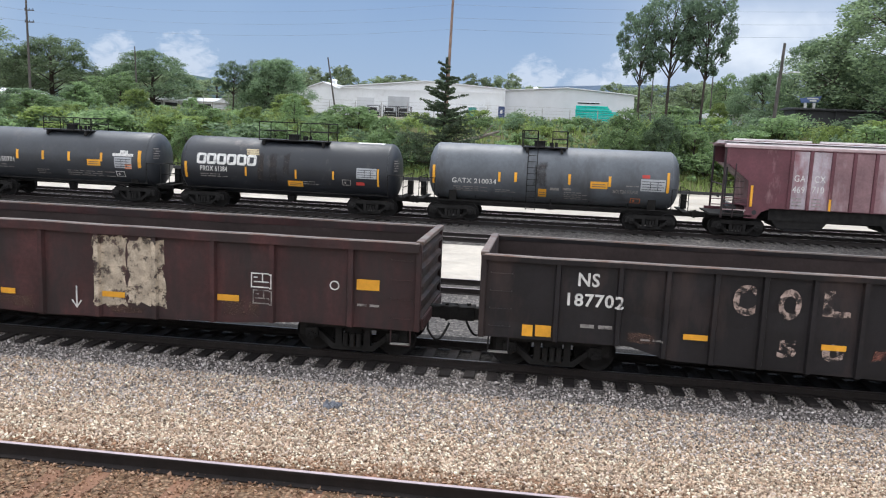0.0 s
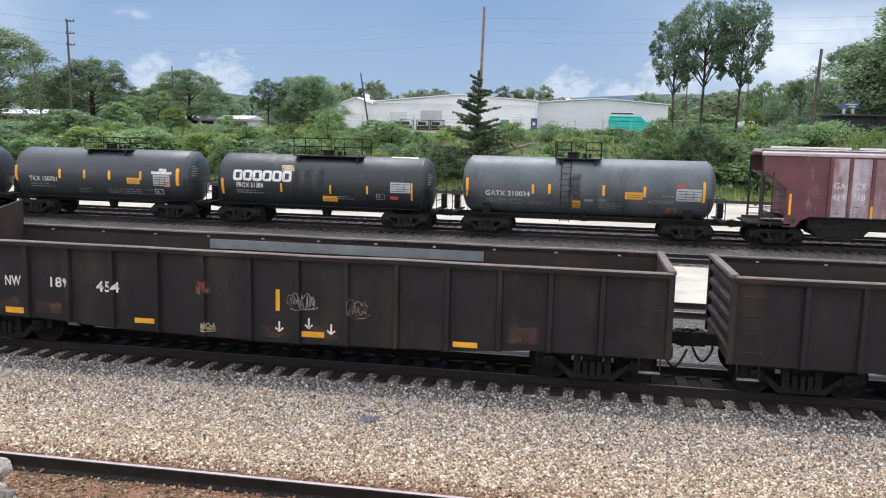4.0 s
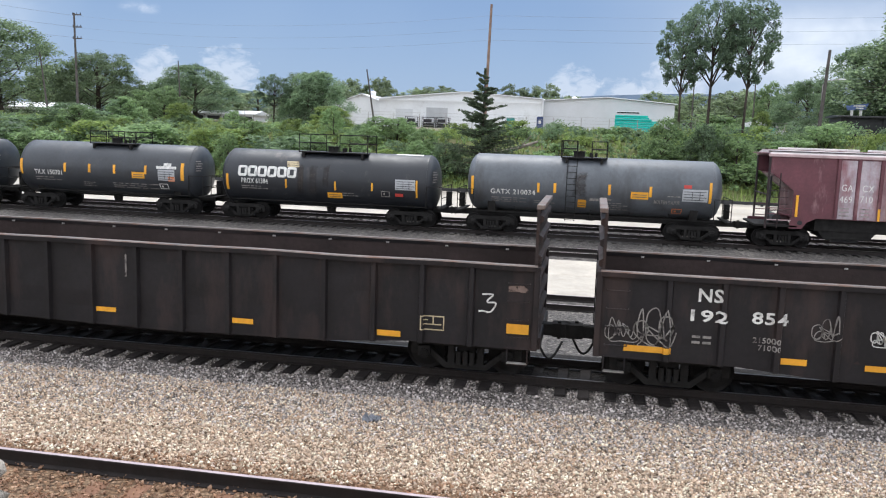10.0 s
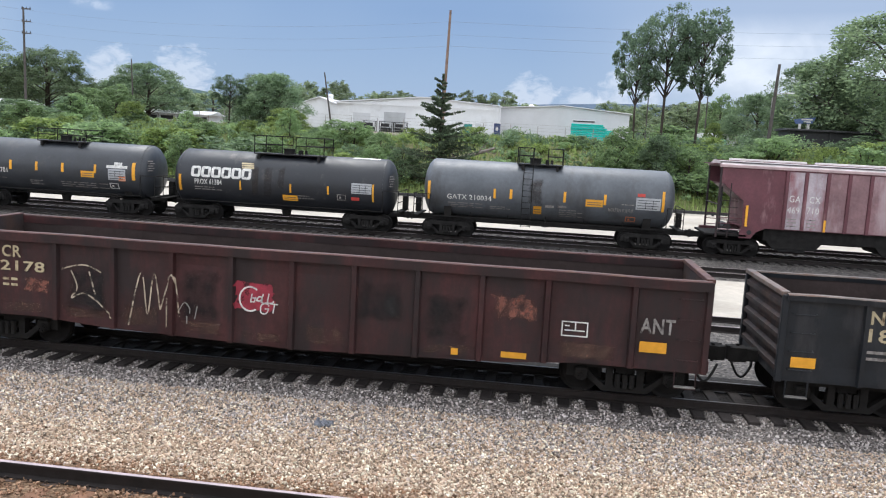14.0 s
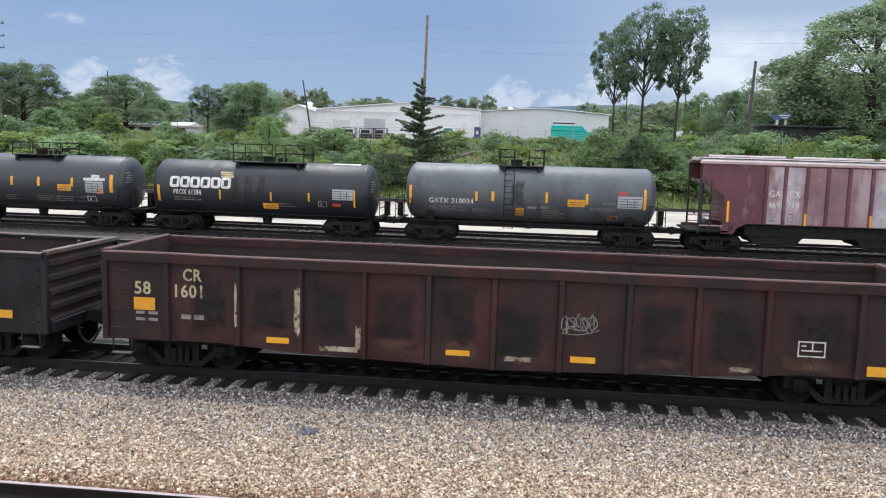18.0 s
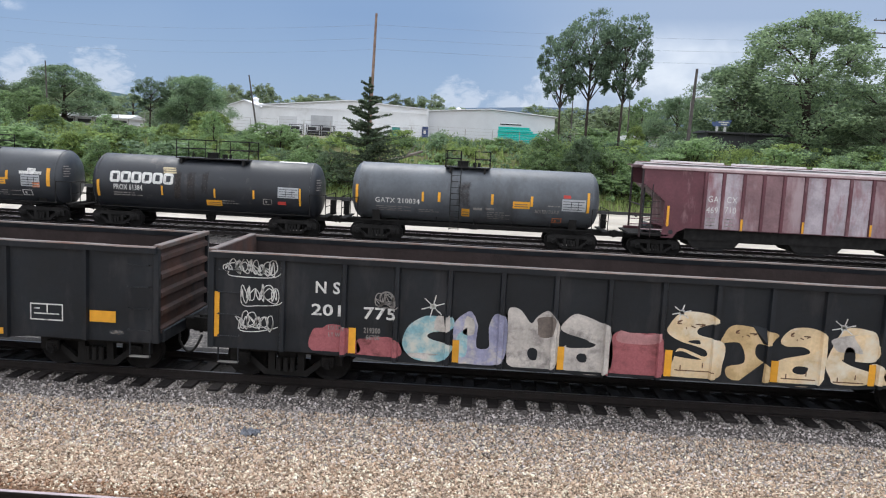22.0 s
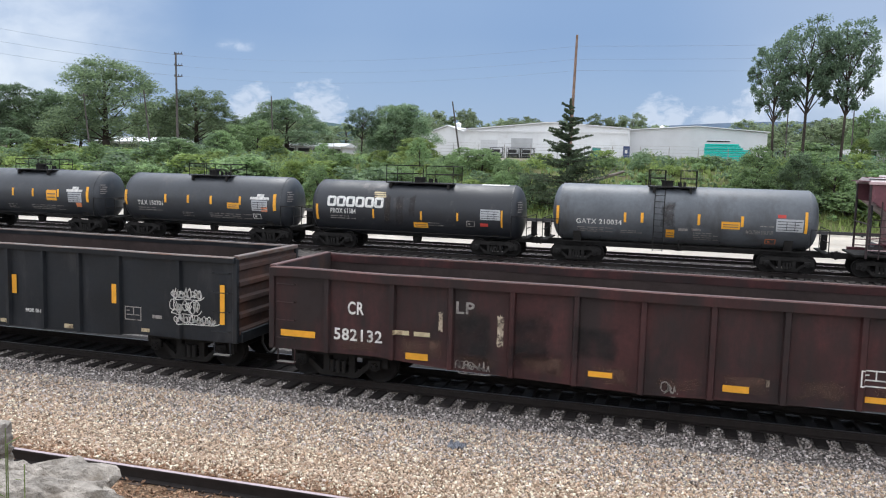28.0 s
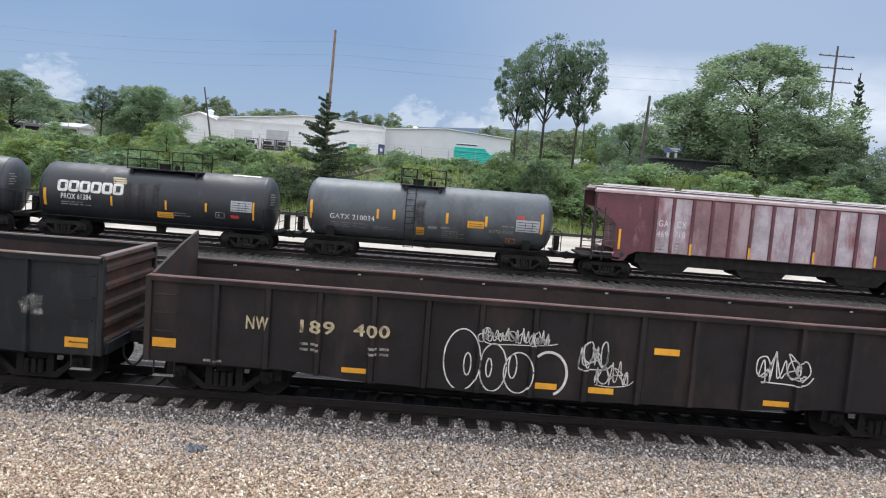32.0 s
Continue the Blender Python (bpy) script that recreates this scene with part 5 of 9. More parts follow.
p("text", "white", "454", (3.96, 1.38, 0.55, 0.24))
p("tag", "white", "", (0.01, 0.72, 1.07, 0.31))
p("tag", "fade", "", (8.34, 1.28, 0.58, 0.36))
p("tag", "brownish", "", (9.63, 1.19, 0.41, 0.36))
p("arrow", "white", "", (8.06, 0.77, 0.17, 0.22), (8.71, 0.87, 0.16, 0.22), (9.19, 0.78, 0.17, 0.21))
p("tag", "cream", "", (6.4, 0.69, 0.3, 0.17))
p("patch", "rustpatch", "", (0.64, 1.28, 0.5, 0.28), (6.21, 1.37, 0.44, 0.43))
p = painter(4)
p("text", "cream", "190", (2.93, 1.45, 0.6, 0.29))
p("text", "cream", "634", (3.96, 1.45, 0.64, 0.27))
p("refl", "yellow", "", (6.18, 0.9, 0.48, 0.1), (9.35, 0.89, 0.48, 0.12), (12.49, 0.91, 0.46, 0.09), (14.47, 0.99, 0.47, 0.2))
p("box", "cream", "", (13.48, 1.12, 0.47, 0.32))
p("bars", "brownish", "", (2.93, 1, 0.65, 0.2), (3.44, 0.68, 0.16, 0.09))
p = painter(5)
p("stripes", "white", "", (0.67, 1.98, 0.66, 0.34))
p("shapes", "white", "", (1.71, 1.92, 1.12, 0.39))
p("text", "white", "NS", (0.98, 1.52, 0.38, 0.23))
p("text", "white", "210661", (1.69, 1.52, 0.94, 0.23))
p("text", "fade", "LDLMT", (1.71, 1.34, 0.34, 0.09))
p("text", "fade", "224500", (2.61, 1.33, 0.36, 0.1))
p("text", "fade", "LTWT", (1.7, 1.19, 0.31, 0.09))
p("text", "fade", "61500", (2.66, 1.19, 0.31, 0.09))
p("refl", "yellow", "", (0.63, 1.2, 0.43, 0.2), (3.52, 1.2, 0.47, 0.1), (6.17, 1.19, 0.45, 0.12), (9.11, 1.2, 0.47, 0.11), (11.71, 1.17, 0.49, 0.1), (14.65, 1.17, 0.47, 0.21))
p("text", "fade", "G122", (14.77, 1.42, 0.33, 0.1))
p("bars", "fade", "", (14.61, 1.64, 0.54, 0.38), (7.12, 1.2, 0.33, 0.15), (14.17, 0.73, 0.06, 0.5))
p("patch", "white", "", (4.83, 1.21, 0.26, 0.12))
p = painter(6)
p("text", "white", "NS", (1.84, 2.01, 0.36, 0.23))
p("text", "white", "200856", (1.57, 1.56, 1.08, 0.26))
p("tag", "lime", "", (0.2, 1.36, 0.96, 0.47), (5.72, 1.45, 0.82, 0.39))
p("tag", "white", "", (2.8, 1.17, 0.79, 0.65), (3.77, 1.18, 0.68, 0.49))
p("fan", "white", "", (8.89, 1.17, 0.68, 0.61), (11.07, 0.91, 0.63, 0.73))
p("tag", "fade", "", (4.85, 1.29, 0.51, 0.51))
p("tag", "paleblue", "", (6.8, 1.03, 0.72, 0.55), (7.79, 1.08, 0.79, 0.46))
p("ringc", "white", "", (10.97, 0.97, 0.82, 0.9))
p("hand", "cream", "ASTRO", (12.03, 1.21, 0.78, 0.39))
p("refl", "yellow", "", (0.15, 0.79, 0.45, 0.21), (3.93, 0.73, 0.45, 0.11), (6.88, 0.67, 0.47, 0.11), (8.09, 0.68, 0.49, 0.11), (11.1, 0.68, 0.28, 0.1), (14.63, 1.25, 0.48, 0.19))
p("box", "white", "", (13.18, 1.11, 0.5, 0.3))
p("bars", "fade", "", (1.6, 1.18, 0.81, 0.15), (14.63, 1.05, 0.48, 0.08))
p("patch", "white", "", (9.1, 0.74, 0.24, 0.12))
p("patch", "smear", "", (11.23, 0.66, 0.53, 0.38))
p = painter(7)
p("text", "white", "NS", (1.62, 1.93, 0.35, 0.25))
p("text", "fade", "NS", (0.27, 1.58, 0.36, 0.24))
p("text", "fade", "192720", (0.08, 1.27, 0.98, 0.25))
p("text", "brownish", "192", (1.67, 1.53, 0.5, 0.22))
p("text", "brownish", "722", (2.71, 1.54, 0.55, 0.24))
p("patch", "soot", "", (1.6, 0.98, 0.71, 0.34), (2.81, 1.03, 0.6, 0.27))
p("bars", "fade", "", (1.73, 1.06, 0.48, 0.22), (2.86, 1.09, 0.46, 0.17))
p("refl", "yellow", "", (-0.04, 1.05, 0.46, 0.19), (2.86, 0.86, 0.46, 0.11), (6.22, 0.84, 0.47, 0.1), (9.52, 0.81, 0.47, 0.11), (12.62, 0.79, 0.49, 0.12), (15.47, 1.03, 0.44, 0.2))
p("box", "cream", "", (13.74, 0.98, 0.48, 0.3))
p("hand", "white", "3", (14.88, 1.41, 0.35, 0.41))
p("patch", "brownish", "", (15.49, 1.87, 0.36, 0.12))
p("patch", "fade", "", (7.23, 1.64, 0.04, 0.48))
p = painter(8)
p("text", "white", "NS", (1.83, 1.92, 0.44, 0.26))
p("text", "white", "192", (1.71, 1.54, 0.68, 0.23))
p("text", "white", "854", (2.82, 1.57, 0.64, 0.23))
p("text", "fade", "215000", (2.86, 1.21, 0.49, 0.11))
p("text", "fade", "71000", (2.96, 1.07, 0.41, 0.11))
p("bars", "fade", "", (1.76, 1.08, 0.36, 0.22))
p("refl", "yellow", "", (0.51, 0.87, 0.88, 0.12), (3.11, 0.84, 0.46, 0.12), (4.93, 0.83, 0.46, 0.11), (7.02, 0.82, 0.46, 0.12), (8.2, 0.82, 0.46, 0.11), (10.54, 0.77, 0.47, 0.13), (12.77, 0.76, 0.49, 0.12), (14.75, 0.76, 0.9, 0.11))
p("tag", "fade", "", (0.16, 1.1, 0.6, 0.46), (0.7, 1.04, 0.69, 0.8), (3.9, 1.38, 0.46, 0.47))
p("tag", "white", "", (4.91, 1.33, 0.52, 0.34))
p("patch", "smear", "", (7, 0.83, 0.75, 0.88), (5.96, 0.69, 1.06, 0.19))
p("box", "white", "", (13.78, 0.96, 0.61, 0.36))
p = painter(9)
p("text", "white", "NW", (1.76, 1.94, 0.31, 0.25))
p("text", "white", "190", (1.67, 1.63, 0.48, 0.25))
p("text", "white", "512", (2.69, 1.61, 0.51, 0.27))
p("text", "fade", "210000", (2.75, 1.36, 0.57, 0.11))
p("text", "fade", "79000", (2.83, 1.2, 0.5, 0.12))
p("bars", "fade", "", (1.75, 1.19, 0.43, 0.29), (14.88, 0.89, 0.54, 0.07))
p("refl", "yellow", "", (0.07, 1.22, 0.43, 0.2), (2.8, 0.78, 0.46, 0.11), (6.07, 0.75, 0.47, 0.11), (8.36, 0.75, 0.46, 0.12), (11.49, 0.71, 0.49, 0.11), (14.72, 1.17, 0.49, 0.2))
p("box", "white", "", (13.66, 1.11, 0.5, 0.32))
p("patch", "white", "", (7.91, 1.71, 0.1, 0.5))
p("patch", "peel", "", (3.82, 0.74, 0.7, 0.31))
p = painter(10)
p("text", "cream", "CR", (1.56, 1.97, 0.43, 0.25))
p("text", "cream", "5", (0.71, 1.72, 0.25, 0.25))
p("text", "cream", "2178", (1.52, 1.68, 1, 0.22))
p("bars", "cream", "", (1.57, 1.32, 0.34, 0.24))
p("refl", "yellow", "", (0.52, 1.13, 0.46, 0.2), (12.16, 0.68, 0.5, 0.12), (14.8, 1.06, 0.51, 0.21), (11.17, 0.69, 0.14, 0.13))
p("line", "peel", "08395978 283523446372 5864 7290", (2.85, 0.85, 1.2, 1.05))
p("line", "peel", "1039425963 638992 7075", (4.25, 0.72, 1.25, 1.15))
p("line", "fade", "05284644 3033 6277", (5.5, 0.85, 0.5, 0.5))
p("patch", "tagred", "", (6.71, 1.23, 0.79, 0.59))
p("ringc", "white", "", (6.79, 1.23, 0.45, 0.5))
p("hand", "white", "baLL", (7.02, 1.43, 0.48, 0.17))
p("hand", "white", "GT", (7.22, 1.21, 0.37, 0.19))
p("box", "white", "", (13.3, 1.25, 0.51, 0.3))
p("text", "fade", "ANT", (14.79, 1.43, 0.65, 0.3))
p("patch", "soot", "", (2.95, 0.84, 1.02, 1.11), (5.47, 0.8, 0.92, 1.33), (10.54, 0.86, 1.01, 1.05), (9.22, 1.21, 0.98, 0.95))
p("patch", "rustpatch", "", (1.97, 1.22, 0.67, 0.38), (11.89, 1.42, 1.09, 0.59))
p = painter(11)
p("text", "cream", "NS", (1.53, 1.93, 0.42, 0.26))
p("text", "cream", "1875", (1.51, 1.6, 0.94, 0.26))
p("text", "cream", "96", (2.75, 1.56, 0.44, 0.29))
p("bars", "fade", "", (1.5, 1.22, 1.04, 0.25), (14.2, 0.77, 0.33, 0.15))
p("text", "white", "RIP", (8.04, 1.56, 0.38, 0.29))
p("hand", "white", "E80", (8.16, 1.35, 0.45, 0.26))
p("arrow", "white", "", (8.06, 0.53, 0.23, 0.34))
p("refl", "yellow", "", (0.19, 1.01, 0.45, 0.2), (3.68, 0.97, 0.45, 0.12), (6.28, 0.93, 0.46, 0.12), (8.92, 0.93, 0.48, 0.13), (11.68, 0.89, 0.48, 0.13), (15.02, 0.81, 0.51, 0.22))
p("box", "white", "", (13.61, 1.42, 0.5, 0.33))
p = painter(12)
p("text", "cream", "NW", (1.98, 1.33, 0.47, 0.33))
p("refl", "yellow", "", (0.56, 0.91, 0.49, 0.23))
p("refl", "yellow", "", (9.6, 0.72, 0.44, 0.1), (11.66, 0.7, 0.46, 0.11), (14.74, 1.02, 0.47, 0.17))
p("box", "white", "", (13.72, 1.3, 0.47, 0.25))
p = painter(13)
p("text", "cream", "CR", (1.63, 1.97, 0.39, 0.25))
p("text", "cream", "58", (0.61, 1.66, 0.34, 0.27))
p("text", "cream", "1601", (1.46, 1.63, 0.57, 0.27))
p("refl", "yellow", "", (0.59, 1.34, 0.45, 0.26), (3.36, 0.8, 0.46, 0.12), (6.97, 0.75, 0.47, 0.11), (9.38, 0.74, 0.48, 0.12), (14.83, 0.66, 0.5, 0.19))
p("patch", "peel", "", (2.69, 1.06, 0.08, 0.89), (3.92, 1.01, 0.14, 0.91), (4.42, 0.69, 0.81, 0.11), (5.17, 0.79, 0.12, 0.45), (12.36, 0.72, 0.42, 0.11), (8.08, 0.69, 0.55, 0.1), (9.27, 1.3, 0.05, 0.33))
p("box", "white", "", (13.57, 1.09, 0.5, 0.3))
p("patch", "soot", "", (1.72, 0.87, 0.84, 1.36), (3, 0.94, 0.82, 1.12), (4.18, 0.89, 0.93, 1.33), (5.43, 0.8, 0.99, 1.38), (6.71, 0.81, 0.95, 1.37), (10.55, 0.71, 1.07, 1.39), (11.87, 0.73, 1.09, 1.37), (13.23, 0.78, 1.37, 1.34), (7.9, 0.66, 1.05, 1.19))
p("bars", "fade", "", (0.63, 1.08, 0.47, 0.27), (1.59, 1.13, 0.48, 0.21))
p("tag", "fade", "", (9.18, 1.33, 0.65, 0.42))
p = painter(14)
p("patch", "white", "", (3.58, 1.66, 0.74, 0.29), (3.76, 1.18, 0.57, 0.27), (4.66, 1.18, 0.55, 0.26), (7.01, 2.11, 0.14, 0.11))
p("text", "black_paint", "NS", (3.84, 1.69, 0.44, 0.23))
p("text", "white", "FX", (4.73, 1.69, 0.33, 0.25))
p("text", "black_paint", "210", (3.8, 1.2, 0.5, 0.22))
p("text", "black_paint", "016", (4.69, 1.2, 0.48, 0.21))
p("refl", "yellow", "", (-0.04, 1.01, 0.45, 0.2), (6.72, 0.97, 0.46, 0.11), (8.83, 0.96, 0.47, 0.12), (11.6, 0.93, 0.5, 0.12), (14.86, 0.92, 0.5, 0.21), (3.77, 1.05, 0.43, 0.11))
p("tag", "fade", "", (6.75, 1.34, 0.28, 0.33))
p("box", "white", "", (13.32, 1.1, 0.66, 0.35))
p("bars", "fade", "", (3.8, 0.77, 0.35, 0.26), (4.81, 0.81, 0.39, 0.23), (12.55, 1.06, 0.34, 0.12))
p("line", "white", "4749 3629 5669 3646566564534333242536 05142415253444 5564635241 667687989786757483827161", (0.36, 1.02, 1.1, 1.08))
p("line", "fade", "0002051739597886 2123344453525080 10305090", (1.62, 0.92, 0.95, 0.9))
p("line", "white", "0928372615244453422110 5869786857", (2.7, 0.85, 0.55, 0.85))
p("line", "fade", "0007295845 2063", (3.3, 0.8, 0.75, 0.9))
p("line", "white", "06183836132040618195 85957396", (12.35, 1.38, 0.85, 0.42))
p("line", "white", "07032133383841536862 6275984897 39292838", (13.3, 1.5, 0.95, 0.5))
p("line", "white", "093977956084", (14.35, 1.5, 0.42, 0.36))
p = painter(15)
p("text", "white", "NS", (1.96, 1.85, 0.4, 0.24))
p("text", "white", "2016", (1.74, 1.44, 0.8, 0.24))
p("text", "white", "20", (2.95, 1.44, 0.4, 0.25))
p("bars", "fade", "", (1.82, 0.92, 0.71, 0.21), (0.62, 0.92, 0.81, 0.11), (10.76, 0.86, 0.27, 0.09))
p("refl", "yellow", "", (0.01, 0.83, 0.46, 0.19), (3.88, 0.8, 0.47, 0.12), (6.53, 0.76, 0.48, 0.13), (9.62, 0.75, 0.49, 0.12), (12.47, 0.73, 0.5, 0.13), (14.65, 1.09, 0.53, 0.23))
p("box", "white", "", (13.47, 1.06, 0.67, 0.34))
p("tag", "fade", "", (7, 0.61, 0.25, 0.3), (9.55, 1.28, 0.38, 0.49))
p("patch", "smear", "", (15.04, 0.84, 0.37, 0.12))
p = painter(16)
p("text", "white", "N S", (2.05, 1.92, 0.48, 0.24))
p("text", "white", "201", (1.98, 1.48, 0.58, 0.23))
p("text", "white", "775", (3.01, 1.46, 0.63, 0.24))
p("text", "fade", "LD LMT", (2.32, 1.21, 0.33, 0.08))
p("text", "fade", "LT W", (2.33, 1.07, 0.23, 0.08))
p("text", "fade", "219300", (3.02, 1.18, 0.33, 0.11))
p("text", "fade", "66700", (3.07, 1.05, 0.27, 0.1))
p("refl", "yellow", "", (0.02, 0.94, 0.13, 0.91), (2.73, 0.71, 0.14, 0.51), (4.78, 0.7, 0.13, 0.45), (6.83, 0.66, 0.13, 0.46), (8.9, 0.64, 0.14, 0.52), (10.93, 0.64, 0.14, 0.42), (12.9, 0.64, 0.13, 0.42), (15.85, 0.6, 0.13, 0.45))
p("tag", "white", "", (0.24, 2.2, 1.02, 0.35), (0.52, 1.64, 0.8, 0.42), (0.49, 1.12, 0.74, 0.36))
p("ring", "fade", "", (3.32, 1.78, 0.26, 0.24))
p("tag", "fade", "", (3.25, 1.72, 0.39, 0.32))
p("form", "pinkred", "00908577583827060", (2.01, 0.69, 0.92, 0.6))
p("form", "pinkred", "009096785848270600", (2.9, 0.69, 0.82, 0.42))
p("form", "gteal", "30709293545596987848160311", (3.79, 0.7, 0.97, 1.0))
p("hole", "greywhite", "20505262830301", (3.95, 0.74, 0.62, 0.3))
p("hole", "greywhite", "0090997818", (4.42, 1.33, 0.28, 0.3))
p("form", "violet", "20709298796765634346473929070310", (4.8, 0.68, 1.02, 1.02))
p("hole", "greywhite", "009097592904", (4.98, 1.28, 0.2, 0.34))
p("hole", "gteal", "0090996906", (4.85, 0.86, 0.2, 0.5))
p("form", "greywhite", "108093959779584729090602", (5.84, 0.68, 1.0, 1.14))
p("hole", "brownsmoke", "10709698790805", (6.42, 1.32, 0.34, 0.4))
p("hole", "black_paint", "3080967929050", (6.24, 0.85, 0.2, 0.22))
p("form", "greywhite", "109097784929071655541402", (6.87, 0.67, 0.96, 1.1))
p("hole", "black_paint", "00508194573809", (7.0, 1.14, 0.55, 0.2))
p("hole", "black_paint", "3080957828040", (7.2, 0.86, 0.2, 0.18))
p("form", "pinkred", "00909688685838180600", (7.84, 0.66, 1.02, 0.92))
p("hole", "pinkpale", "1080998867583819", (7.9, 1.3, 0.9, 0.22))
p("patch", "pinkpale", "", (8.0, 0.72, 0.3, 0.1), (8.35, 0.85, 0.25, 0.09), (8.5, 0.7, 0.28, 0.08))
p("form", "creamy", "1080929556578869290706256463241200", (8.93, 0.67, 1.08, 1.27))
p("form", "tan", "2080926466869798290706364312", (9.98, 0.66, 1.0, 1.08))
p("form", "creamy", "108097793917265665240302", (10.97, 0.66, 1.0, 1.07))
p("form", "creamy", "20709192533494987939160311", (11.97, 0.65, 0.93, 1.09))
p("form", "creamy", "0090937446280806", (12.84, 0.66, 0.62, 0.42))
p("hole", "black_paint", "0290957705", (9.35, 1.35, 0.2, 0.1))
p("hole", "black_paint", "12609064381704", (9.05, 1.05, 0.55, 0.16))
p("hole", "black_paint", "2070967828040", (11.35, 0.88, 0.3, 0.16))
p("hole", "black_paint", "1090967929", (12.28, 1.18, 0.22, 0.26))
p("hole", "greywhite", "2060906879380604", (12.05, 1.36, 0.6, 0.34))
p("form", "pinkred", "009092736455472806", (13.25, 0.72, 1.9, 0.6))
p("form", "pinkred", "3080967929050", (14.42, 0.95, 0.4, 0.24))
p("hole", "pinkpale", "3080967929050", (13.12, 1.3, 0.14, 0.15))
p("line", "rustdark", "1181 2124 6366", (9.0, 0.78, 0.95, 0.3), (11.05, 0.74, 0.85, 0.28), (12.05, 0.73, 0.75, 0.28))
p("line", "rustdark", "18291727 66775767 3435 5546", (9.0, 1.5, 0.8, 0.3), (10.15, 1.42, 0.6, 0.25), (11.2, 1.4, 0.55, 0.28))
p("line", "paleblue", "0901202 39313 49615589 8981 7999 1858", (14.52, 1.25, 0.62, 0.38))
p("line", "fade", "0109384601 2061 4969 4545 6061 8959558461", (14.9, 0.95, 0.72, 0.26))
p("star", "white", "", (4.17, 1.6, 0.39, 0.38), (9.0, 1.82, 0.31, 0.26), (12.05, 1.68, 0.38, 0.3))
p = painter(17)
p("text", "white", "NS", (1.98, 1.96, 0.37, 0.27))
p("text", "white", "2017", (1.84, 1.47, 0.88, 0.23))
p("text", "white", "61", (3.18, 1.45, 0.37, 0.26))
p("bars", "fade", "", (2.46, 1.11, 0.3, 0.18), (1.86, 1.07, 0.3, 0.11), (13.9, 1.02, 0.25, 0.19))
p("text", "fade", "219500", (3.13, 1.2, 0.32, 0.1))
p("text", "fade", "66500", (3.18, 1.07, 0.27, 0.1))
p("text", "white", "PRDK 08-00", (4.24, 1.04, 0.53, 0.1))
p("refl", "yellow", "", (0.24, 0.96, 0.88, 0.15), (3.21, 0.91, 0.45, 0.11), (6.15, 0.87, 0.45, 0.12), (9.15, 0.86, 0.49, 0.12), (12.27, 0.84, 0.5, 0.11), (14.6, 1.0, 0.9, 0.14))
p("patch", "cream", "", (2.52, 0.81, 0.19, 0.09), (4.51, 0.79, 0.21, 0.1), (6.3, 0.76, 0.2, 0.09), (9.29, 0.71, 0.22, 0.1), (11.37, 0.71, 0.22, 0.09), (13.3, 0.72, 0.21, 0.09))
p("btext", "cream", "BNE", (5.22, 1.04, 1.16, 0.81))
p("arrow", "white", "", (6.04, 0.54, 0.15, 0.57))
p("tag", "pinkred", "", (0.24, 1.69, 1.11, 0.27))
p("hand", "cream", "BED", (0.8, 1.4, 0.61, 0.4))
p("hand", "white", "BFLEX", (7.08, 1.78, 0.81, 0.21), (7.06, 1.5, 0.7, 0.18), (7.07, 1.14, 0.89, 0.29), (7.04, 0.67, 0.87, 0.31), (9.06, 1.39, 0.77, 0.62), (11.14, 1.21, 1.62, 0.74))
p("hand", "white", "BFL", (7.96, 1.86, 0.65, 0.42))
p("hand", "white", "EX", (8.13, 1.44, 0.55, 0.43))
p("tag", "fade", "", (9.97, 0.64, 1.06, 1.02), (10.07, 1.41, 0.79, 0.42))
p("hand", "fade", "RELIC!!", (13.22, 1.63, 1.12, 0.28))
p("box", "white", "", (13.26, 0.98, 0.51, 0.34))
p("patch", "smear", "", (13.71, 0.73, 0.3, 0.26))
p = painter(18)
p("text", "white", "N S", (1.68, 1.89, 0.61, 0.22))
p("text", "white", "2017", (1.58, 1.45, 0.87, 0.21))
p("text", "white", "94", (2.94, 1.46, 0.51, 0.23))
p("bars", "fade", "", (2.18, 1.08, 0.35, 0.26), (2.94, 1.08, 0.28, 0.25), (13.88, 1.05, 0.19, 0.22), (12.35, 1.03, 0.25, 0.07))
p("refl", "yellow", "", (0.51, 1.11, 0.2, 0.42), (1.86, 0.98, 0.47, 0.12), (5.03, 0.98, 0.45, 0.13), (8.1, 0.96, 0.45, 0.11), (11.16, 0.93, 0.49, 0.11), (15.17, 1.03, 0.18, 0.45))
p("line", "white", "3527395978867454353527 3022141627 80837464 5767 6777 081917281807", (4.75, 0.6, 0.85, 1.2))
p("line", "white", "0527354459 2247 4040495867767585 5159", (11.04, 1.11, 0.89, 0.72))
p("tag", "cream", "", (9.03, 1.11, 0.73, 0.63), (12.15, 1.41, 0.63, 0.25))
p("tag", "fade", "", (2.89, 1.65, 0.61, 0.59), (1.99, 2.02, 0.42, 0.23))
p("box", "white", "", (13.29, 1.04, 0.47, 0.31))
p("patch", "cream", "", (6.16, 0.82, 0.22, 0.07), (9.28, 0.78, 0.22, 0.09), (11.31, 0.77, 0.24, 0.08), (13.27, 0.76, 0.22, 0.08))
p("text", "white", "PROK 10-00", (3.93, 1.08, 0.51, 0.08))
p = painter(19)
p("refl", "yellow", "", (4.15, 1.44, 0.15, 0.46), (7.02, 1.44, 0.14, 0.44), (9.92, 1.44, 0.14, 0.46), (12.79, 1.4, 0.14, 0.45), (15.64, 1.12, 0.12, 0.9))
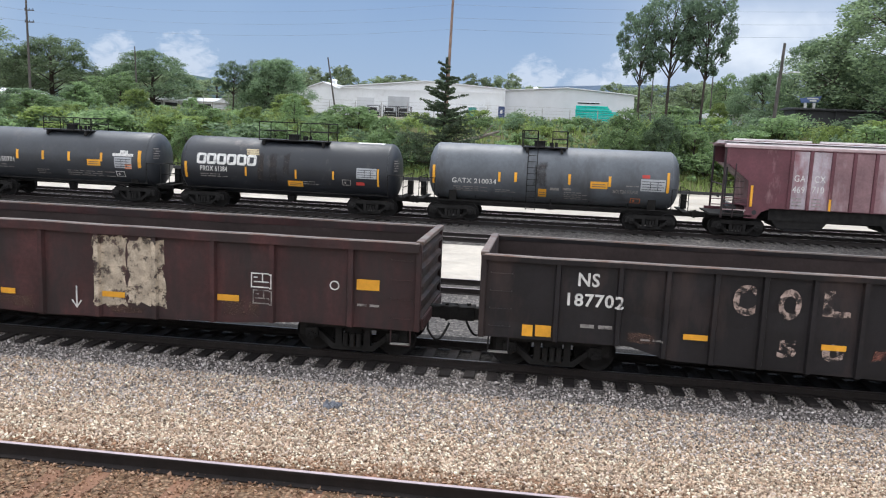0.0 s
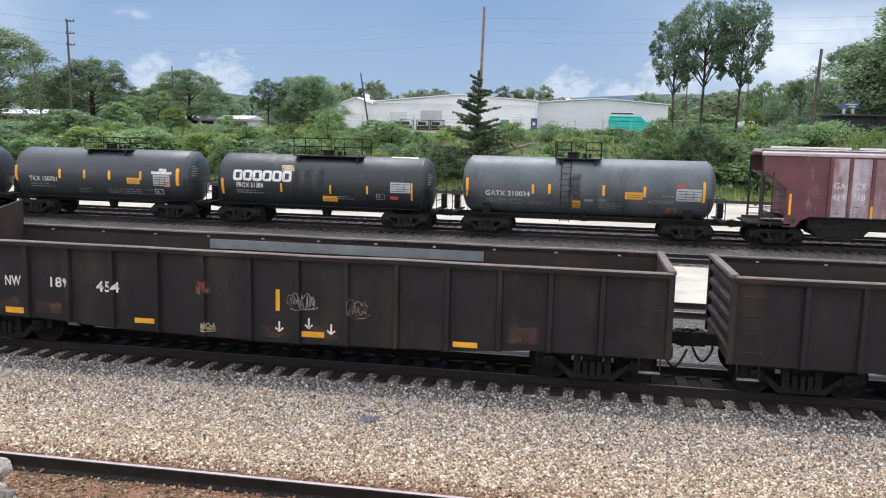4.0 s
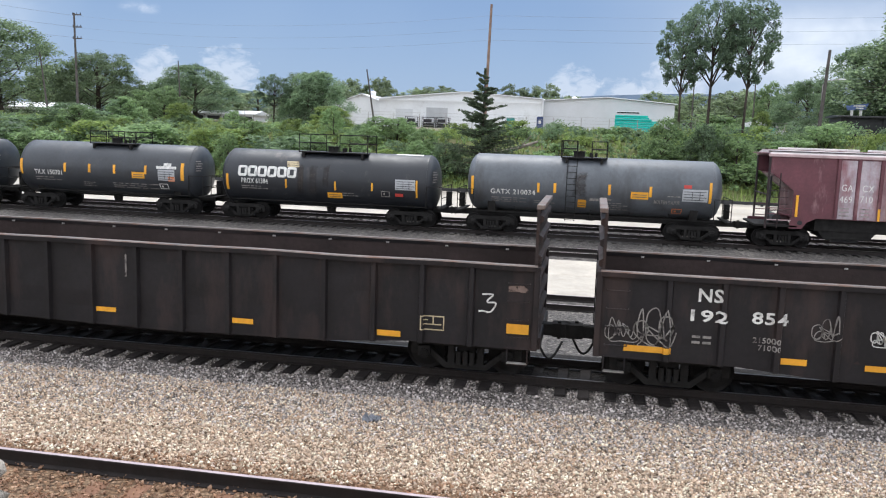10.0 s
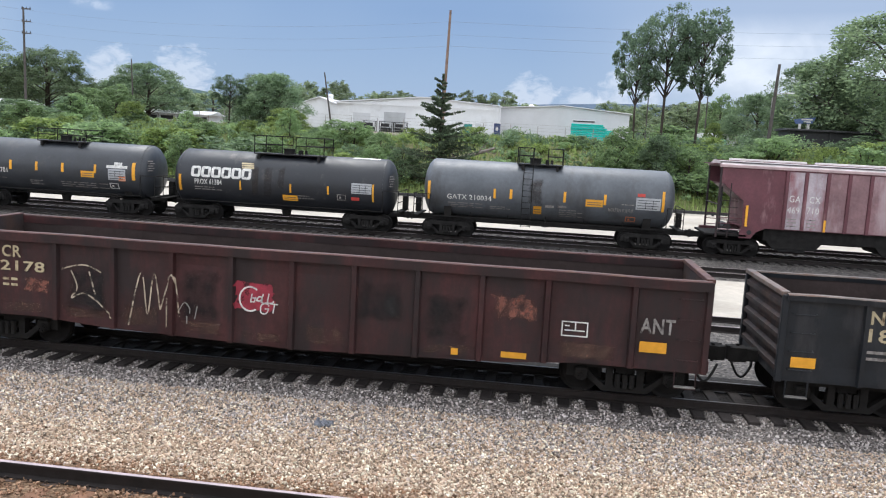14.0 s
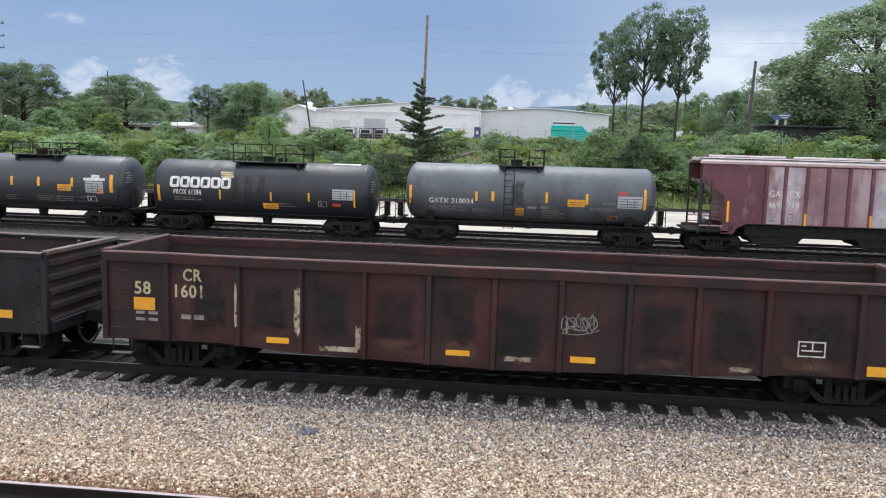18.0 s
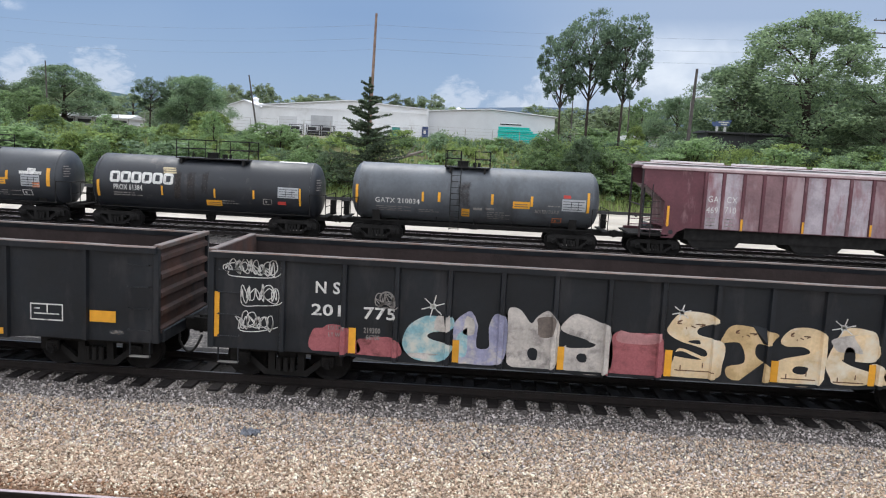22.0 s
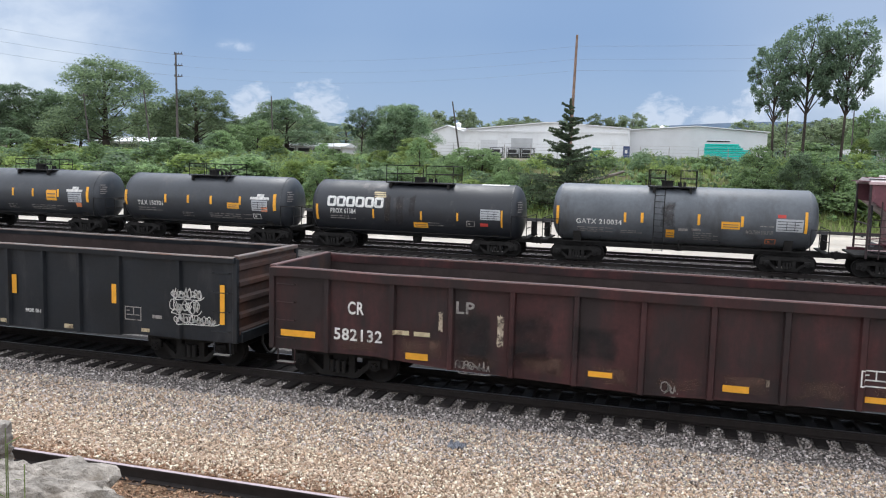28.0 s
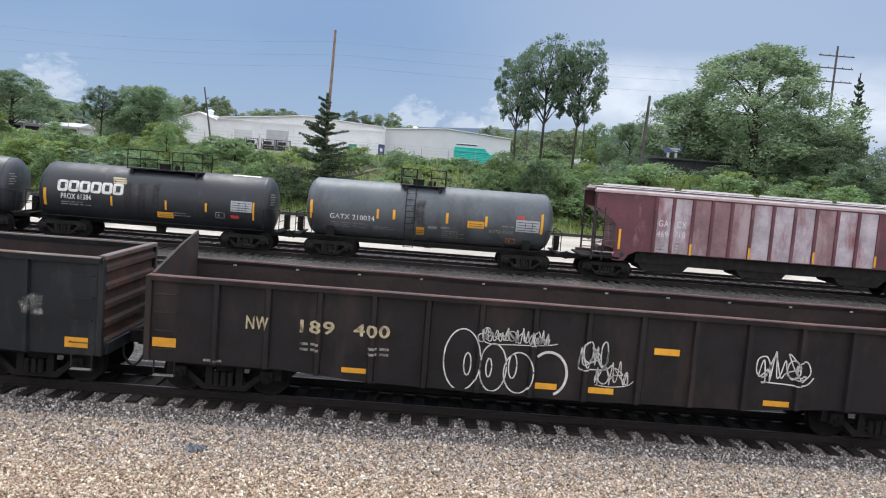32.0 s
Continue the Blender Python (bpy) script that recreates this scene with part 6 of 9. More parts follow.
p("tag", "white", "", (4.44, 0.87, 0.75, 0.85), (5.39, 1.05, 0.68, 0.7), (14.39, 1.64, 0.76, 0.25), (14.36, 1.31, 0.73, 0.33), (14.47, 1.08, 1.06, 0.2))
p("box", "fade", "", (13.13, 1.04, 0.45, 0.32))
p("patch", "cream", "", (4.78, 0.73, 0.25, 0.1), (6.68, 0.71, 0.24, 0.09), (9.53, 0.7, 0.26, 0.09), (11.42, 0.7, 0.25, 0.1), (13.57, 0.79, 0.22, 0.08))
p("text", "white", "PRDK 08-00", (10.31, 1.01, 0.52, 0.09))
p("bars", "fade", "", (13.88, 1.07, 0.25, 0.18))
p = painter(20)
p("text", "white", "CR", (1.77, 1.6, 0.37, 0.28))
p("text", "white", "582132", (1.46, 1.03, 1.1, 0.26))
p("text", "fade", "LP", (4.16, 1.8, 0.39, 0.25))
p("hole", "peel_worn", "01105080907274587826270509", (12.82, 1.28, 0.78, 0.28))
p("hole", "peel_worn", "0525364748658482929598794908", (13.2, 1.5, 0.55, 0.42))
p("patch", "peel_worn", "", (13.02, 1.55, 0.2, 0.2), (13.3, 1.42, 0.12, 0.3))
p("patch", "peel", "", (12.8, 1.52, 0.65, 0.07), (12.85, 1.37, 0.6, 0.07), (3.79, 1.41, 0.09, 0.38), (5.03, 1.19, 0.13, 0.63), (14.05, 0.91, 0.06, 0.13), (10.15, 0.87, 0.06, 0.14))
p("bars", "white", "", (12.96, 2.1, 0.8, 0.12))
p("refl", "yellow", "", (0.2, 1.01, 0.82, 0.14), (3.09, 0.75, 0.49, 0.14), (6.88, 0.76, 0.47, 0.11), (9.39, 0.72, 0.47, 0.13), (11.73, 0.77, 0.49, 0.11), (14.28, 0.96, 0.43, 0.11), (14.78, 0.96, 0.43, 0.13))
p("box", "white", "", (11.71, 1.06, 0.5, 0.31))
p("text", "fade", "6681", (14.31, 0.76, 0.47, 0.1))
p("patch", "soot", "", (4.03, 0.65, 0.93, 1.35), (5.23, 0.7, 1.04, 1.38), (6.52, 1, 1, 0.8), (12.89, 0.84, 0.22, 1.11))
p("bars", "cream", "", (2.81, 1.19, 0.82, 0.21))
p("tag", "fade", "", (4.18, 0.59, 0.72, 0.27), (8.3, 0.55, 0.26, 0.29))
p = painter(21)
p("text", "cream", "NW", (1.78, 1.7, 0.46, 0.26))
p("text", "brownish", "190", (2.67, 1.72, 0.68, 0.23))
p("text", "cream", "437", (3.71, 1.66, 0.72, 0.24))
p("refl", "yellow", "", (0.79, 1.11, 0.46, 0.19), (3.95, 1, 0.44, 0.09), (7.03, 0.98, 0.46, 0.09), (8.14, 0.96, 0.48, 0.1), (11.36, 0.96, 0.19, 0.08), (14.6, 0.98, 0.49, 0.17))
p("box", "fade", "", (13.39, 1.2, 0.48, 0.31))
p("tag", "fade", "", (6.91, 1.46, 0.75, 0.45))
p("tag", "cream", "", (7.98, 1.12, 0.62, 0.28))
p("tag", "rustpatch", "", (8.96, 1.31, 0.31, 0.44))
p("patch", "smear", "", (6.96, 0.67, 0.15, 0.19))
p("bars", "brownish", "", (1.75, 1.37, 0.43, 0.16), (2.7, 1.24, 0.56, 0.25))
p = painter(22)
p("text", "white", "NS", (1.8, 1.73, 0.41, 0.28))
p("text", "white", "2008", (1.75, 1.26, 0.85, 0.28))
p("text", "white", "49", (2.84, 1.25, 0.43, 0.3))
p("tag", "cream", "", (3.58, 1.53, 0.66, 0.43), (3.63, 1.09, 0.42, 0.47))
p("refl", "yellow", "", (0.13, 0.98, 0.44, 0.19), (0.15, 0.82, 0.22, 0.11), (3.67, 0.96, 0.47, 0.11), (9.81, 0.77, 0.24, 0.11), (11.46, 0.91, 0.47, 0.12), (15.36, 0.86, 0.45, 0.2))
p("halo", "pink", "", (4.38, 0.59, 4.79, 1.01))
p("gtext", "sky", "2", (4.95, 0.69, 0.65, 0.76))
p("gtext", "sky", "TRAINZ", (5.69, 0.61, 3.28, 0.86))
p("text", "white", "RIP", (9.42, 0.89, 0.42, 0.33))
p("tag", "white", "", (9.46, 1.31, 0.65, 0.37), (8.9, 0.98, 0.27, 0.21))
p("box", "white", "", (13.28, 1.13, 0.67, 0.34))
p("patch", "smear", "", (11.44, 1.37, 0.46, 0.63), (14.41, 1.37, 0.64, 0.55))
p("bars", "fade", "", (1.77, 0.96, 0.74, 0.18), (10.57, 0.79, 0.24, 0.11), (12.4, 1.12, 0.37, 0.14))
p = painter(23)
p("text", "cream", "NW", (1.88, 1.48, 0.45, 0.26))
p("text", "cream", "189", (2.93, 1.48, 0.67, 0.26))
p("text", "cream", "400", (3.97, 1.49, 0.71, 0.25))
p("bars", "fade", "", (2.95, 1.1, 0.37, 0.22), (4.27, 1.1, 0.42, 0.22), (1.09, 0.74, 0.36, 0.11))
p("refl", "yellow", "", (0.09, 1, 0.46, 0.18), (4.08, 0.76, 0.48, 0.1), (7.46, 0.72, 0.43, 0.12), (8.55, 0.71, 0.5, 0.12), (9.86, 1.57, 0.5, 0.13), (12.1, 0.7, 0.52, 0.11))
p("ring", "white", "", (5.76, 0.58, 0.72, 1.22), (6.47, 0.6, 0.53, 0.95), (6.95, 0.6, 0.58, 0.81), (6.16, 0.89, 0.14, 0.44), (6.6, 0.88, 0.11, 0.37), (7.04, 0.89, 0.16, 0.48))
p("tag", "white", "", (6.42, 1.58, 1.38, 0.3), (8.35, 1.22, 0.63, 0.52), (11.93, 1.23, 1, 0.65), (8.7, 0.91, 0.72, 0.47))
p("ringa", "white", "", (7.47, 0.6, 0.72, 0.86))

# ---- parked cars ----


def under_gear(car, half, material="truck", inset=1.35):
    part("center_sill", one_box(-half, half, -0.2, 0.2, 0.72, 1.0), M[material], car)
    for s in (-1, 1):
        part("coupler", COUPLER, None, car, at=pose(s * half, 0, 0.0, 0, 0, 0 if s > 0 else 180))
        tr = part("truck", TRUCK, None, car, at=pose(s * (half - inset), 0, 0))
        for xx in (-0.86, 0.86):
            part("wheelset", WHEELSET, None, tr, at=pose(xx, 0, 0.42))


def rail_frame(pts, r=0.02):
    bm = bmesh.new()
    for a in pts:
        pipe(bm, a, r, 5)
    return bm


HALF = {}


def side_ladder(car, ladder_at, r, zc, zt):
    """Ladder that follows the shell up to the walkway."""
    yb = -r - 0.06
    for s in (-0.22, 0.22):
        bm = bmesh.new()
        pipe(bm, [(ladder_at + s, -0.85, zt - 0.04)] + [(ladder_at + s, -(r + 0.07) * math.sin(a), zc + (r + 0.07) * math.cos(a)) for a in [0.72 + 0.14 * q for q in range(8)]] + [(ladder_at + s, yb, 0.75)], 0.02, 5)
        part("ladder_rail", bm, M["truck"], car)
    for q in range(10):
        z = 0.8 + 0.28 * q
        if z < zc:
            yy = yb
        elif z < zt - 0.1:
            yy = -math.sqrt(max((r + 0.07) ** 2 - (z - zc) ** 2, 0.3))
        else:
            continue
        bm = bmesh.new()
        tube(bm, (ladder_at - 0.22, yy, z), (ladder_at + 0.22, yy, z), 0.014, 0.014, 5)
        part("rung", bm, M["truck"], car)


def tank_car(x, length, r, zc, paint, label, ladder_at=None, deck=(-1.0, 1.0), deck_h=0.55):
    """A tank car: jacketed shell with dished heads, platform, ladder, saddles and underframe."""
    car = thing("tank_car", label, "tank car", pose(x, TANK_Y, TANK_Z), "parked tank cars")
    hl = length / 2
    zc = zc - TANK_Z
    prof = [(-hl, 0.0), (-hl + 0.03, 0.35 * r), (-hl + 0.1, 0.62 * r), (-hl + 0.22, 0.83 * r), (-hl + 0.36, 0.945 * r), (-hl + 0.5, r)]
    body = prof + [(-hl + 0.5 + (length - 1.0) * i / 8, r) for i in range(1, 8)] + [(-a, b) for a, b in prof[::-1]]
    part("tank", lathe_x(bmesh.new(), body, 56, 0, zc), M[paint], car, smooth=True)
    for xx in [-hl + 0.5, hl - 0.5]:
        bm = bmesh.new()
        lathe_x(bm, [(xx - 0.03, r - 0.01), (xx - 0.03, r + 0.008), (xx + 0.03, r + 0.008), (xx + 0.03, r - 0.01)], 56, 0, zc)
        part("band", bm, M[paint], car, smooth=False)
    half = hl + 0.4
    under_gear(car, half, inset=1.72)
    for s in (-1, 1):
        xx = s * (hl - 1.3)
        bm = bmesh.new()
        prism(bm, [(-1.05, zc - r * 0.62), (-0.9, 0.98), (0.9, 0.98), (1.05, zc - r * 0.62), (0.6, zc - r * 0.85), (-0.6, zc - r * 0.85)], "x", xx - 0.18, xx + 0.18)
        part("saddle", bm, M["truck"], car)
        part("end_platform", one_box(*sorted((s * (hl + 0.1), s * half)), -1.4, 1.4, 0.98, 1.04), M["truck"], car)
        xe = s * (half - 0.08)
        part("end_railing", rail_frame([[(xe, -1.35, 1.04), (xe, -1.35, 2.05), (xe, 1.35, 2.05), (xe, 1.35, 1.04)], [(xe, -1.35, 1.5), (xe, 1.35, 1.5)],
                                        [(xe, -1.35, 2.05), (s * (hl - 0.45), -1.38, 2.05), (s * (hl - 0.45), -1.38, 1.04)]], 0.022), M["truck"], car)
        part("brake_gear", one_box(*sorted((s * (hl + 0.25), s * (hl + 0.5))), 0.3, 0.7, 1.04, 1.75, bevel=0.02), M["truck"], car)
    # platform with hand rails and valves on the top
    zt = zc + r
    d0, d1 = deck
    dm = (d0 + d1) / 2
    part("walkway", one_box(d0, d1, -0.85, 0.85, zt - 0.06, zt - 0.01), M["truck"], car)
    bars = [[(e, -0.85, zt - 0.06), (e, -0.85, zt + deck_h), (e, 0.85, zt + deck_h), (e, 0.85, zt - 0.06)] for e in (d0, d1)]
    bars += [[(e, sy * 0.85, zt + deck_h), (dm + q, sy * 0.85, zt + deck_h), (dm + q, sy * 0.85, zt)] for sy in (-1, 1) for e, q in ((d0, -0.35), (d1, 0.35))]
    bars += [[(e, sy * 0.85, zt + deck_h * 0.5), (dm + q, sy * 0.85, zt + deck_h * 0.5)] for sy in (-1, 1) for e, q in ((d0, -0.35), (d1, 0.35))]
    for k in (0, 1):
        part("walkway_railing", rail_frame([bars[k]] + [q for q in bars[2:] if q[0][0] == (d0, d1)[k]], 0.026), M["truck"], car)
    for e in (d0 + 0.25, d1 - 0.25):
        part("walkway_bracket", one_box(e - 0.05, e + 0.05, -0.95, 0.95, zt - 0.30, zt - 0.062), M["truck"], car)
    bm = bmesh.new()
    tube(bm, (dm - 0.25, 0, zt - 0.1), (dm - 0.25, 0, zt + 0.22), 0.27, 0.27, 14)
    tube(bm, (dm - 0.25, 0, zt + 0.22), (dm - 0.25, 0, zt + 0.27), 0.31, 0.31, 14)
    part("manway", bm, M["truck"], car, smooth=False)
    for a, b in ((0.35, -0.2), (0.55, 0.25), (0.3, 0.35)):
        part("valve", tube(bmesh.new(), (dm + a, b, zt - 0.05), (dm + a, b, zt + 0.2), 0.07, 0.07, 8), M["truck"], car)
    # ladder over the near side
    if ladder_at is not None:
        side_ladder(car, ladder_at, r, zc, zt)
    # side hand rail and bottom outlet
    bm = bmesh.new()
    pipe(bm, [(-hl + 0.4, -1.32, 1.02), (hl - 0.4, -1.32, 1.02)], 0.02, 5)
    for i in range(7):
        xx = -hl + 0.6 + (length - 1.2) * i / 6
        pipe(bm, [(xx, -1.32, 1.02), (xx, -0.9, zc - r * 0.82)], 0.015, 5)
    part("side_rail", bm, M["truck"], car)
    part("bottom_outlet", tube(bmesh.new(), (0, 0, zc - r - 0.32), (0, 0, zc - r + 0.1), 0.2, 0.28, 12), M["truck"], car)
    HALF[car.name] = hl
    return car, zc, r


def entry_half(entry):
    return HALF[entry[0].name]


def on_tank(entry, name, me, x, ang_z, sx, sz, material, lift=0.012):
    """Wraps flat paint on the shell: x along, ang_z height from the axis."""
    car, zc, r = entry
    me = me.copy()
    me.materials.clear()
    me.materials.append(M[material])
    bm = bmesh.new()
    bm.from_mesh(me)
    for v in bm.verts:
        v.co = (x + v.co.x * sx, 0, ang_z + v.co.z * sz)
    lo, hi = min(v.co.z for v in bm.verts), max(v.co.z for v in bm.verts)
    n = int((hi - lo) / 0.12)
    for i in range(1, n + 1):
        bmesh.ops.bisect_plane(bm, geom=bm.verts[:] + bm.edges[:] + bm.faces[:], plane_co=(0, 0, lo + (hi - lo) * i / (n + 1)), plane_no=(0, 0, 1))
    for v in bm.verts:
        a = max(-1.5, min(1.5, v.co.z / r))
        over = max(0.0, abs(v.co.x) - entry_half(entry) + 0.5)
        rr = r - 0.9 * over * over + lift
        v.co = (v.co.x, -rr * math.cos(a), zc + rr * math.sin(a))
    bm.to_mesh(me)
    bm.free()
    ob = new(name, me)
    ob.parent = car
    return ob


bm = bmesh.new()
q = [bm.verts.new(v) for v in ((0, 0, 0), (1, 0, 0), (1, 0, 1), (0, 0, 1))]
bm.faces.new(q)
FLAT = finish(bm, "flat", M["white"])
bm = bmesh.new()
loops = []
for hw, hh, corner in ((0.5, 0.5, 0.22), (0.22, 0.27, 0.06)):
    ring = []
    for q in range(4):
        sx, sz = ((1, 1), (-1, 1), (-1, -1), (1, -1))[q]
        for e in range(4):
            ang = math.pi / 2 * (q + e / 3)
            ring.append(bm.verts.new((0.5 + sx * (hw - corner) + corner * math.cos(ang), 0, 0.5 + sz * (hh - corner) + corner * math.sin(ang))))
    loops.append(ring)
for q in range(16):
    e = (q + 1) % 16
    bm.faces.new((loops[0][q], loops[0][e], loops[1][e], loops[1][q]))
RING = finish(bm, "ring", M["white"])


MARK_NAME = {"reflector": "reflector", "text": "lettering", "plate": "warning_plate", "bar": "stencil_bar", "panel": "data_panel", "stencil": "stencil_bar", "obox": "stencil_box", "bars": "data_stencil", "flag": "emblem_flag", "stain": "rust_stain", "emblem": "emblem_block"}


def tank_mark(entry, op, material, body, *boxes):
    """Paint on a tank's near side: each box is place along the car, height round the shell, width, height."""
    name = MARK_NAME[op]
    for x, z, w, h in boxes:
        if op == "text":
            me = letters(body, 1.0, 0.02)
            lo, hi = min(v.co.x for v in me.vertices), max(v.co.x for v in me.vertices)
            k = w / (hi - lo)
            on_tank(entry, name, me, x - lo * k, z, k, h, material)
        elif op == "panel":
            on_tank(entry, name, FLAT, x, z, w, h, material)
            for i in range(4):
                on_tank(entry, "data_stencil", FLAT, x + 0.05 * w, z + h * (0.12 + 0.22 * i), w * (0.9 if i % 2 else 0.8), h * 0.05, "tank_black", 0.017)
            for i in (0.38, 0.68):
                on_tank(entry, "data_stencil", FLAT, x + i * w, z + h * 0.1, 0.025, h * 0.7, "tank_black", 0.017)
        elif op == "bars":
            n = max(1, round(h / 0.13))
            for i in range(n):
                a = 0.0
                for q in (0.22, 0.30, 0.12, 0.2)[i % 2:]:
                    on_tank(entry, name, FLAT, x + a * w, z + h * (i + 0.25) / n, q * w, 0.045, material)
                    a += q + 0.05
        elif op == "obox":
            for a, b, c, e in ((0, 1, 0, 0.12), (0, 1, 0.88, 1), (0, 0.08, 0.12, 0.88), (0.92, 1, 0.12, 0.88), (0.25, 0.45, 0.3, 0.65)):
                on_tank(entry, name, FLAT, x + a * w, z + c * h, (b - a) * w, (e - c) * h, material)
        elif op == "plate":
            on_tank(entry, name, FLAT, x, z, w, h, material)
            for i in range(2):
                on_tank(entry, "data_stencil", FLAT, x + 0.1 * w, z + h * (0.25 + 0.32 * i), w * 0.8, h * 0.1, "tank_grey", 0.017)
        elif op == "emblem":
            for i in range(6):
                on_tank(entry, name, RING, x + w * i / 6, z, w / 6 * 0.94, h, material)
        elif op == "flag":
            for i in range(3):
                on_tank(entry, name, FLAT, x + 0.1 * w - 0.05 * w * i, z + h * i / 3, w * 0.9, h * 0.26, material)
        else:
            on_tank(entry, name, FLAT, x, z, w, h, material)


M["grey_panel"] = mat("grey_stencil_panel", (0.36, 0.37, 0.38), 0.6, 0, 0.1, 4)
M["red"] = mat("red_stencil_paint", (0.45, 0.05, 0.04), 0.6, 0, 0.1, 4)
M["orange"] = mat("orange_placard", (0.6, 0.2, 0.08), 0.6, 0, 0.1, 4)
gatx = tank_car(0.60, 12.08, 1.37, 2.66, "tank_grey", "charcoal grey tank car with white lettering on the yard track", -0.95, (-1.5, 0.65), 0.75)
procor = tank_car(-12.555, 11.38, 1.42, 2.40, "tank_black", "black tank car with a white block emblem on the yard track", None, (-1.47, 2.1), 0.85)
tilx = tank_car(-24.62, 10.57, 1.40, 2.45, "tank_mid", "satin black tank car with grey data panel on the yard track", None, (-1.05, 1.55), 0.6)
utlx = tank_car(-36.45, 10.57, 1.40, 2.45, "tank_mid", "satin black tank car behind others in the parked row", None, (-1.05, 1.55), 0.6)
tank_mark(gatx, "reflector", "yellow", "", (-5.72, -0.59, 0.13, 0.90), (-2.54, -0.36, 0.11, 0.46), (-1.77, -0.34, 0.13, 0.46), (0.77, -0.34, 0.12, 0.50), (2.65, -0.35, 0.12, 0.49), (5.32, -0.53, 0.12, 0.97))
tank_mark(gatx, "text", "white", "GATX 210034", (-4.76, -0.50, 2.13, 0.24))
tank_mark(gatx, "plate", "yellow", "", (1.82, -0.47, 0.80, 0.34), (-0.61, -1.11, 0.38, 0.48))
tank_mark(gatx, "bar", "fade", "", (-0.06, -0.67, 0.42, 0.13), (0.53, -0.64, 0.41, 0.12))
tank_mark(gatx, "panel", "grey_panel", "", (4.14, -0.48, 1.13, 0.57))
tank_mark(gatx, "stencil", "red", "", (4.19, 0.13, 0.35, 0.15))
tank_mark(gatx, "text", "fade", "MOLTEN SULFUR", (2.89, -0.66, 1.17, 0.18))
tank_mark(gatx, "obox", "orange", "", (3.73, -1.25, 0.46, 0.34))
tank_mark(gatx, "bars", "fade", "", (-4.72, -0.98, 1.69, 0.34), (-2.68, -0.96, 0.99, 0.22), (0.61, -1.21, 1.11, 0.53), (3.48, -0.33, 0.58, 0.13))
tank_mark(procor, "flag", "cream", "", (-2.00, 0.62, 0.70, 0.36))
tank_mark(procor, "text", "white", "PROX 61384", (-4.33, -0.27, 1.41, 0.25))
tank_mark(procor, "reflector", "yellow", "", (-5.16, -0.66, 0.13, 0.82), (-2.00, -0.46, 0.09, 0.46), (0.57, -0.46, 0.09, 0.45), (2.47, -0.41, 0.09, 0.41), (4.72, -0.67, 0.09, 0.87))
tank_mark(procor, "plate", "yellow", "", (0.19, -0.90, 0.76, 0.32))
tank_mark(procor, "bars", "fade", "", (0.96, -0.77, 0.83, 0.26), (-4.34, -0.59, 1.42, 0.23))
tank_mark(procor, "obox", "fade", "", (2.97, -0.69, 0.43, 0.31))
tank_mark(procor, "panel", "grey_panel", "", (3.69, -0.29, 1.00, 0.51))
tank_mark(procor, "stencil", "red", "", (3.68, -0.65, 0.40, 0.17))
tank_mark(procor, "bar", "white", "", (3.46, 1.86, 1.39, 0.40))
tank_mark(procor, "emblem", "white", "", (-4.52, 0.07, 3.14, 0.55))
tank_mark(tilx, "text", "white", "TILX 150701", (-4.02, -0.35, 1.61, 0.24))
tank_mark(tilx, "reflector", "yellow", "", (-4.87, -0.39, 0.16, 0.83), (-2.29, -0.18, 0.14, 0.47), (-0.86, -0.16, 0.14, 0.44), (0.57, -0.17, 0.14, 0.46), (2.35, -0.13, 0.13, 0.44), (4.39, -0.38, 0.18, 0.89))
tank_mark(tilx, "plate", "yellow", "", (1.64, -0.36, 0.71, 0.32))
tank_mark(tilx, "panel", "grey_panel", "", (3.12, -0.42, 0.93, 0.56))
tank_mark(tilx, "bar", "white", "", (3.03, 0.18, 1.12, 0.14), (3.43, 0.32, 0.42, 0.16))
tank_mark(tilx, "stencil", "orange", "", (3.68, -0.46, 0.36, 0.26))
tank_mark(tilx, "bars", "fade", "", (-4.01, -0.71, 1.52, 0.27), (-1.24, -0.99, 0.69, 0.34), (0.47, -1.00, 2.61, 0.39))
tank_mark(tilx, "obox", "white", "", (3.13, -0.93, 0.48, 0.33))
for x, z, w, h in ((-5.02, -0.4, 0.15, 0.82), (-2.3, -0.18, 0.13, 0.46), (-0.86, -0.17, 0.13, 0.45), (0.57, -0.17, 0.13, 0.46), (2.35, -0.14, 0.13, 0.44), (4.35, -0.38, 0.17, 0.88)):
    tank_mark(utlx, "reflector", "yellow", "", (x, z, w, h))
tank_mark(utlx, "plate", "yellow", "", (1.6, -0.36, 0.7, 0.6))
tank_mark(utlx, "panel", "grey_panel", "", (3.1, -0.42, 0.93, 0.56))
tank_mark(utlx, "bar", "white", "", (3.0, 0.18, 1.1, 0.14), (3.4, 0.32, 0.42, 0.16))
tank_mark(utlx, "bars", "fade", "", (-1.3, -0.99, 0.69, 0.34), (0.4, -1.0, 2.3, 0.39))
tank_mark(utlx, "stencil", "orange", "", (3.6, -0.7, 0.36, 0.26))


def head_marks(entry, half):
    """Small stencilled lines on the end that faces up the yard."""
    car, zc, r = entry
    for i, (z, w) in enumerate(((0.62, 0.3), (0.5, 0.42), (0.38, 0.34), (0.26, 0.4), (0.14, 0.3))):
        d = 0.79 * r
        x = half - 0.185
        part("data_stencil", one_box(x, x + 0.01, -d, -d + w, zc + z - 0.025, zc + z + 0.025), M["fade"], car, at=Matrix.Translation((x, -d, 0)) @ Matrix.Rotation(radians(-24), 4, "Z") @ Matrix.Translation((-x, d, 0)))


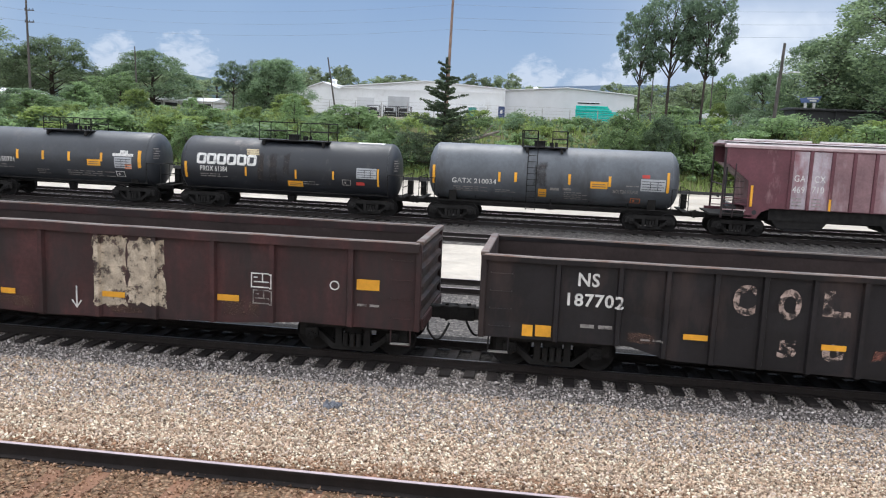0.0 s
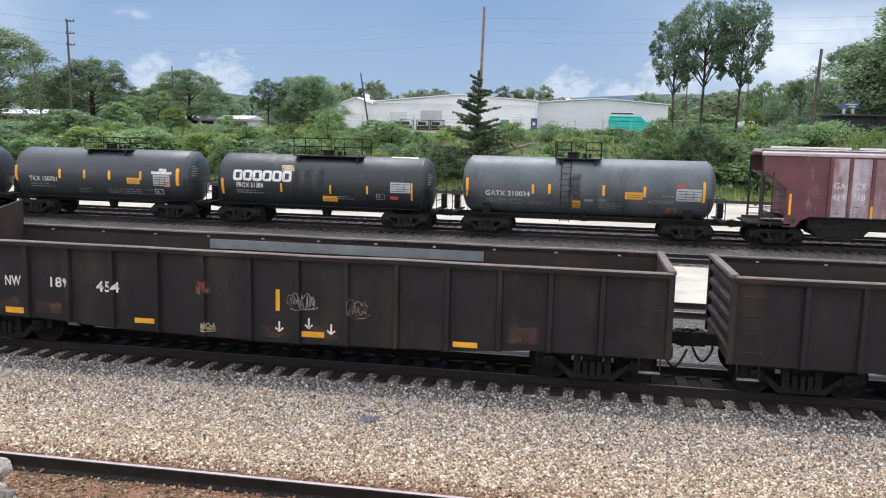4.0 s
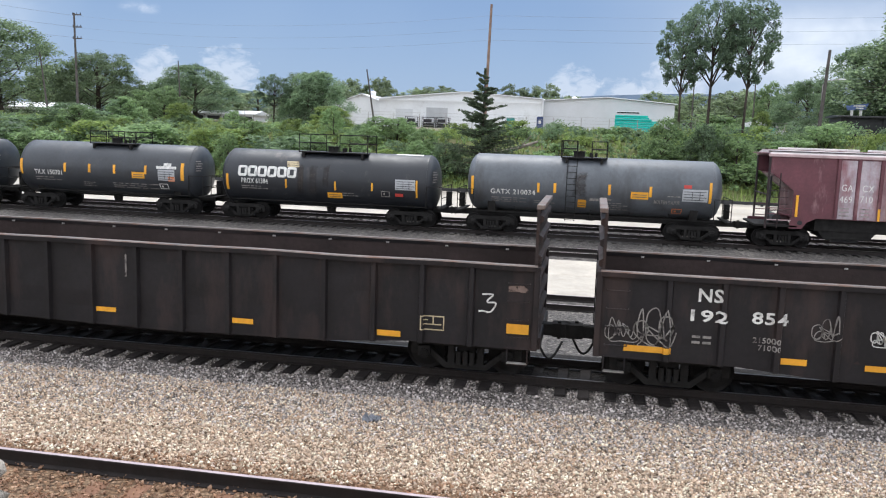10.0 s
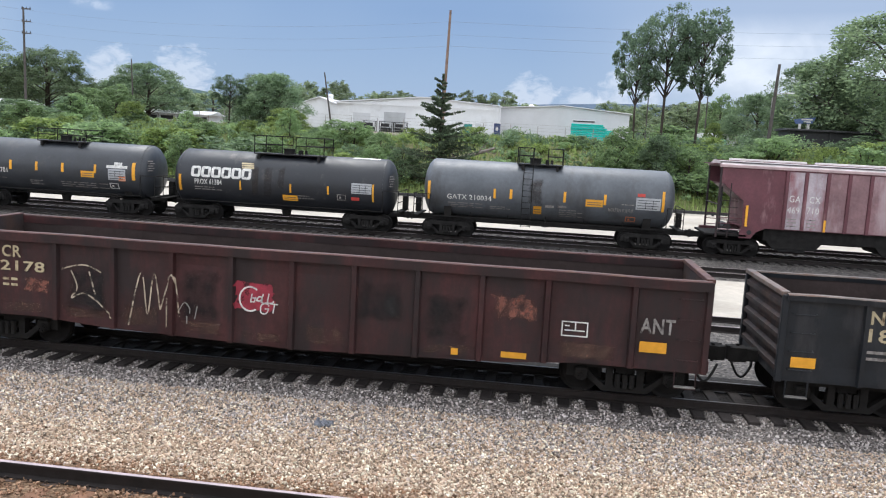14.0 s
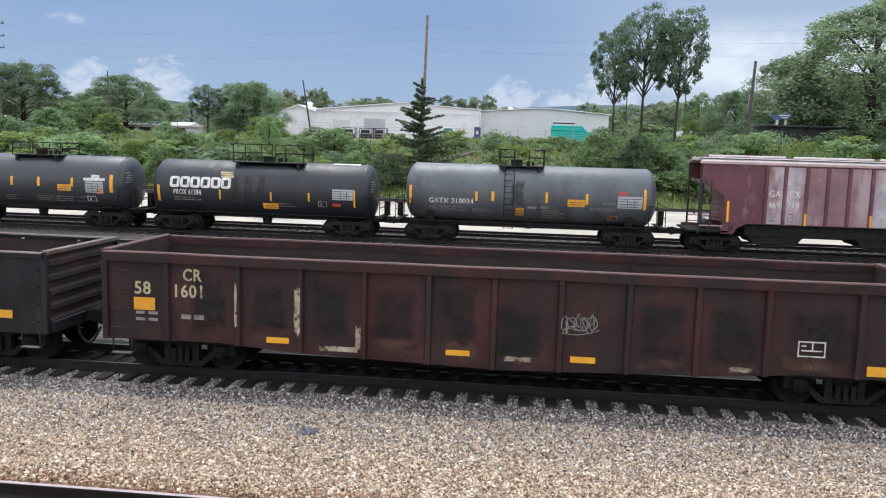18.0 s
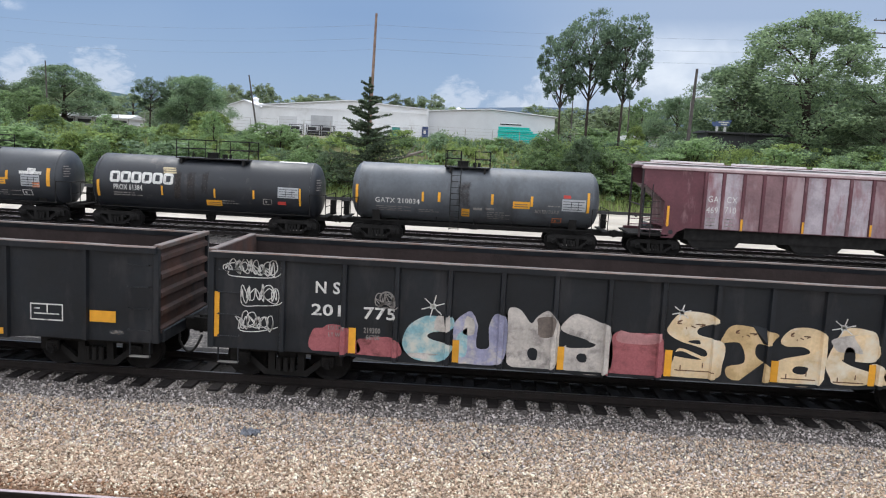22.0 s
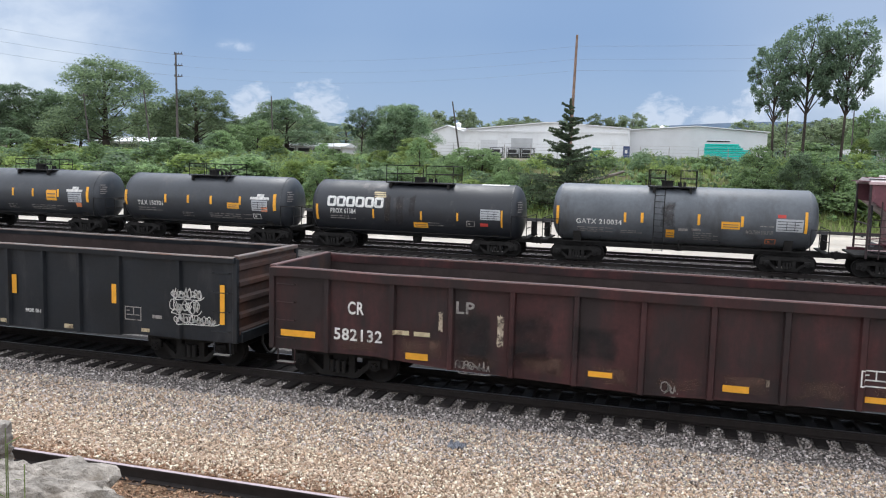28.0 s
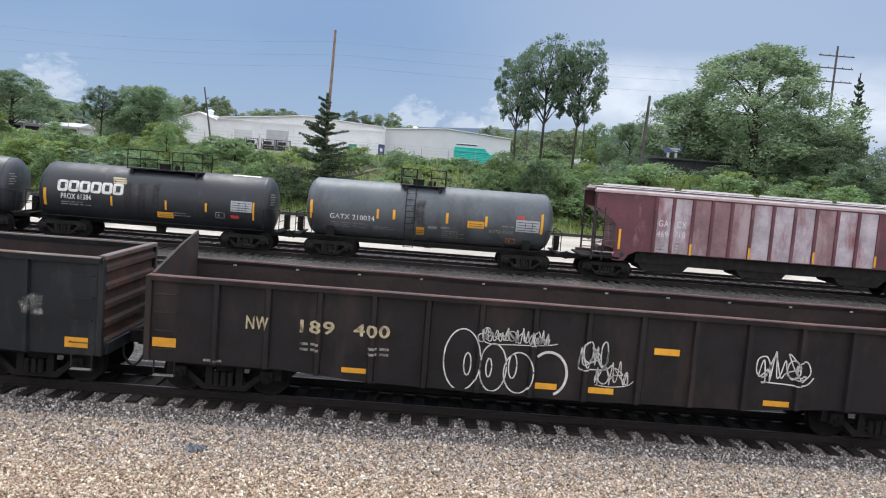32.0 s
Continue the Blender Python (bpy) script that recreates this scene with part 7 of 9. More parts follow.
for entry in (procor, tilx, utlx):
    head_marks(entry, entry_half(entry))
M["tank_stain"] = ragged_mat("brown_spill_stain", (0.045, 0.036, 0.031), 0.3, 0.75, 2.2, fade=0.45)
tank_mark(procor, "stain", "tank_stain", "", (-1.45, -1.0, 0.5, 2.1), (-0.85, -1.2, 0.6, 2.4), (-0.1, -0.6, 0.45, 1.7))
tank_mark(gatx, "stain", "tank_stain", "", (-1.0, -0.8, 0.9, 1.8))
M["hopper_mid"] = mat("half_faded_hopper_paint", (0.2232, 0.1313, 0.1391), 0.65, 0, 0.3, 1.0, 0.002, 25, 0.3, (0.36, 0.27, 0.28), 0.35, 1.2, 0, True)
M["chord_pale"] = mat("dusty_pink_roof_edge", (0.40, 0.29, 0.29), 0.65, 0, 0.2, 2)


def hopper_car():
    """A covered hopper: ribbed sides, sloped ends over open platforms, roof with hatches, outlet bays."""
    x0, length = 8.05, 17.6
    car = thing("hopper_car", "maroon covered hopper car with chalky faded panels on the yard track", "hopper car", pose(x0 + length / 2, TANK_Y - 0.05, TANK_Z))
    hl, top, bot, w = length / 2, 4.22, 1.42, 1.42
    for s in (-1, 1):
        bm = bmesh.new()
        end = [(1.5, bot), (1.5, 2.62), (1.38, 2.72), (0.6, 3.36), (0.36, 3.44), (0.36, top)]
        outline = [(-hl + d, z) for d, z in end] + [(hl - d, z) for d, z in end[::-1]]
        prism(bm, outline, "y", *sorted((s * w, s * (w - 0.03))))
        part("side_sheet", bm, M["hopper"], car)
        ribs = [3.3, 4.13, 5.08, 5.99, 6.92, 7.91, 8.92, 9.97, 11.0, 12.02, 13.04, 14.05]
        for d in ribs:
            part("side_rib", one_box(-hl + d - 0.07, -hl + d + 0.07, *sorted((s * w, s * (w + 0.07))), bot, top - 0.12), M["hopper"], car)
        for d, e, m in zip(ribs, ribs[1:], ("hopper_pale", "hopper_pale", "hopper_mid", "hopper_mid", "hopper_mid", "hopper_pale", "hopper_pale", "hopper_pale", "hopper_mid", "hopper_pale", "hopper_pale")):
            part("side_panel", one_box(-hl + d + 0.09, -hl + e - 0.09, *sorted((s * (w + 0.002), s * (w + 0.012))), bot + 0.03, top - 0.16), M[m], car, "" if m == "hopper_mid" else "chalky faded panel")
        part("top_chord", one_box(-hl + 0.3, hl - 0.3, *sorted((s * (w - 0.05), s * (w + 0.09))), top - 0.1, top + 0.03, bevel=0.015), M["chord_pale"], car)
        part("side_sill", one_box(-hl + 0.1, hl - 0.1, *sorted((s * (w - 0.2), s * (w + 0.02))), 1.02, 1.18), M["hopper"], car) if s > 0 else None
        xe = s * (hl - 0.38)
        bm = bmesh.new()
        pipe(bm, [(xe, -w, 0.9), (xe, -w, top)], 0.05, 6)
        pipe(bm, [(xe, w, 0.9), (xe, w, top)], 0.05, 6)
        pipe(bm, [(xe, -w, 2.4), (xe, w, 2.4)], 0.035, 6)
        part("end_frame", bm, M["hopper_dark"], car)
        bm = bmesh.new()
        prism(bm, [(s * (hl - 1.5), bot), (s * (hl - 1.48), 2.62), (s * (hl - 0.58), 3.32), (s * (hl - 0.58), 3.38), (s * (hl - 1.52), 2.68), (s * (hl - 1.56), bot)], "y", -w + 0.035, w - 0.035)
        part("slope_sheet", bm, M["hopper"], car)
        for y in (-w + 0.02, w - 0.02):
            # gusset with its round hole over the truck, grab bars across the open end
            bm = bmesh.new()
            prism(bm, [(s * (hl - 1.42), bot + 0.02), (s * (hl - 2.6), bot + 0.02), (s * (hl - 2.15), 1.22), (s * (hl - 1.95), 0.92), (s * (hl - 1.42), 0.92)], "y", *sorted((y, y * 0.96)))
            part("bolster_gusset", bm, M["hopper"], car)
            part("gusset_hole", tube(bmesh.new(), (s * (hl - 1.85), y * 1.004, 1.2), (s * (hl - 1.85), y * 1.01, 1.2), 0.11, 0.11, 12), M["dark"], car)
            for z, m in ((1.28, "chord_pale"), (1.55, "hopper"), (1.82, "hopper")):
                bm = bmesh.new()
                pipe(bm, [(s * (hl - 0.38), y, z), (s * (hl - 1.46), y, z)], 0.028 if m == "chord_pale" else 0.022, 5)
                part("grab_bar", bm, M[m], car)
        part("brake_post", one_box(*sorted((s * (hl - 0.62), s * (hl - 0.7))), -0.55, -0.45, 1.06, 3.2), M["dark"], car)
        part("air_tank", tube(bmesh.new(), (s * (hl - 0.95), -0.9, 1.32), (s * (hl - 0.95), 0.6, 1.32), 0.2, 0.2, 12), M["dark"], car)
        part("end_platform", one_box(*sorted((s * (hl - 1.75), s * (hl + 0.1))), -1.4, 1.4, 0.98, 1.06), M["truck"], car)
        for i in range(6):
            z = 1.1 + 0.3 * i
            bm = bmesh.new()
            tube(bm, (xe, -w, z), (xe - s * 0.5, -w, z), 0.018, 0.018, 5)
            tube(bm, (xe - s * 0.5, -w, z), (xe - s * 0.9, -w + 0.05, z), 0.014, 0.014, 5)
            part("rung", bm, M["hopper_dark"], car)
        bm = bmesh.new()
        pipe(bm, [(xe - s * 0.5, -w, 0.9), (xe - s * 0.5, -w, 3.4)], 0.03, 5)
        part("ladder_rail", bm, M["hopper_dark"], car)
    bm = bmesh.new()
    prism(bm, [(-w, top), (-w + 0.02, top + 0.06), (-0.6, top + 0.22), (0.6, top + 0.22), (w - 0.02, top + 0.06), (w, top)], "x", -hl + 0.38, hl - 0.38)
    part("roof", bm, M["roof_pale"], car)
    for i in range(4):
        x = -hl + 1.0 + i * (length - 2.0) / 4
        part("hatch_cover", one_box(x, x + 3.4, -0.32, 0.32, top + 0.2, top + 0.32, bevel=0.03), M["roof_pale"], car)
    part("running_board", one_box(-hl + 0.2, hl - 0.2, -1.25, -0.85, top + 0.2, top + 0.23), M["hopper"], car)
    part("end_lip", one_box(-hl + 0.05, -hl + 0.5, -1.2, 1.2, top + 0.02, top + 0.06), M["hopper"], car)
    part("bay_apron", one_box(-hl + 2.55, hl - 2.55, -w + 0.25, w - 0.25, 0.86, bot + 0.02), M["truck"], car)
    for i in range(3):
        xc = -hl + 3.95 + i * 4.8
        bm = bmesh.new()
        prism(bm, [(xc - 1.25, 0.858), (xc + 1.25, 0.858), (xc + 0.95, 0.5), (xc - 0.95, 0.5)], "y", -w + 0.3, w - 0.3)
        part("outlet_bay", bm, M["truck"], car)
        part("outlet_gate", one_box(xc - 0.6, xc + 0.6, -0.9, 0.9, 0.36, 0.46), M["dark"], car)
    under_gear(car, hl + 0.1)
    for body, d, z, size in (("GA", 3.45, 2.70, 0.30), ("CX", 4.32, 2.70, 0.30), ("469", 3.42, 2.19, 0.30), ("710", 4.26, 2.22, 0.30)):
        me = letters(body, 0.8).copy()
        me.materials.clear()
        me.materials.append(M["white"])
        part("lettering", me, None, car, at=Matrix.Translation((-hl + d, -w - 0.016, z)) @ Matrix.Diagonal((size, 1, size, 1)))
    for d, z in ((1.6, 1.95), (5.03, 1.7), (7.86, 1.72), (10.97, 1.75), (13.95, 1.78)):
        part("reflector", one_box(-hl + d, -hl + d + 0.1, -w - 0.09, -w - 0.072 if d > 2 else -w - 0.002, z - (0.27 if d > 2 else 0.48), z + (0.27 if d > 2 else 0.48)), M["yellow"], car)
    for d in (3.45, 4.3):
        for i in range(3):
            part("data_stencil", one_box(-hl + d, -hl + d + 0.4, -w - 0.014, -w - 0.010, 1.9 - 0.16 * i, 1.95 - 0.16 * i), M["fade"], car)
    return car


hopper_car()

# ---- far buildings ----


def cladding(bm, x0, x1, y, z0, z1, step=0.9):
    """Ribs of sheet cladding on a wall that faces -y."""
    x = x0
    while x < x1:
        box(bm, x - 0.03, x + 0.03, y - 0.05, y, z0, z1)
        x += step


M["roller_grey"] = mat("grey_roller_door", (0.42, 0.43, 0.44), 0.6, 0, 0.1, 1)


def warehouse():
    wh = thing("warehouse", "long white metal-clad warehouse with a shallow roof beyond the bank", "warehouse", pose(0, 140, 0))
    zb = 5.6
    bm = bmesh.new()
    prism(bm, [(-8.5, zb), (13.1, zb), (13.1, 10.9), (2.2, 11.75), (-8.5, 11.0)], "y", 0, 30)
    part("wall", bm, M["warehouse_grey"], wh, "pale grey cladding of the newer hall")
    bm = bmesh.new()
    prism(bm, [(-36.5, zb), (-8.5, zb), (-8.5, 11.15), (-20.6, 12.0), (-22.0, 12.0), (-36.5, 10.6)], "y", -1.5, 32)
    part("wall", bm, M["warehouse"], wh)
    bm = bmesh.new()
    prism(bm, [(-45.2, 6.0), (-36.5, 6.0), (-36.5, 10.0), (-40.2, 11.4), (-45.2, 9.6)], "y", 1, 22)
    part("wall", bm, M["warehouse"], wh, "white gabled annex wall")
    for pts, y0, y1 in (([(-9.0, 11.02), (2.2, 11.80), (13.5, 10.95), (13.5, 11.07), (2.2, 11.92), (-9.0, 11.14)], -0.5, 30.5), ([(-37, 10.6), (-22, 12.02), (-20.6, 12.02), (-8.2, 11.18), (-8.2, 11.3), (-20.6, 12.15), (-22, 12.15), (-37, 10.75)], -2, 32.5),
                        ([(-45.7, 9.5), (-40.2, 11.42), (-36.2, 9.98), (-36.2, 10.1), (-40.2, 11.55), (-45.7, 9.62)], 0.5, 22.5)):
        bm = bmesh.new()
        prism(bm, pts, "y", y0, y1)
        part("roof", bm, M["wh_roof"], wh)
    bm = bmesh.new()
    cladding(bm, -8.2, 13, -0.004, zb, 10.9)
    part("cladding_rib", bm, M["warehouse_grey"], wh)
    bm = bmesh.new()
    cladding(bm, -36.2, -8.6, -1.504, zb, 10.6)
    part("cladding_rib", bm, M["warehouse"], wh)
    for x, w, z0, z1, m in ((-28.1, 3.7, zb, 9.35, "roller_grey"), (-12.4, 1.0, zb, 8.2, "warehouse_grey"), (3.9, 3.6, 9.35, 9.55, "dark"), (-33.5, 3.0, zb, 9.0, "warehouse_grey")):
        y = -1.51 if x < -8.5 else -0.01
        d = part("door", one_box(x, x + w, y - 0.06, y, z0, z1), M[m], wh)
        part("door_frame", one_box(x - 0.12, x + w + 0.12, y - 0.09, y - 0.065, z1, z1 + 0.14), M["warehouse"], d)
    for x, y, r in ((-40.2, 8, 0.5), (-3.5, 10, 0.4), (-2.5, 16, 0.35), (-15, 12, 0.35)):
        bm = bmesh.new()
        z = 11.3
        tube(bm, (x, y, z), (x, y, z + 0.8), r, r, 10)
        tube(bm, (x, y, z + 0.8), (x, y, z + 1.1), r * 1.4, 0.1, 10)
        part("roof_vent", bm, M["wh_roof"], wh)
    part("downpipe", tube(bmesh.new(), (-8.3, -1.6, zb), (-8.3, -1.6, 11.2), 0.12, 0.12, 8), M["wh_roof"], wh)
    part("gutter", one_box(-37, -8.2, -2.15, -1.95, 10.5, 10.62), M["wh_roof"], wh)


warehouse()


def teal_stack():
    st = thing("sheet_stack", "stack of teal plastic panels by the warehouse", "stacked panels", pose(3.5, 133, 5.7))
    rnd = random.Random(8)
    for r in range(11):
        x0 = rnd.uniform(-0.08, 0.08)
        x1 = (6.7 if r < 8 else 5.6 - 0.3 * (r - 8)) + rnd.uniform(-0.12, 0.12)
        part("panel", one_box(x0, x1, rnd.uniform(-0.08, 0.08), 1.8, r * 0.29, r * 0.29 + 0.25, bevel=0.05), M["teal"], st)


teal_stack()


def portable_cabin(x, y, z, w, h, material, label):
    c = thing("portable_cabin", label, "portable cabin", pose(x, y, z))
    part("body", one_box(0, w, 0, w, 0, h, bevel=0.05), M[material], c)
    part("door", one_box(0.12 * w, 0.88 * w, -0.04, -0.005, 0.1, h - 0.25), M[material], c)
    part("roof", one_box(-0.04, w + 0.04, -0.04, w + 0.04, h - 0.005, h + 0.12, bevel=0.03), M["wh_roof"], c)
    part("sign_panel", one_box(0.3 * w, 0.7 * w, -0.06, -0.045, 0.55 * h, 0.75 * h), M["white"], c)


M["teal_dark"] = mat("dull_teal_plastic", (0.03, 0.22, 0.20), 0.5, 0, 0.15, 3)
M["navy"] = mat("navy_plastic", (0.03, 0.05, 0.13), 0.5, 0, 0.15, 3)
portable_cabin(-13.8, 134, 5.7, 1.25, 2.25, "teal_dark", "teal portable cabin before the warehouse")
portable_cabin(-8.9, 134, 5.7, 1.0, 2.55, "navy", "navy blue portable cabin with a white sign before the warehouse")


def rack(x, label):
    """A dark steel stillage loaded with scrap."""
    r = thing("stillage", label, "stillage", pose(x, 133.5, 5.6))
    for a in (0, 2.05):
        for b in (0, 1.2):
            part("post", one_box(a, a + 0.1, b, b + 0.1, 0, 2.05), M["dark"], r)
    for z in (0.35, 1.15, 1.95):
        part("shelf", one_box(-0.03, 2.18, -0.03, 1.33, z, z + 0.08), M["dark"], r)
    part("load", one_box(0.12, 1.9, 0.15, 1.1, 0.44, 1.05, bevel=0.08), M["hose"], r)
    part("load", one_box(0.2, 1.5, 0.15, 1.1, 1.24, 1.75, bevel=0.08), M["dark"], r)


for x in (-30.6, -27.8, -25.4):
    rack(x, "dark loaded steel stillage before the warehouse")


def chain_fence():
    """A far chain-link fence: posts, top rail and wires."""
    fe = thing("fence", "wire fence along the top of the bank", "fence", pose(0, 91, 0))
    for i in range(26):
        x = -40 + 3 * i
        part("post", tube(bmesh.new(), (x, 0, ground_z(91) - 0.4), (x, 0, ground_z(91) + 1.6), 0.04, 0.04, 6), M["steel_pale"], fe)
    for z in (0.3, 0.65, 1.0, 1.35, 1.7):
        part("wire", tube(bmesh.new(), (-40, 0, ground_z(91) + z), (35, 0, ground_z(91) + z), 0.014, 0.014, 4), M["steel_pale"], fe)


chain_fence()


def shed(x, y, z, w, d, h, label, wall="warehouse", roof="wh_roof", rise=0.5):
    """A long low shed with a shallow roof and a dark open front between posts."""
    s = thing("shed", label, "shed", pose(x, y, z))
    part("wall", one_box(0, w, 0.3, d, 0, h), M[wall], s)
    bm = bmesh.new()
    prism(bm, [(-0.3, h), (d + 0.3, h), (d + 0.3, h + 0.12), (d / 2, h + rise), (-0.3, h + 0.12)], "x", -0.4, w + 0.4)
    part("roof", bm, M[roof], s)
    n = max(2, int(w / 2.6))
    for i in range(n + 1):
        part("post", one_box(w * i / n - 0.06, w * i / n + 0.06, 0, 0.12, 0, h), M["steel_pale" if wall != "dark" else "dark"], s)
    for i in range(n):
        part("opening", one_box(w * (i + 0.12) / n, w * (i + 0.88) / n, 0.27, 0.296, 0.1, h * 0.72), M["dark"], s)


shed(-101.5, 125, 5.7, 14.5, 9, 1.4, "long low white-roofed shed among the trees", rise=1.0)
shed(-66.5, 128, 6.0, 11.5, 6, 1.0, "long low white shed among the trees", rise=0.7)
shed(-83, 131, 5.4, 14, 6, 1.1, "low white canopy among the trees", rise=0.5)
shed(23.0, 82, 5.1, 7.5, 4, 2.6, "dark low shop with a flat roof under the trees", "dark", "dark", 0.25)


def sign():
    """A slanted sign board on two white legs that rise over the dark shop."""
    s = thing("roadside_sign", "slanted blue and white sign board on white legs", "sign", pose(25.0, 84.6, 5.4))
    bm = bmesh.new()
    prism(bm, [(-0.85, 3.05), (0.75, 3.15), (1.0, 3.75), (-1.05, 3.5)], "y", -0.06, 0.06)
    part("board", bm, M["blue"], s)
    for x0, x1, z in ((-0.35, 0.7, 3.42), (-0.1, 0.55, 3.2)):
        part("sign_bar", one_box(x0, x1, -0.075, -0.064, z, z + 0.14), M["white"], s)
    for x in (-0.45, 0.35):
        part("leg", one_box(x - 0.12, x + 0.12, -0.05, 0.05, -0.3, 3.1), M["white"], s)


sign()


def van(x, y, body, label):
    v = thing("van", label, "van", pose(x, y, ground_z(y)))
    bm = bmesh.new()
    prism(bm, [(-2.4, 0.35), (2.4, 0.35), (2.4, 1.1), (1.6, 1.25), (1.1, 2.0), (-2.4, 2.0)], "y", -0.95, 0.95)
    bmesh.ops.bevel(bm, geom=bm.edges[:], offset=0.06, segments=1, affect="EDGES")
    part("body", bm, M[body], v)
    part("window", one_box(0.2, 1.1, -0.97, -0.952, 1.3, 1.8), M["glass"], v)
    for xx in (-1.5, 1.5):
        part("wheel", tube(bmesh.new(), (xx, -0.98, 0.35), (xx, -0.75, 0.35), 0.35, 0.35, 14), M["hose"], v)


van(21.0, 107, "warehouse", "white van parked by the far yard")
van(26.5, 106, "warehouse", "white van parked by the far yard")


def pipe_bundle(x, y, length, rows, material, label):
    """Lengths of plastic pipe stacked in a low heap."""
    st = thing("pipe_bundle", label, "pipe bundle", pose(x, y, ground_z(y) - 0.05), "pipe bundles in the far yard")
    rnd = random.Random(label)
    for r in range(rows):
        for c in range(4 - r):
            a = rnd.uniform(-0.3, 0.3)
            part("pipe", tube(bmesh.new(), (a, c * 0.5 + r * 0.25, 0.22 + 0.42 * r), (a + length, c * 0.5 + r * 0.25, 0.22 + 0.42 * r), 0.23, 0.23, 10), M[material], st)


pipe_bundle(16.4, 100, 4.6, 3, "teal_dark", "low heap of dull green pipes in the far yard")
pipe_bundle(15.2, 106, 3.6, 3, "steel_pale", "low heap of pale pipes in the far yard")
pipe_bundle(24.0, 101, 3.0, 2, "warehouse", "low heap of white pipes in the far yard")

# ---- poles and cables ----


def utility_pole(x, y, z0, z1, r, wood, arms, label, lean=(0, 0), arm_len=1.2, back=1.0):
    p = thing("utility_pole", label, "utility pole", pose(x, y, 0))
    part("pole", tube(bmesh.new(), (-lean[0], -lean[1], z0), (0, 0, z1), r, r * 0.65, 12), M[wood], p, smooth=False)
    for i, z in enumerate(arms):
        a = part("crossarm", one_box(-arm_len * back, arm_len, -0.06, 0.06, z - 0.07, z + 0.07), M[wood], p)
        for xx in (-arm_len * 0.9 * back, -arm_len * 0.4 * back, arm_len * 0.4, arm_len * 0.9):
            part("insulator", tube(bmesh.new(), (xx, 0, z + 0.07), (xx, 0, z + 0.27), 0.05, 0.035, 8), M["dark"], a)
    return p


def cable(a, b, sag, r=0.018, label="thin sagging overhead cable"):
    n = 24
    bm = bmesh.new()
    pts = [Vector(a).lerp(Vector(b), i / n) - Vector((0, 0, sag * 4 * (i / n) * (1 - i / n))) for i in range(n + 1)]
    pipe(bm, pts, r, 4)
    tagged(part("cable", bm, M["wire"]), label, "cable", "overhead cables")


utility_pole(-9.9, 80, 5.6, 17.4, 0.17, "wood_pole_orange", [], "tall bare brown wooden pole rising from the bank", (0.25, 0))
utility_pole(18.9, 72, 4.6, 12.7, 0.17, "wood_pole", [], "bare grey wooden pole on the bank", (0.35, 0))
def street_lamp(x, y, z):
    """A slim arm with a small pale lamp head on its own thin post."""
    st = thing("street_lamp", "slim grey street lamp beside the wooden pole", "street lamp", pose(x, y, 0))
    part("post", tube(bmesh.new(), (0, 0, ground_z(y) - 0.2), (0, 0, z), 0.06, 0.045, 8), M["steel_pale"], st)
    part("arm", pipe(bmesh.new(), [(0, 0, z), (0.3, 0, z + 0.35), (1.3, 0, z + 0.5)], 0.035, 6), M["steel_pale"], st)
    part("lamp_head", one_box(1.2, 1.8, -0.12, 0.12, z + 0.44, z + 0.54, bevel=0.03), M["warehouse"], st)


street_lamp(19.6, 76, 10.2)
utility_pole(-64.6, 95, 6.0, 18.4, 0.17, "wood_pole", [18.2, 16.7, 15.3], "dark utility pole with short crossarms among the trees", (-0.2, 0), 1.0, 0.2)
utility_pole(-25.0, 90, 5.2, 11.8, 0.11, "wood_pole", [], "leaning thin grey pole among the shrubs", (-1.1, 0))
utility_pole(-58.6, 110, 6.5, 14.0, 0.12, "wood_pole", [], "thin grey pole among far trees", (-0.3, 0))
utility_pole(-69.6, 95, 6.2, 13.5, 0.13, "wood_pole", [], "pale leaning pole above the shrubs", (-0.9, 0))
utility_pole(-83.5, 100, 6.5, 13.5, 0.12, "wood_pole", [13.2], "thin pole with one crossarm among the trees", (-0.8, 0), 0.7)
utility_pole(52.8, 110, 6.5, 25.3, 0.2, "wood_pole", [24.0, 22.4, 20.6], "tall utility pole with three long crossarms", (0.2, 0), 2.4)
utility_pole(13.5, 118, 6.5, 14.5, 0.1, "wood_pole", [], "thin far pole by the yard")
utility_pole(21.5, 118, 6.5, 14.0, 0.1, "wood_pole", [], "thin far pole by the yard")
for z0, z1, z2, z3 in ((16.34, 18.1, 21.5, 26.5), (15.11, 16.7, 20.0, 24.6), (14.04, 15.4, 18.4, 22.8)):
    cable((-9.8, 80, z0), (-64.6, 95, z1), 1.1, 0.010)
    cable((-9.8, 80, z0), (52.8, 110, z2), 0.5, 0.012)
    cable((-64.6, 95, z1), (-112, 72, z3), 1.2, 0.02)

# ---- plants ----


def leaf_quads(rng, centres, radii, per, size, flat=0.75, inner=0.45):
    """Small leaf blades round each centre of a crown, thinner towards the inside."""
    c = np.repeat(np.array(centres), per, axis=0)
    r = np.repeat(np.array(radii), per)[:, None]
    n = len(c)
    d = rng.normal(size=(n, 3))
    d /= np.linalg.norm(d, axis=1)[:, None]
    p = c + d * (r * rng.uniform(inner, 1.0, (n, 1)) ** 0.6) * np.array([1, 1, flat])
    a = rng.normal(size=(n, 3)) * np.array([1, 1, 0.7])
    a /= np.linalg.norm(a, axis=1)[:, None]
    b = np.cross(a, rng.normal(size=(n, 3)))
    b /= np.linalg.norm(b, axis=1)[:, None] + 1e-6
    s = size * rng.uniform(0.55, 1.5, (n, 1))
    return np.stack([p + a * s, p + b * s * 0.6, p - a * s, p - b * s * 0.6], 1)


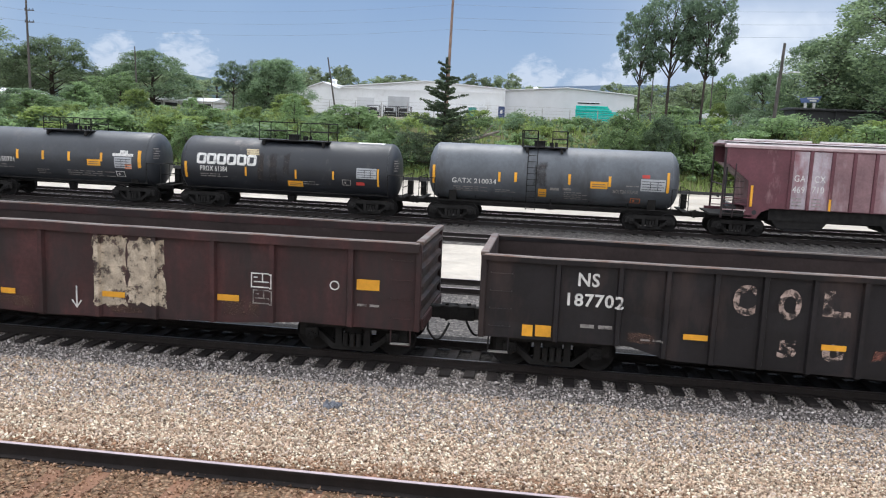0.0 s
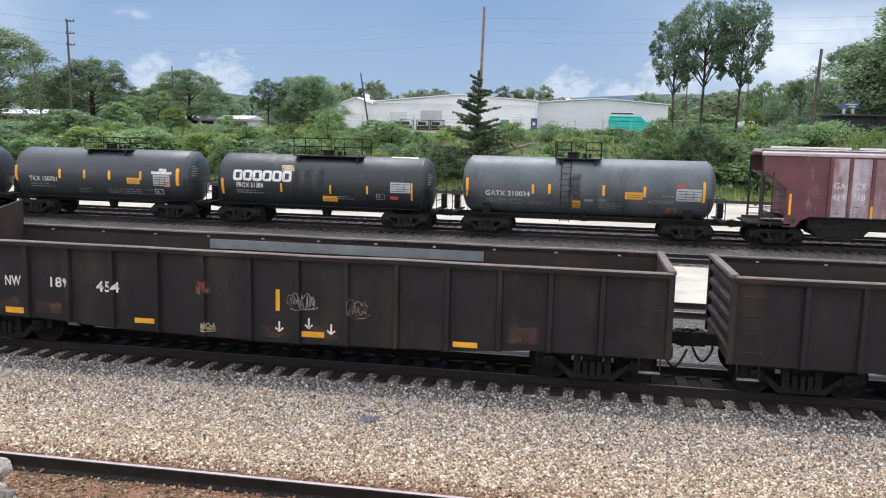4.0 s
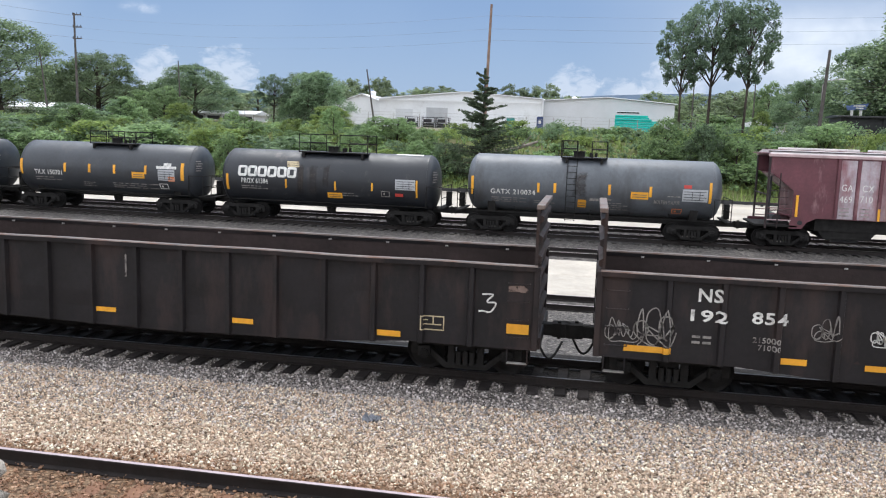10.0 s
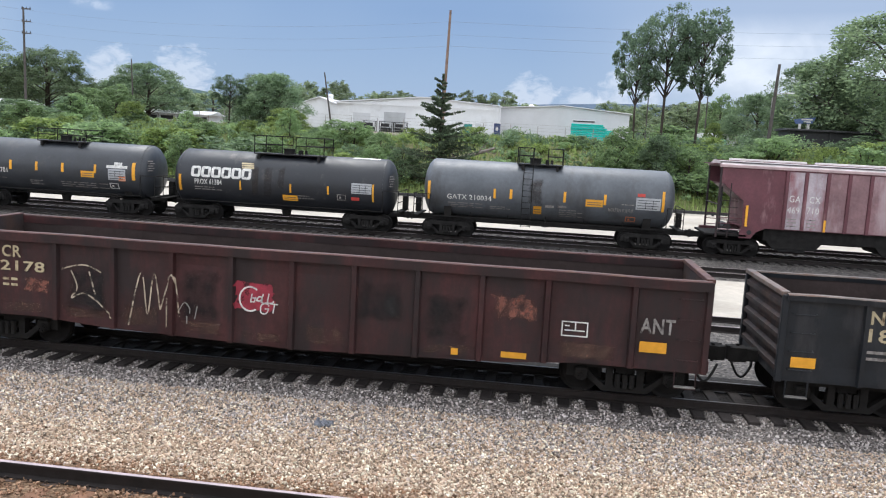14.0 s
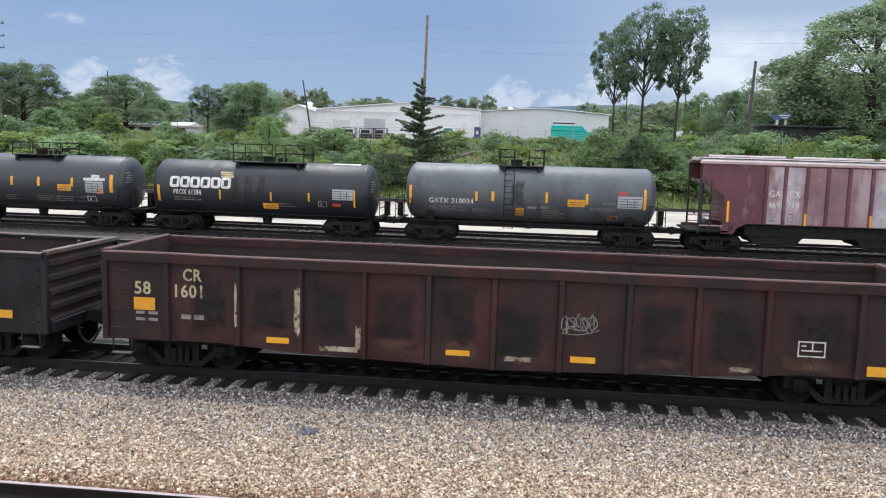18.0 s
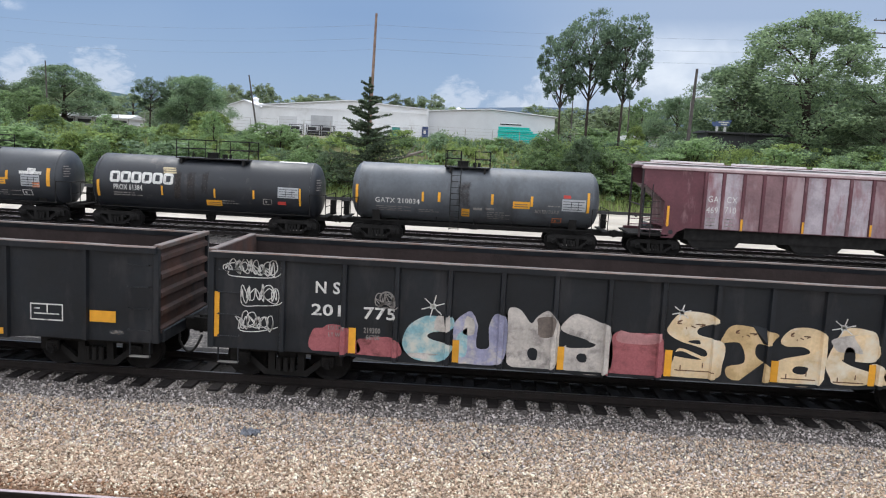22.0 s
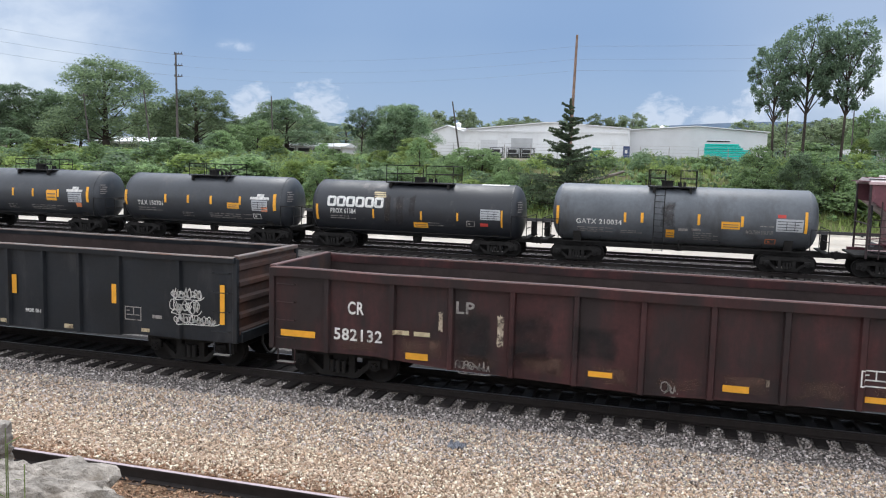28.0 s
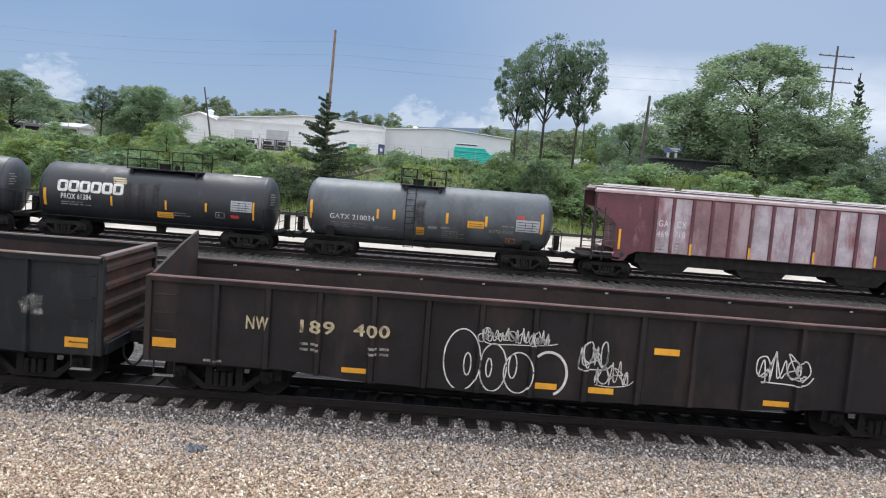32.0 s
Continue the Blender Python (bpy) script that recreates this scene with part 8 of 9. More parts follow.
def quad_mesh(name, quads, materials, slots=None):
    n = len(quads)
    me = bpy.data.meshes.new(name)
    me.vertices.add(4 * n)
    me.vertices.foreach_set("co", quads.reshape(-1))
    me.loops.add(4 * n)
    me.loops.foreach_set("vertex_index", np.arange(4 * n, dtype=np.int32))
    me.polygons.add(n)
    me.polygons.foreach_set("loop_start", np.arange(0, 4 * n, 4, dtype=np.int32))
    if slots is not None:
        me.polygons.foreach_set("material_index", slots.astype(np.int32))
    for m in materials:
        me.materials.append(m)
    me.update(calc_edges=True)
    return me


def crown_mesh(name, seed, centres, radii, per, size, material):
    return quad_mesh(name, leaf_quads(np.random.RandomState(seed), centres, radii, per, size), [material])


def broad_tree(seed, material, sparse=False, fine=True):
    """Trunk, limbs and billowing crown of a tree 1 high: leaf sprays gathered on uneven lobes."""
    rng = np.random.RandomState(seed)
    bm = bmesh.new()
    base = 0.42 if sparse else 0.10
    bend = rng.uniform(-0.02, 0.02, 2)
    knee = Vector((bend[0], bend[1], base))
    tube(bm, (0, 0, -0.05), knee, 0.013 if sparse else 0.03, 0.010 if sparse else 0.02, 8)
    tube(bm, knee, (bend[0] * 2, bend[1] * 2, 0.84), 0.010 if sparse else 0.02, 0.003, 7)
    cs, rs = [], []
    lobes = 17 if sparse else 17
    for i in range(lobes):
        h = (i + rng.uniform(0.2, 0.8)) / lobes
        a = i * 2.4 + rng.uniform(-0.5, 0.5)
        if sparse:
            lr = rng.uniform(0.07, 0.12) * (0.8 + 0.35 * h)
            rr = (0.235 * math.sin(math.pi * (0.12 + 0.72 * h)) ** 0.8 - 0.02) * rng.uniform(0.3, 1.0) ** 0.5
            lc = np.array([rr * math.cos(a), rr * math.sin(a), 0.46 + 0.45 * h])
        else:
            lr = rng.uniform(0.13, 0.19) * (1.08 - 0.3 * h)
            rr = 0.30 * math.cos(1.35 * h ** 1.6) * rng.uniform(0.45, 1.0) ** 0.5
            lc = np.array([rr * math.cos(a), rr * math.sin(a), 0.10 + 0.74 * h])
        tube(bm, (bend[0], bend[1], max(base * 0.9, lc[2] - 0.2)), lc.tolist(), 0.007, 0.002, 5, False)
        out = np.array([math.cos(a) * 0.7, math.sin(a) * 0.7, 0.6])
        n = 0
        while n < (17 if sparse else 24 if fine else 15):
            d = rng.normal(size=3)
            d /= np.linalg.norm(d)
            if d @ out < -0.25 and rng.uniform() < 0.8:
                continue
            c = lc + d * lr * rng.uniform(0.6, 1.05) * np.array([1, 1, 0.85])
            if n % 5 == 0:
                tube(bm, lc.tolist(), c.tolist(), 0.003, 0.001, 4, False)
            cs.append(c)
            rs.append(lr * rng.uniform(0.28, 0.5))
            n += 1
    trunk = finish(bm, "trunk", M["bark"], True)
    return trunk, quad_mesh("crown", leaf_quads(rng, cs, rs, 44 if sparse else 90 if fine else 38, 0.0078 if sparse else 0.0069 if fine else 0.0135, 0.85, 0.05), [material])


def conifer_tree(seed, thin=1.3):
    """A ragged conifer 1 high: close tiers of rising boughs of uneven length."""
    rng = np.random.RandomState(seed)
    bm = bmesh.new()
    tube(bm, (0, 0, -0.05), (0.02, 0, 0.99), 0.022, 0.004, 8)
    cs, rs = [], []
    z = 0.05
    while z < 0.95:
        w = (0.40 * (1 - z) ** 0.95 + 0.025) * thin
        for i in range(int(5 + 6 * (1 - z))):
            a = rng.uniform(0, 6.283)
            l = w * rng.uniform(0.45, 1.15)
            zz = z + rng.uniform(-0.012, 0.012)
            tip = np.array([l * math.cos(a), l * math.sin(a), zz + 0.10 * l + rng.uniform(-0.02, 0.035)])
            for q in (0.2, 0.35, 0.5, 0.63, 0.75, 0.87, 1.0):
                droop = 0.06 * l * math.sin(math.pi * q)
                cs.append(np.array([0.02 * zz, 0, zz - droop]) * (1 - q) + tip * q)
                rs.append((0.018 + 0.040 * (1 - z)) * (1.2 - q * 0.6))
            tube(bm, (0.02 * zz, 0, zz), tip.tolist(), 0.005, 0.0015, 4, False)
        z += 0.044 + 0.012 * rng.uniform()
    for i in range(8):
        cs.append(np.array([0.02, 0, 0.92 + 0.012 * i]))
        rs.append(0.012)
    return finish(bm, "trunk", M["bark"], True), quad_mesh("crown", leaf_quads(rng, cs, rs, 22, 0.0095, 0.5, 0.05), [M["leaf_conifer"]])


def shrub_mesh(seed, material):
    rng = np.random.RandomState(seed)
    cs = [np.array([rng.uniform(-0.42, 0.42), rng.uniform(-0.35, 0.35), rng.uniform(0.12, 0.82)]) for _ in range(20)]
    cs = [c * np.array([1 - 0.45 * c[2], 1 - 0.45 * c[2], 1]) for c in cs]
    bm = bmesh.new()
    for c in cs[::2]:
        tube(bm, (0, 0, -0.15), c.tolist(), 0.015, 0.005, 4, False)
    return finish(bm, "stem", M["bark"]), crown_mesh("crown", seed, cs, [rng.uniform(0.12, 0.22) for _ in cs], 60, 0.034, material)


PLANTS = {
    "broad": [broad_tree(n, M["leaf_tree"]) for n in (11, 12, 26)], "dark": [broad_tree(n, M["leaf_dark"]) for n in (13, 14, 27)],
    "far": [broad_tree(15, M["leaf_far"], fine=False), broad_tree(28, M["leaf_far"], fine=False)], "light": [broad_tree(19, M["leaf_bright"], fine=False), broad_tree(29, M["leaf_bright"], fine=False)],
    "broad_small": [broad_tree(n, M["leaf"], fine=False) for n in (31, 32, 33)], "dark_small": [broad_tree(n, M["leaf_dark"], fine=False) for n in (34, 35)], "sparse": [broad_tree(n, M["leaf_tall"], True) for n in (16, 17, 25)], "conifer": [conifer_tree(18)],
    "shrub": [shrub_mesh(21, M["leaf"]), shrub_mesh(22, M["leaf_dark"]), shrub_mesh(23, M["leaf_bright"]), shrub_mesh(24, M["leaf"])],
}
PLANT_WORDS = {"broad": ("tree", "full green broadleaf tree beyond the yard"), "dark": ("tree", "dense dark green tree beyond the yard"), "far": ("tree", "green tree with haze-pale leaves far behind the warehouse"), "light": ("tree", "small yellow-green tree on the bank"),
               "sparse": ("tree", "tall thin-crowned tree with bare lower trunk"), "conifer": ("tree", "dark blue-green conifer on the bank"), "shrub": ("shrub", "leafy green shrub on the bank")}
plant_rng = random.Random(5)


def plant(kind, x, y, top, width, base=None, variant=None):
    z0 = ground_h(x, y) - 0.1 if base is None else base
    h = max(top - z0, 0.6)
    pool = PLANTS[kind + "_small" if kind in ("broad", "dark") and width < 7.5 else kind]
    bark, crown = pool[plant_rng.randrange(len(pool)) if variant is None else variant]
    name, label = PLANT_WORDS[kind]
    w = width / (0.8 if kind == "conifer" else 0.7 if kind != "sparse" else 0.52)
    t = thing(name, label, name, pose(x, y, z0, 0, 0, plant_rng.uniform(0, 360)), {"shrub": "shrubs on the bank"}.get(kind, "trees beyond the yard"))
    sc = Matrix.Diagonal((w, w, h, 1))
    part("stem" if kind == "shrub" else "trunk", bark, None, t, at=sc)
    part("crown", crown, None, t, at=sc)
    return t


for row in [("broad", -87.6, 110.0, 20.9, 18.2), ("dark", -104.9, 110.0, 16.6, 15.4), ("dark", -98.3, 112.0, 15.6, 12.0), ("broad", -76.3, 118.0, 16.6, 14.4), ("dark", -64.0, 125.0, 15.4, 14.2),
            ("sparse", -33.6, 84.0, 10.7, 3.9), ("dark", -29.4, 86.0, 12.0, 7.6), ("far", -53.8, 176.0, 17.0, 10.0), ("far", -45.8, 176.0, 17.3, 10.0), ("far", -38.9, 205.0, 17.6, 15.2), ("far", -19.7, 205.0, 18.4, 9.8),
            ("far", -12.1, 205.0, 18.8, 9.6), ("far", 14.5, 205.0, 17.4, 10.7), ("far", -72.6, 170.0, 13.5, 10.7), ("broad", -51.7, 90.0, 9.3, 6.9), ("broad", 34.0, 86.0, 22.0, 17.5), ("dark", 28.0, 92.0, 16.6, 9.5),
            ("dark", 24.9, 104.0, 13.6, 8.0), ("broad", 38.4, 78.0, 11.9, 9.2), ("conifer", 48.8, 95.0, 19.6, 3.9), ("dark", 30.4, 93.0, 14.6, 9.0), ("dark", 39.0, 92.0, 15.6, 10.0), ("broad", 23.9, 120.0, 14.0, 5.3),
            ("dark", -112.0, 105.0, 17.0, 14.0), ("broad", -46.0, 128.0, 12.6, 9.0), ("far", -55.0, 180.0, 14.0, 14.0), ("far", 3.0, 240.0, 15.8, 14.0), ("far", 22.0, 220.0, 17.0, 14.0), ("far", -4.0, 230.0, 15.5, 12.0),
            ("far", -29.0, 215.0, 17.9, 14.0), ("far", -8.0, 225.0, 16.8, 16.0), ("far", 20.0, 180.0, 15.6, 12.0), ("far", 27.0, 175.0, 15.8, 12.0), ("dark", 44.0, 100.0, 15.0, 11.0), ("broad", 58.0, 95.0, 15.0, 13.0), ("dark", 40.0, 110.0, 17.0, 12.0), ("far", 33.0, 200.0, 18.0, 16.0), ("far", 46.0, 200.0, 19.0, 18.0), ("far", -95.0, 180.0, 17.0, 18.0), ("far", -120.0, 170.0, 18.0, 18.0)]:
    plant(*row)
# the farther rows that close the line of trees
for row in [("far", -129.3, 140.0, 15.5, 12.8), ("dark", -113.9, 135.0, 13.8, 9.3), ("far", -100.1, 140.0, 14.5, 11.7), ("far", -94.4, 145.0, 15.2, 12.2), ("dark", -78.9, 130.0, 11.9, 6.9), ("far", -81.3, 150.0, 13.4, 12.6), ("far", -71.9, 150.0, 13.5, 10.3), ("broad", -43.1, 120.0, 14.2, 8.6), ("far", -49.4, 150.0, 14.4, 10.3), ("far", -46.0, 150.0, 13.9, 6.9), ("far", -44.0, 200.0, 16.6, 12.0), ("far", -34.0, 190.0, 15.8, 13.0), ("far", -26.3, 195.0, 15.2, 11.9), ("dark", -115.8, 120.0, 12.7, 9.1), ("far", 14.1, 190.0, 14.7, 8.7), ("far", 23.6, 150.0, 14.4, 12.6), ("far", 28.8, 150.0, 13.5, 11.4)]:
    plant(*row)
# the three tall trees on the bank and the conifer before the warehouse
plant("sparse", 7.5, 72.0, 15.8, 4.2, variant=0)
plant("sparse", 9.9, 73.0, 17.4, 5.4, variant=1)
plant("sparse", 12.7, 72.5, 17.2, 5.1, variant=2)
plant("conifer", -7.9, 62.5, 9.9, 5.9, 1.4)
# shrubs crowd the bank and leave a weedier stretch before the warehouse
spots = []
for i in range(660):
    x = plant_rng.uniform(-95, 55)
    y = 62.0 + 20 * plant_rng.random() ** 1.3
    open_part = -21 < x < 9
    if open_part and (y > 76 or plant_rng.random() < 0.2):
        continue
    if -14 < x < -5 and 64 < y < 76 and plant_rng.random() < 0.55:
        continue
    if x > 14 and y > 74 and plant_rng.random() < 0.5:
        continue
    h = plant_rng.uniform(0.6, 1.7) if open_part else plant_rng.uniform(1.0, 3.4) if x < 0 else plant_rng.uniform(1.0, 2.5)
    if x <= -14:
        h = max(0.4, min(h, 3.9 + 0.022 * y + plant_rng.uniform(-0.8, 0.4) - ground_h(x, y)))
    spots.append((x, y, h, h * plant_rng.uniform(1.1, 1.8)))
for x, y, h, w in spots[:280]:
    plant("shrub", x, y, ground_h(x, y) + h, w)
for x, y, top, w in ((-49.3, 72, 6.9, 5.8), (-45.9, 76, 7.8, 3.0), (-46.4, 84, 9.1, 3.8), (-38.1, 72, 7.3, 2.6), (-32.4, 66, 5.0, 2.4), (-30.6, 70, 6.0, 2.2), (-23.8, 64, 5.2, 2.0), (-24.6, 76, 7.5, 3.4), (-75.6, 78, 7.9, 4.0),
                     (-62.8, 70, 6.6, 4.6), (-53.5, 66, 6.2, 3.0), (-18.3, 72, 6.4, 3.9), (-13.0, 63, 4.5, 2.3), (-54.3, 63, 5.3, 2.8), (-46.5, 62, 4.3, 2.3), (-36.6, 63, 4.5, 2.8), (-10.8, 63, 4.6, 2.3), (-18.7, 64, 5.1, 2.3),
                     (-21.2, 62, 4.9, 2.7), (-28.6, 62, 4.5, 2.3), (-39.6, 61.5, 4.2, 2.7), (9.2, 66, 6.6, 3.4), (20.4, 62, 5.6, 1.8), (36.2, 68, 8.6, 5.2), (33.0, 64, 6.6, 4.0), (5.5, 64, 5.4, 2.8), (-84, 74, 7.4, 4.5), (-69, 64, 5.6, 3.6)):
    plant(plant_rng.choice(("broad", "broad", "dark", "light")), x, y, top, w * 1.15)

# small trees that stand out of the shrubs
for row in [("broad", -45.7, 68, 6.6, 4.5), ("dark", -46.6, 76, 7.7, 3.2), ("broad", -49.8, 90, 9.7, 4.4), ("light", -31.8, 64, 5.0, 2.3), ("broad", -33.6, 74, 6.7, 1.7), ("broad", -29.0, 68, 5.7, 2.6), ("light", -24.6, 66, 6.1, 2.4), ("dark", -29.6, 84, 10.8, 3.6), ("broad", -22.3, 70, 7.3, 2.2), ("broad", -16.5, 70, 6.4, 4.1), ("broad", -13.2, 66, 5.5, 2.7), ("broad", 6.1, 66, 7.0, 3.8), ("dark", 8.7, 64, 6.6, 3.1), ("broad", 11.0, 64, 5.7, 3.5), ("light", 15.6, 80, 8.3, 1.9), ("dark", 20.0, 84, 7.9, 2.6), ("light", 20.9, 64, 6.4, 2.3), ("broad", -54.8, 72, 5.5, 3.2), ("broad", -47.8, 66, 4.5, 2.7), ("dark", -37.8, 72, 6.5, 2.8), ("broad", -18.5, 68, 5.4, 2.4), ("broad", -38.3, 66, 4.7, 2.7), ("dark", -40.9, 64, 4.4, 2.7)]:
    plant(*row)


def undergrowth():
    """Brambles and weeds that fill the bank between the shrubs."""
    rng = np.random.RandomState(31)
    quads, slots = [], []
    low = [(rng.uniform(-75, 52), 61.3 + 21 * rng.uniform() ** 1.4) for _ in range(2300)]
    rows = [(x, y, h, w, 26, 9) for x, y, h, w in spots[280:]] + [(x, y, rng.uniform(0.25, 0.8), rng.uniform(0.8, 2.2), 20, 4) for x, y in low if not (-13 < x < -6 and 65 < y < 74 and rng.uniform() < 0.6)]
    for x, y, h, w, per, clumps in rows:
        c = np.stack([x + rng.uniform(-0.5, 0.5, clumps) * w, y + rng.uniform(-0.4, 0.4, clumps) * w, ground_h(x, y) + rng.uniform(0.1, 0.85, clumps) * h], 1)
        q = leaf_quads(rng, c, rng.uniform(0.2, 0.36, clumps) * max(h, 0.5), per, 0.085, 0.8, 0.2)
        quads.append(q)
        slots.append(np.full(len(q), rng.choice([0, 0, 1, 1, 2, 3])))
    me = quad_mesh("undergrowth", np.concatenate(quads), [M["leaf"], M["leaf_dark"], M["leaf_bright"], M["grass"]], np.concatenate(slots))
    tagged(new("undergrowth", me), "tangled green brambles and weeds on the bank", "undergrowth", kind="stuff")


undergrowth()


def fallen_tree():
    """A dead grey trunk with bare limbs lying on the bank beside the conifer."""
    z = ground_h(-5.6, 66)
    t = thing("fallen_tree", "dead grey fallen trunk with bare limbs on the bank", "fallen tree", pose(-5.6, 66, z + 0.55))
    part("trunk", tube(bmesh.new(), (-1.5, 0, -0.1), (1.7, 0.3, 1.0), 0.2, 0.09, 8), M["dead_wood"], t)
    for a, b, r in (((0.3, 0.1, 0.5), (1.2, -0.3, 1.5), 0.06), ((-0.4, 0, 0.25), (-1.0, -0.4, 0.8), 0.05), ((0.9, 0.2, 0.7), (1.9, 0.2, 0.55), 0.05), ((-1.4, 0, -0.1), (-1.9, 0.4, 0.5), 0.08)):
        part("limb", tube(bmesh.new(), a, b, r, r * 0.4, 6), M["dead_wood"], t)


M["dead_wood"] = mat("grey_dead_wood", (0.2, 0.17, 0.15), 0.9, 0, 0.35, 4, 0.01, 20, 0.2)
fallen_tree()


def grass_tufts():
    """Long grass on the bank and its foot."""
    rng = np.random.RandomState(9)
    n = 26000
    x = rng.uniform(-70, 50, n)
    y = 58.9 + 32 * rng.uniform(0, 1, n) ** 1.6
    z = np.array([ground_h(p, q) for p, q in zip(x.tolist(), y.tolist())])
    a = rng.uniform(0, 6.283, n)
    h = rng.uniform(0.2, 0.75, n)
    w = rng.uniform(0.05, 0.14, n)
    v = np.zeros((n, 3, 3))
    v[:, 0] = np.stack([x - w * np.cos(a), y - w * np.sin(a), z - 0.3], 1)
    v[:, 1] = np.stack([x + w * np.cos(a), y + w * np.sin(a), z - 0.3], 1)
    v[:, 2] = np.stack([x + rng.normal(0, 0.12, n), y + rng.normal(0, 0.12, n), z + h], 1)
    me = bpy.data.meshes.new("grass")
    me.from_pydata(v.reshape(-1, 3).tolist(), [], (np.arange(n)[:, None] * 3 + np.array([0, 1, 2])).tolist())
    me.materials.append(M["grass"])
    tagged(new("grass", me), "long yellow-green grass on the bank", "grass", kind="stuff")


grass_tufts()


def far_hills():
    # The blue-grey tones carry the distance haze in the hills' base colour.
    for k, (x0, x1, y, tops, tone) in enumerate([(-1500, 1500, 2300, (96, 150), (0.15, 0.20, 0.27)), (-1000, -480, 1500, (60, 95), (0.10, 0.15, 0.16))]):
        bm = bmesh.new()
        n = 60
        prev = None
        for i in range(n + 1):
            x = x0 + (x1 - x0) * i / n
            e = math.sin(math.pi * i / n) ** 0.5
            z = (tops[0] + (tops[1] - tops[0]) * (0.5 + 0.5 * noise.noise((x * 0.0016, k * 3.1, 0)))) * e
            cur = [bm.verts.new((x, y, -5)), bm.verts.new((x, y, z)), bm.verts.new((x, y + 300, -5))]
            if prev:
                bm.faces.new((prev[0], cur[0], cur[1], prev[1]))
                bm.faces.new((prev[1], cur[1], cur[2], prev[2]))
            prev = cur
        tagged(part("backdrop", bm, mat("haze_tinted_hill", tone, 1.0, 0, 0.2, 0.004, spec=0.0), None, smooth=True), "low wooded hills on the horizon, tinted with blue haze", "hills", kind="structure")


far_hills()


def rocks():
    """Rough stone blocks on the slope beside the camera's stand."""
    rnd = random.Random(3)
    for x, y, z, sx, sy, sz in ROCKS:
        bm = bmesh.new()
        bmesh.ops.create_icosphere(bm, subdivisions=5, radius=1.0)
        for v in bm.verts:
            c = v.co
            m = max(abs(c.x), abs(c.y), abs(c.z))
            b = c / m
            q = c.lerp(b, 0.5) * (1 + 0.26 * noise.noise(c * 1.7 + Vector((x, y, 3))) - 0.16 * abs(noise.noise(c * 3.6 + Vector((y, x, 1)))) + 0.08 * noise.noise(c * 8) + 0.05 * noise.noise(c * 19))
            v.co = (q.x * sx, q.y * sy, q.z * sz)
        tagged(part("stone_block", bm, M["stone"], None, at=pose(x, y, z, rnd.uniform(-8, 8), rnd.uniform(-8, 8), rnd.uniform(0, 40))), "rough grey limestone block on the slope", "stone", "stone blocks on the slope")


ROCKS = [(-2.98, 3.2, 2.71, 0.74, 0.32, 0.4), (-3.6, 3.5, 2.92, 0.27, 0.28, 0.28), (-2.45, 2.9, 2.5, 0.25, 0.25, 0.3)]
rocks()


def weeds():
    """Thin green stalks that stand beside the stone blocks."""
    rnd = random.Random(12)
    for x, y, z, h in ((-2.52, 2.8, 1.9, 1.6), (-2.43, 2.82, 1.9, 1.42), (-2.56, 2.85, 1.9, 1.5)):
        w = thing("weed", "thin green weed stalk beside the stone blocks", "weed", pose(x, y, z), "weeds by the stone blocks")
        part("stalk", pipe(bmesh.new(), [(0, 0, 0), (0.01, 0.01, h * 0.5), (0.03, 0.0, h)], 0.003, 5), M["grass"], w)
        for i in range(4):
            zz = h * (0.55 + 0.13 * i)
            a = rnd.uniform(0, 6.28)
            bm = bmesh.new()
            d = Vector((math.cos(a), math.sin(a), 0.5)) * 0.09
            n = Vector((-math.sin(a), math.cos(a), 0)) * 0.012
            o = Vector((0.015, 0, zz))
            bm.faces.new([bm.verts.new(p) for p in (o, o + d * 0.5 + n, o + d, o + d * 0.5 - n)])
            part("leaf", bm, M["grass"], w)


weeds()


def road_wall():
    """A low dark guard rail along the paved road behind the parked cars."""
    g = thing("guard_rail", "low dark steel guard rail beside the paved road", "guard rail", pose(0, 58.4, 0.70), kind="structure")
    part("beam", one_box(-120, 90, -0.05, 0.05, 0.10, 0.32, bevel=0.02), M["dark"], g)
    for i in range(70):
        part("post", one_box(-120 + 3 * i, -119.85 + 3 * i, 0.06, 0.2, -0.1, 0.32), M["dark"], g)


road_wall()


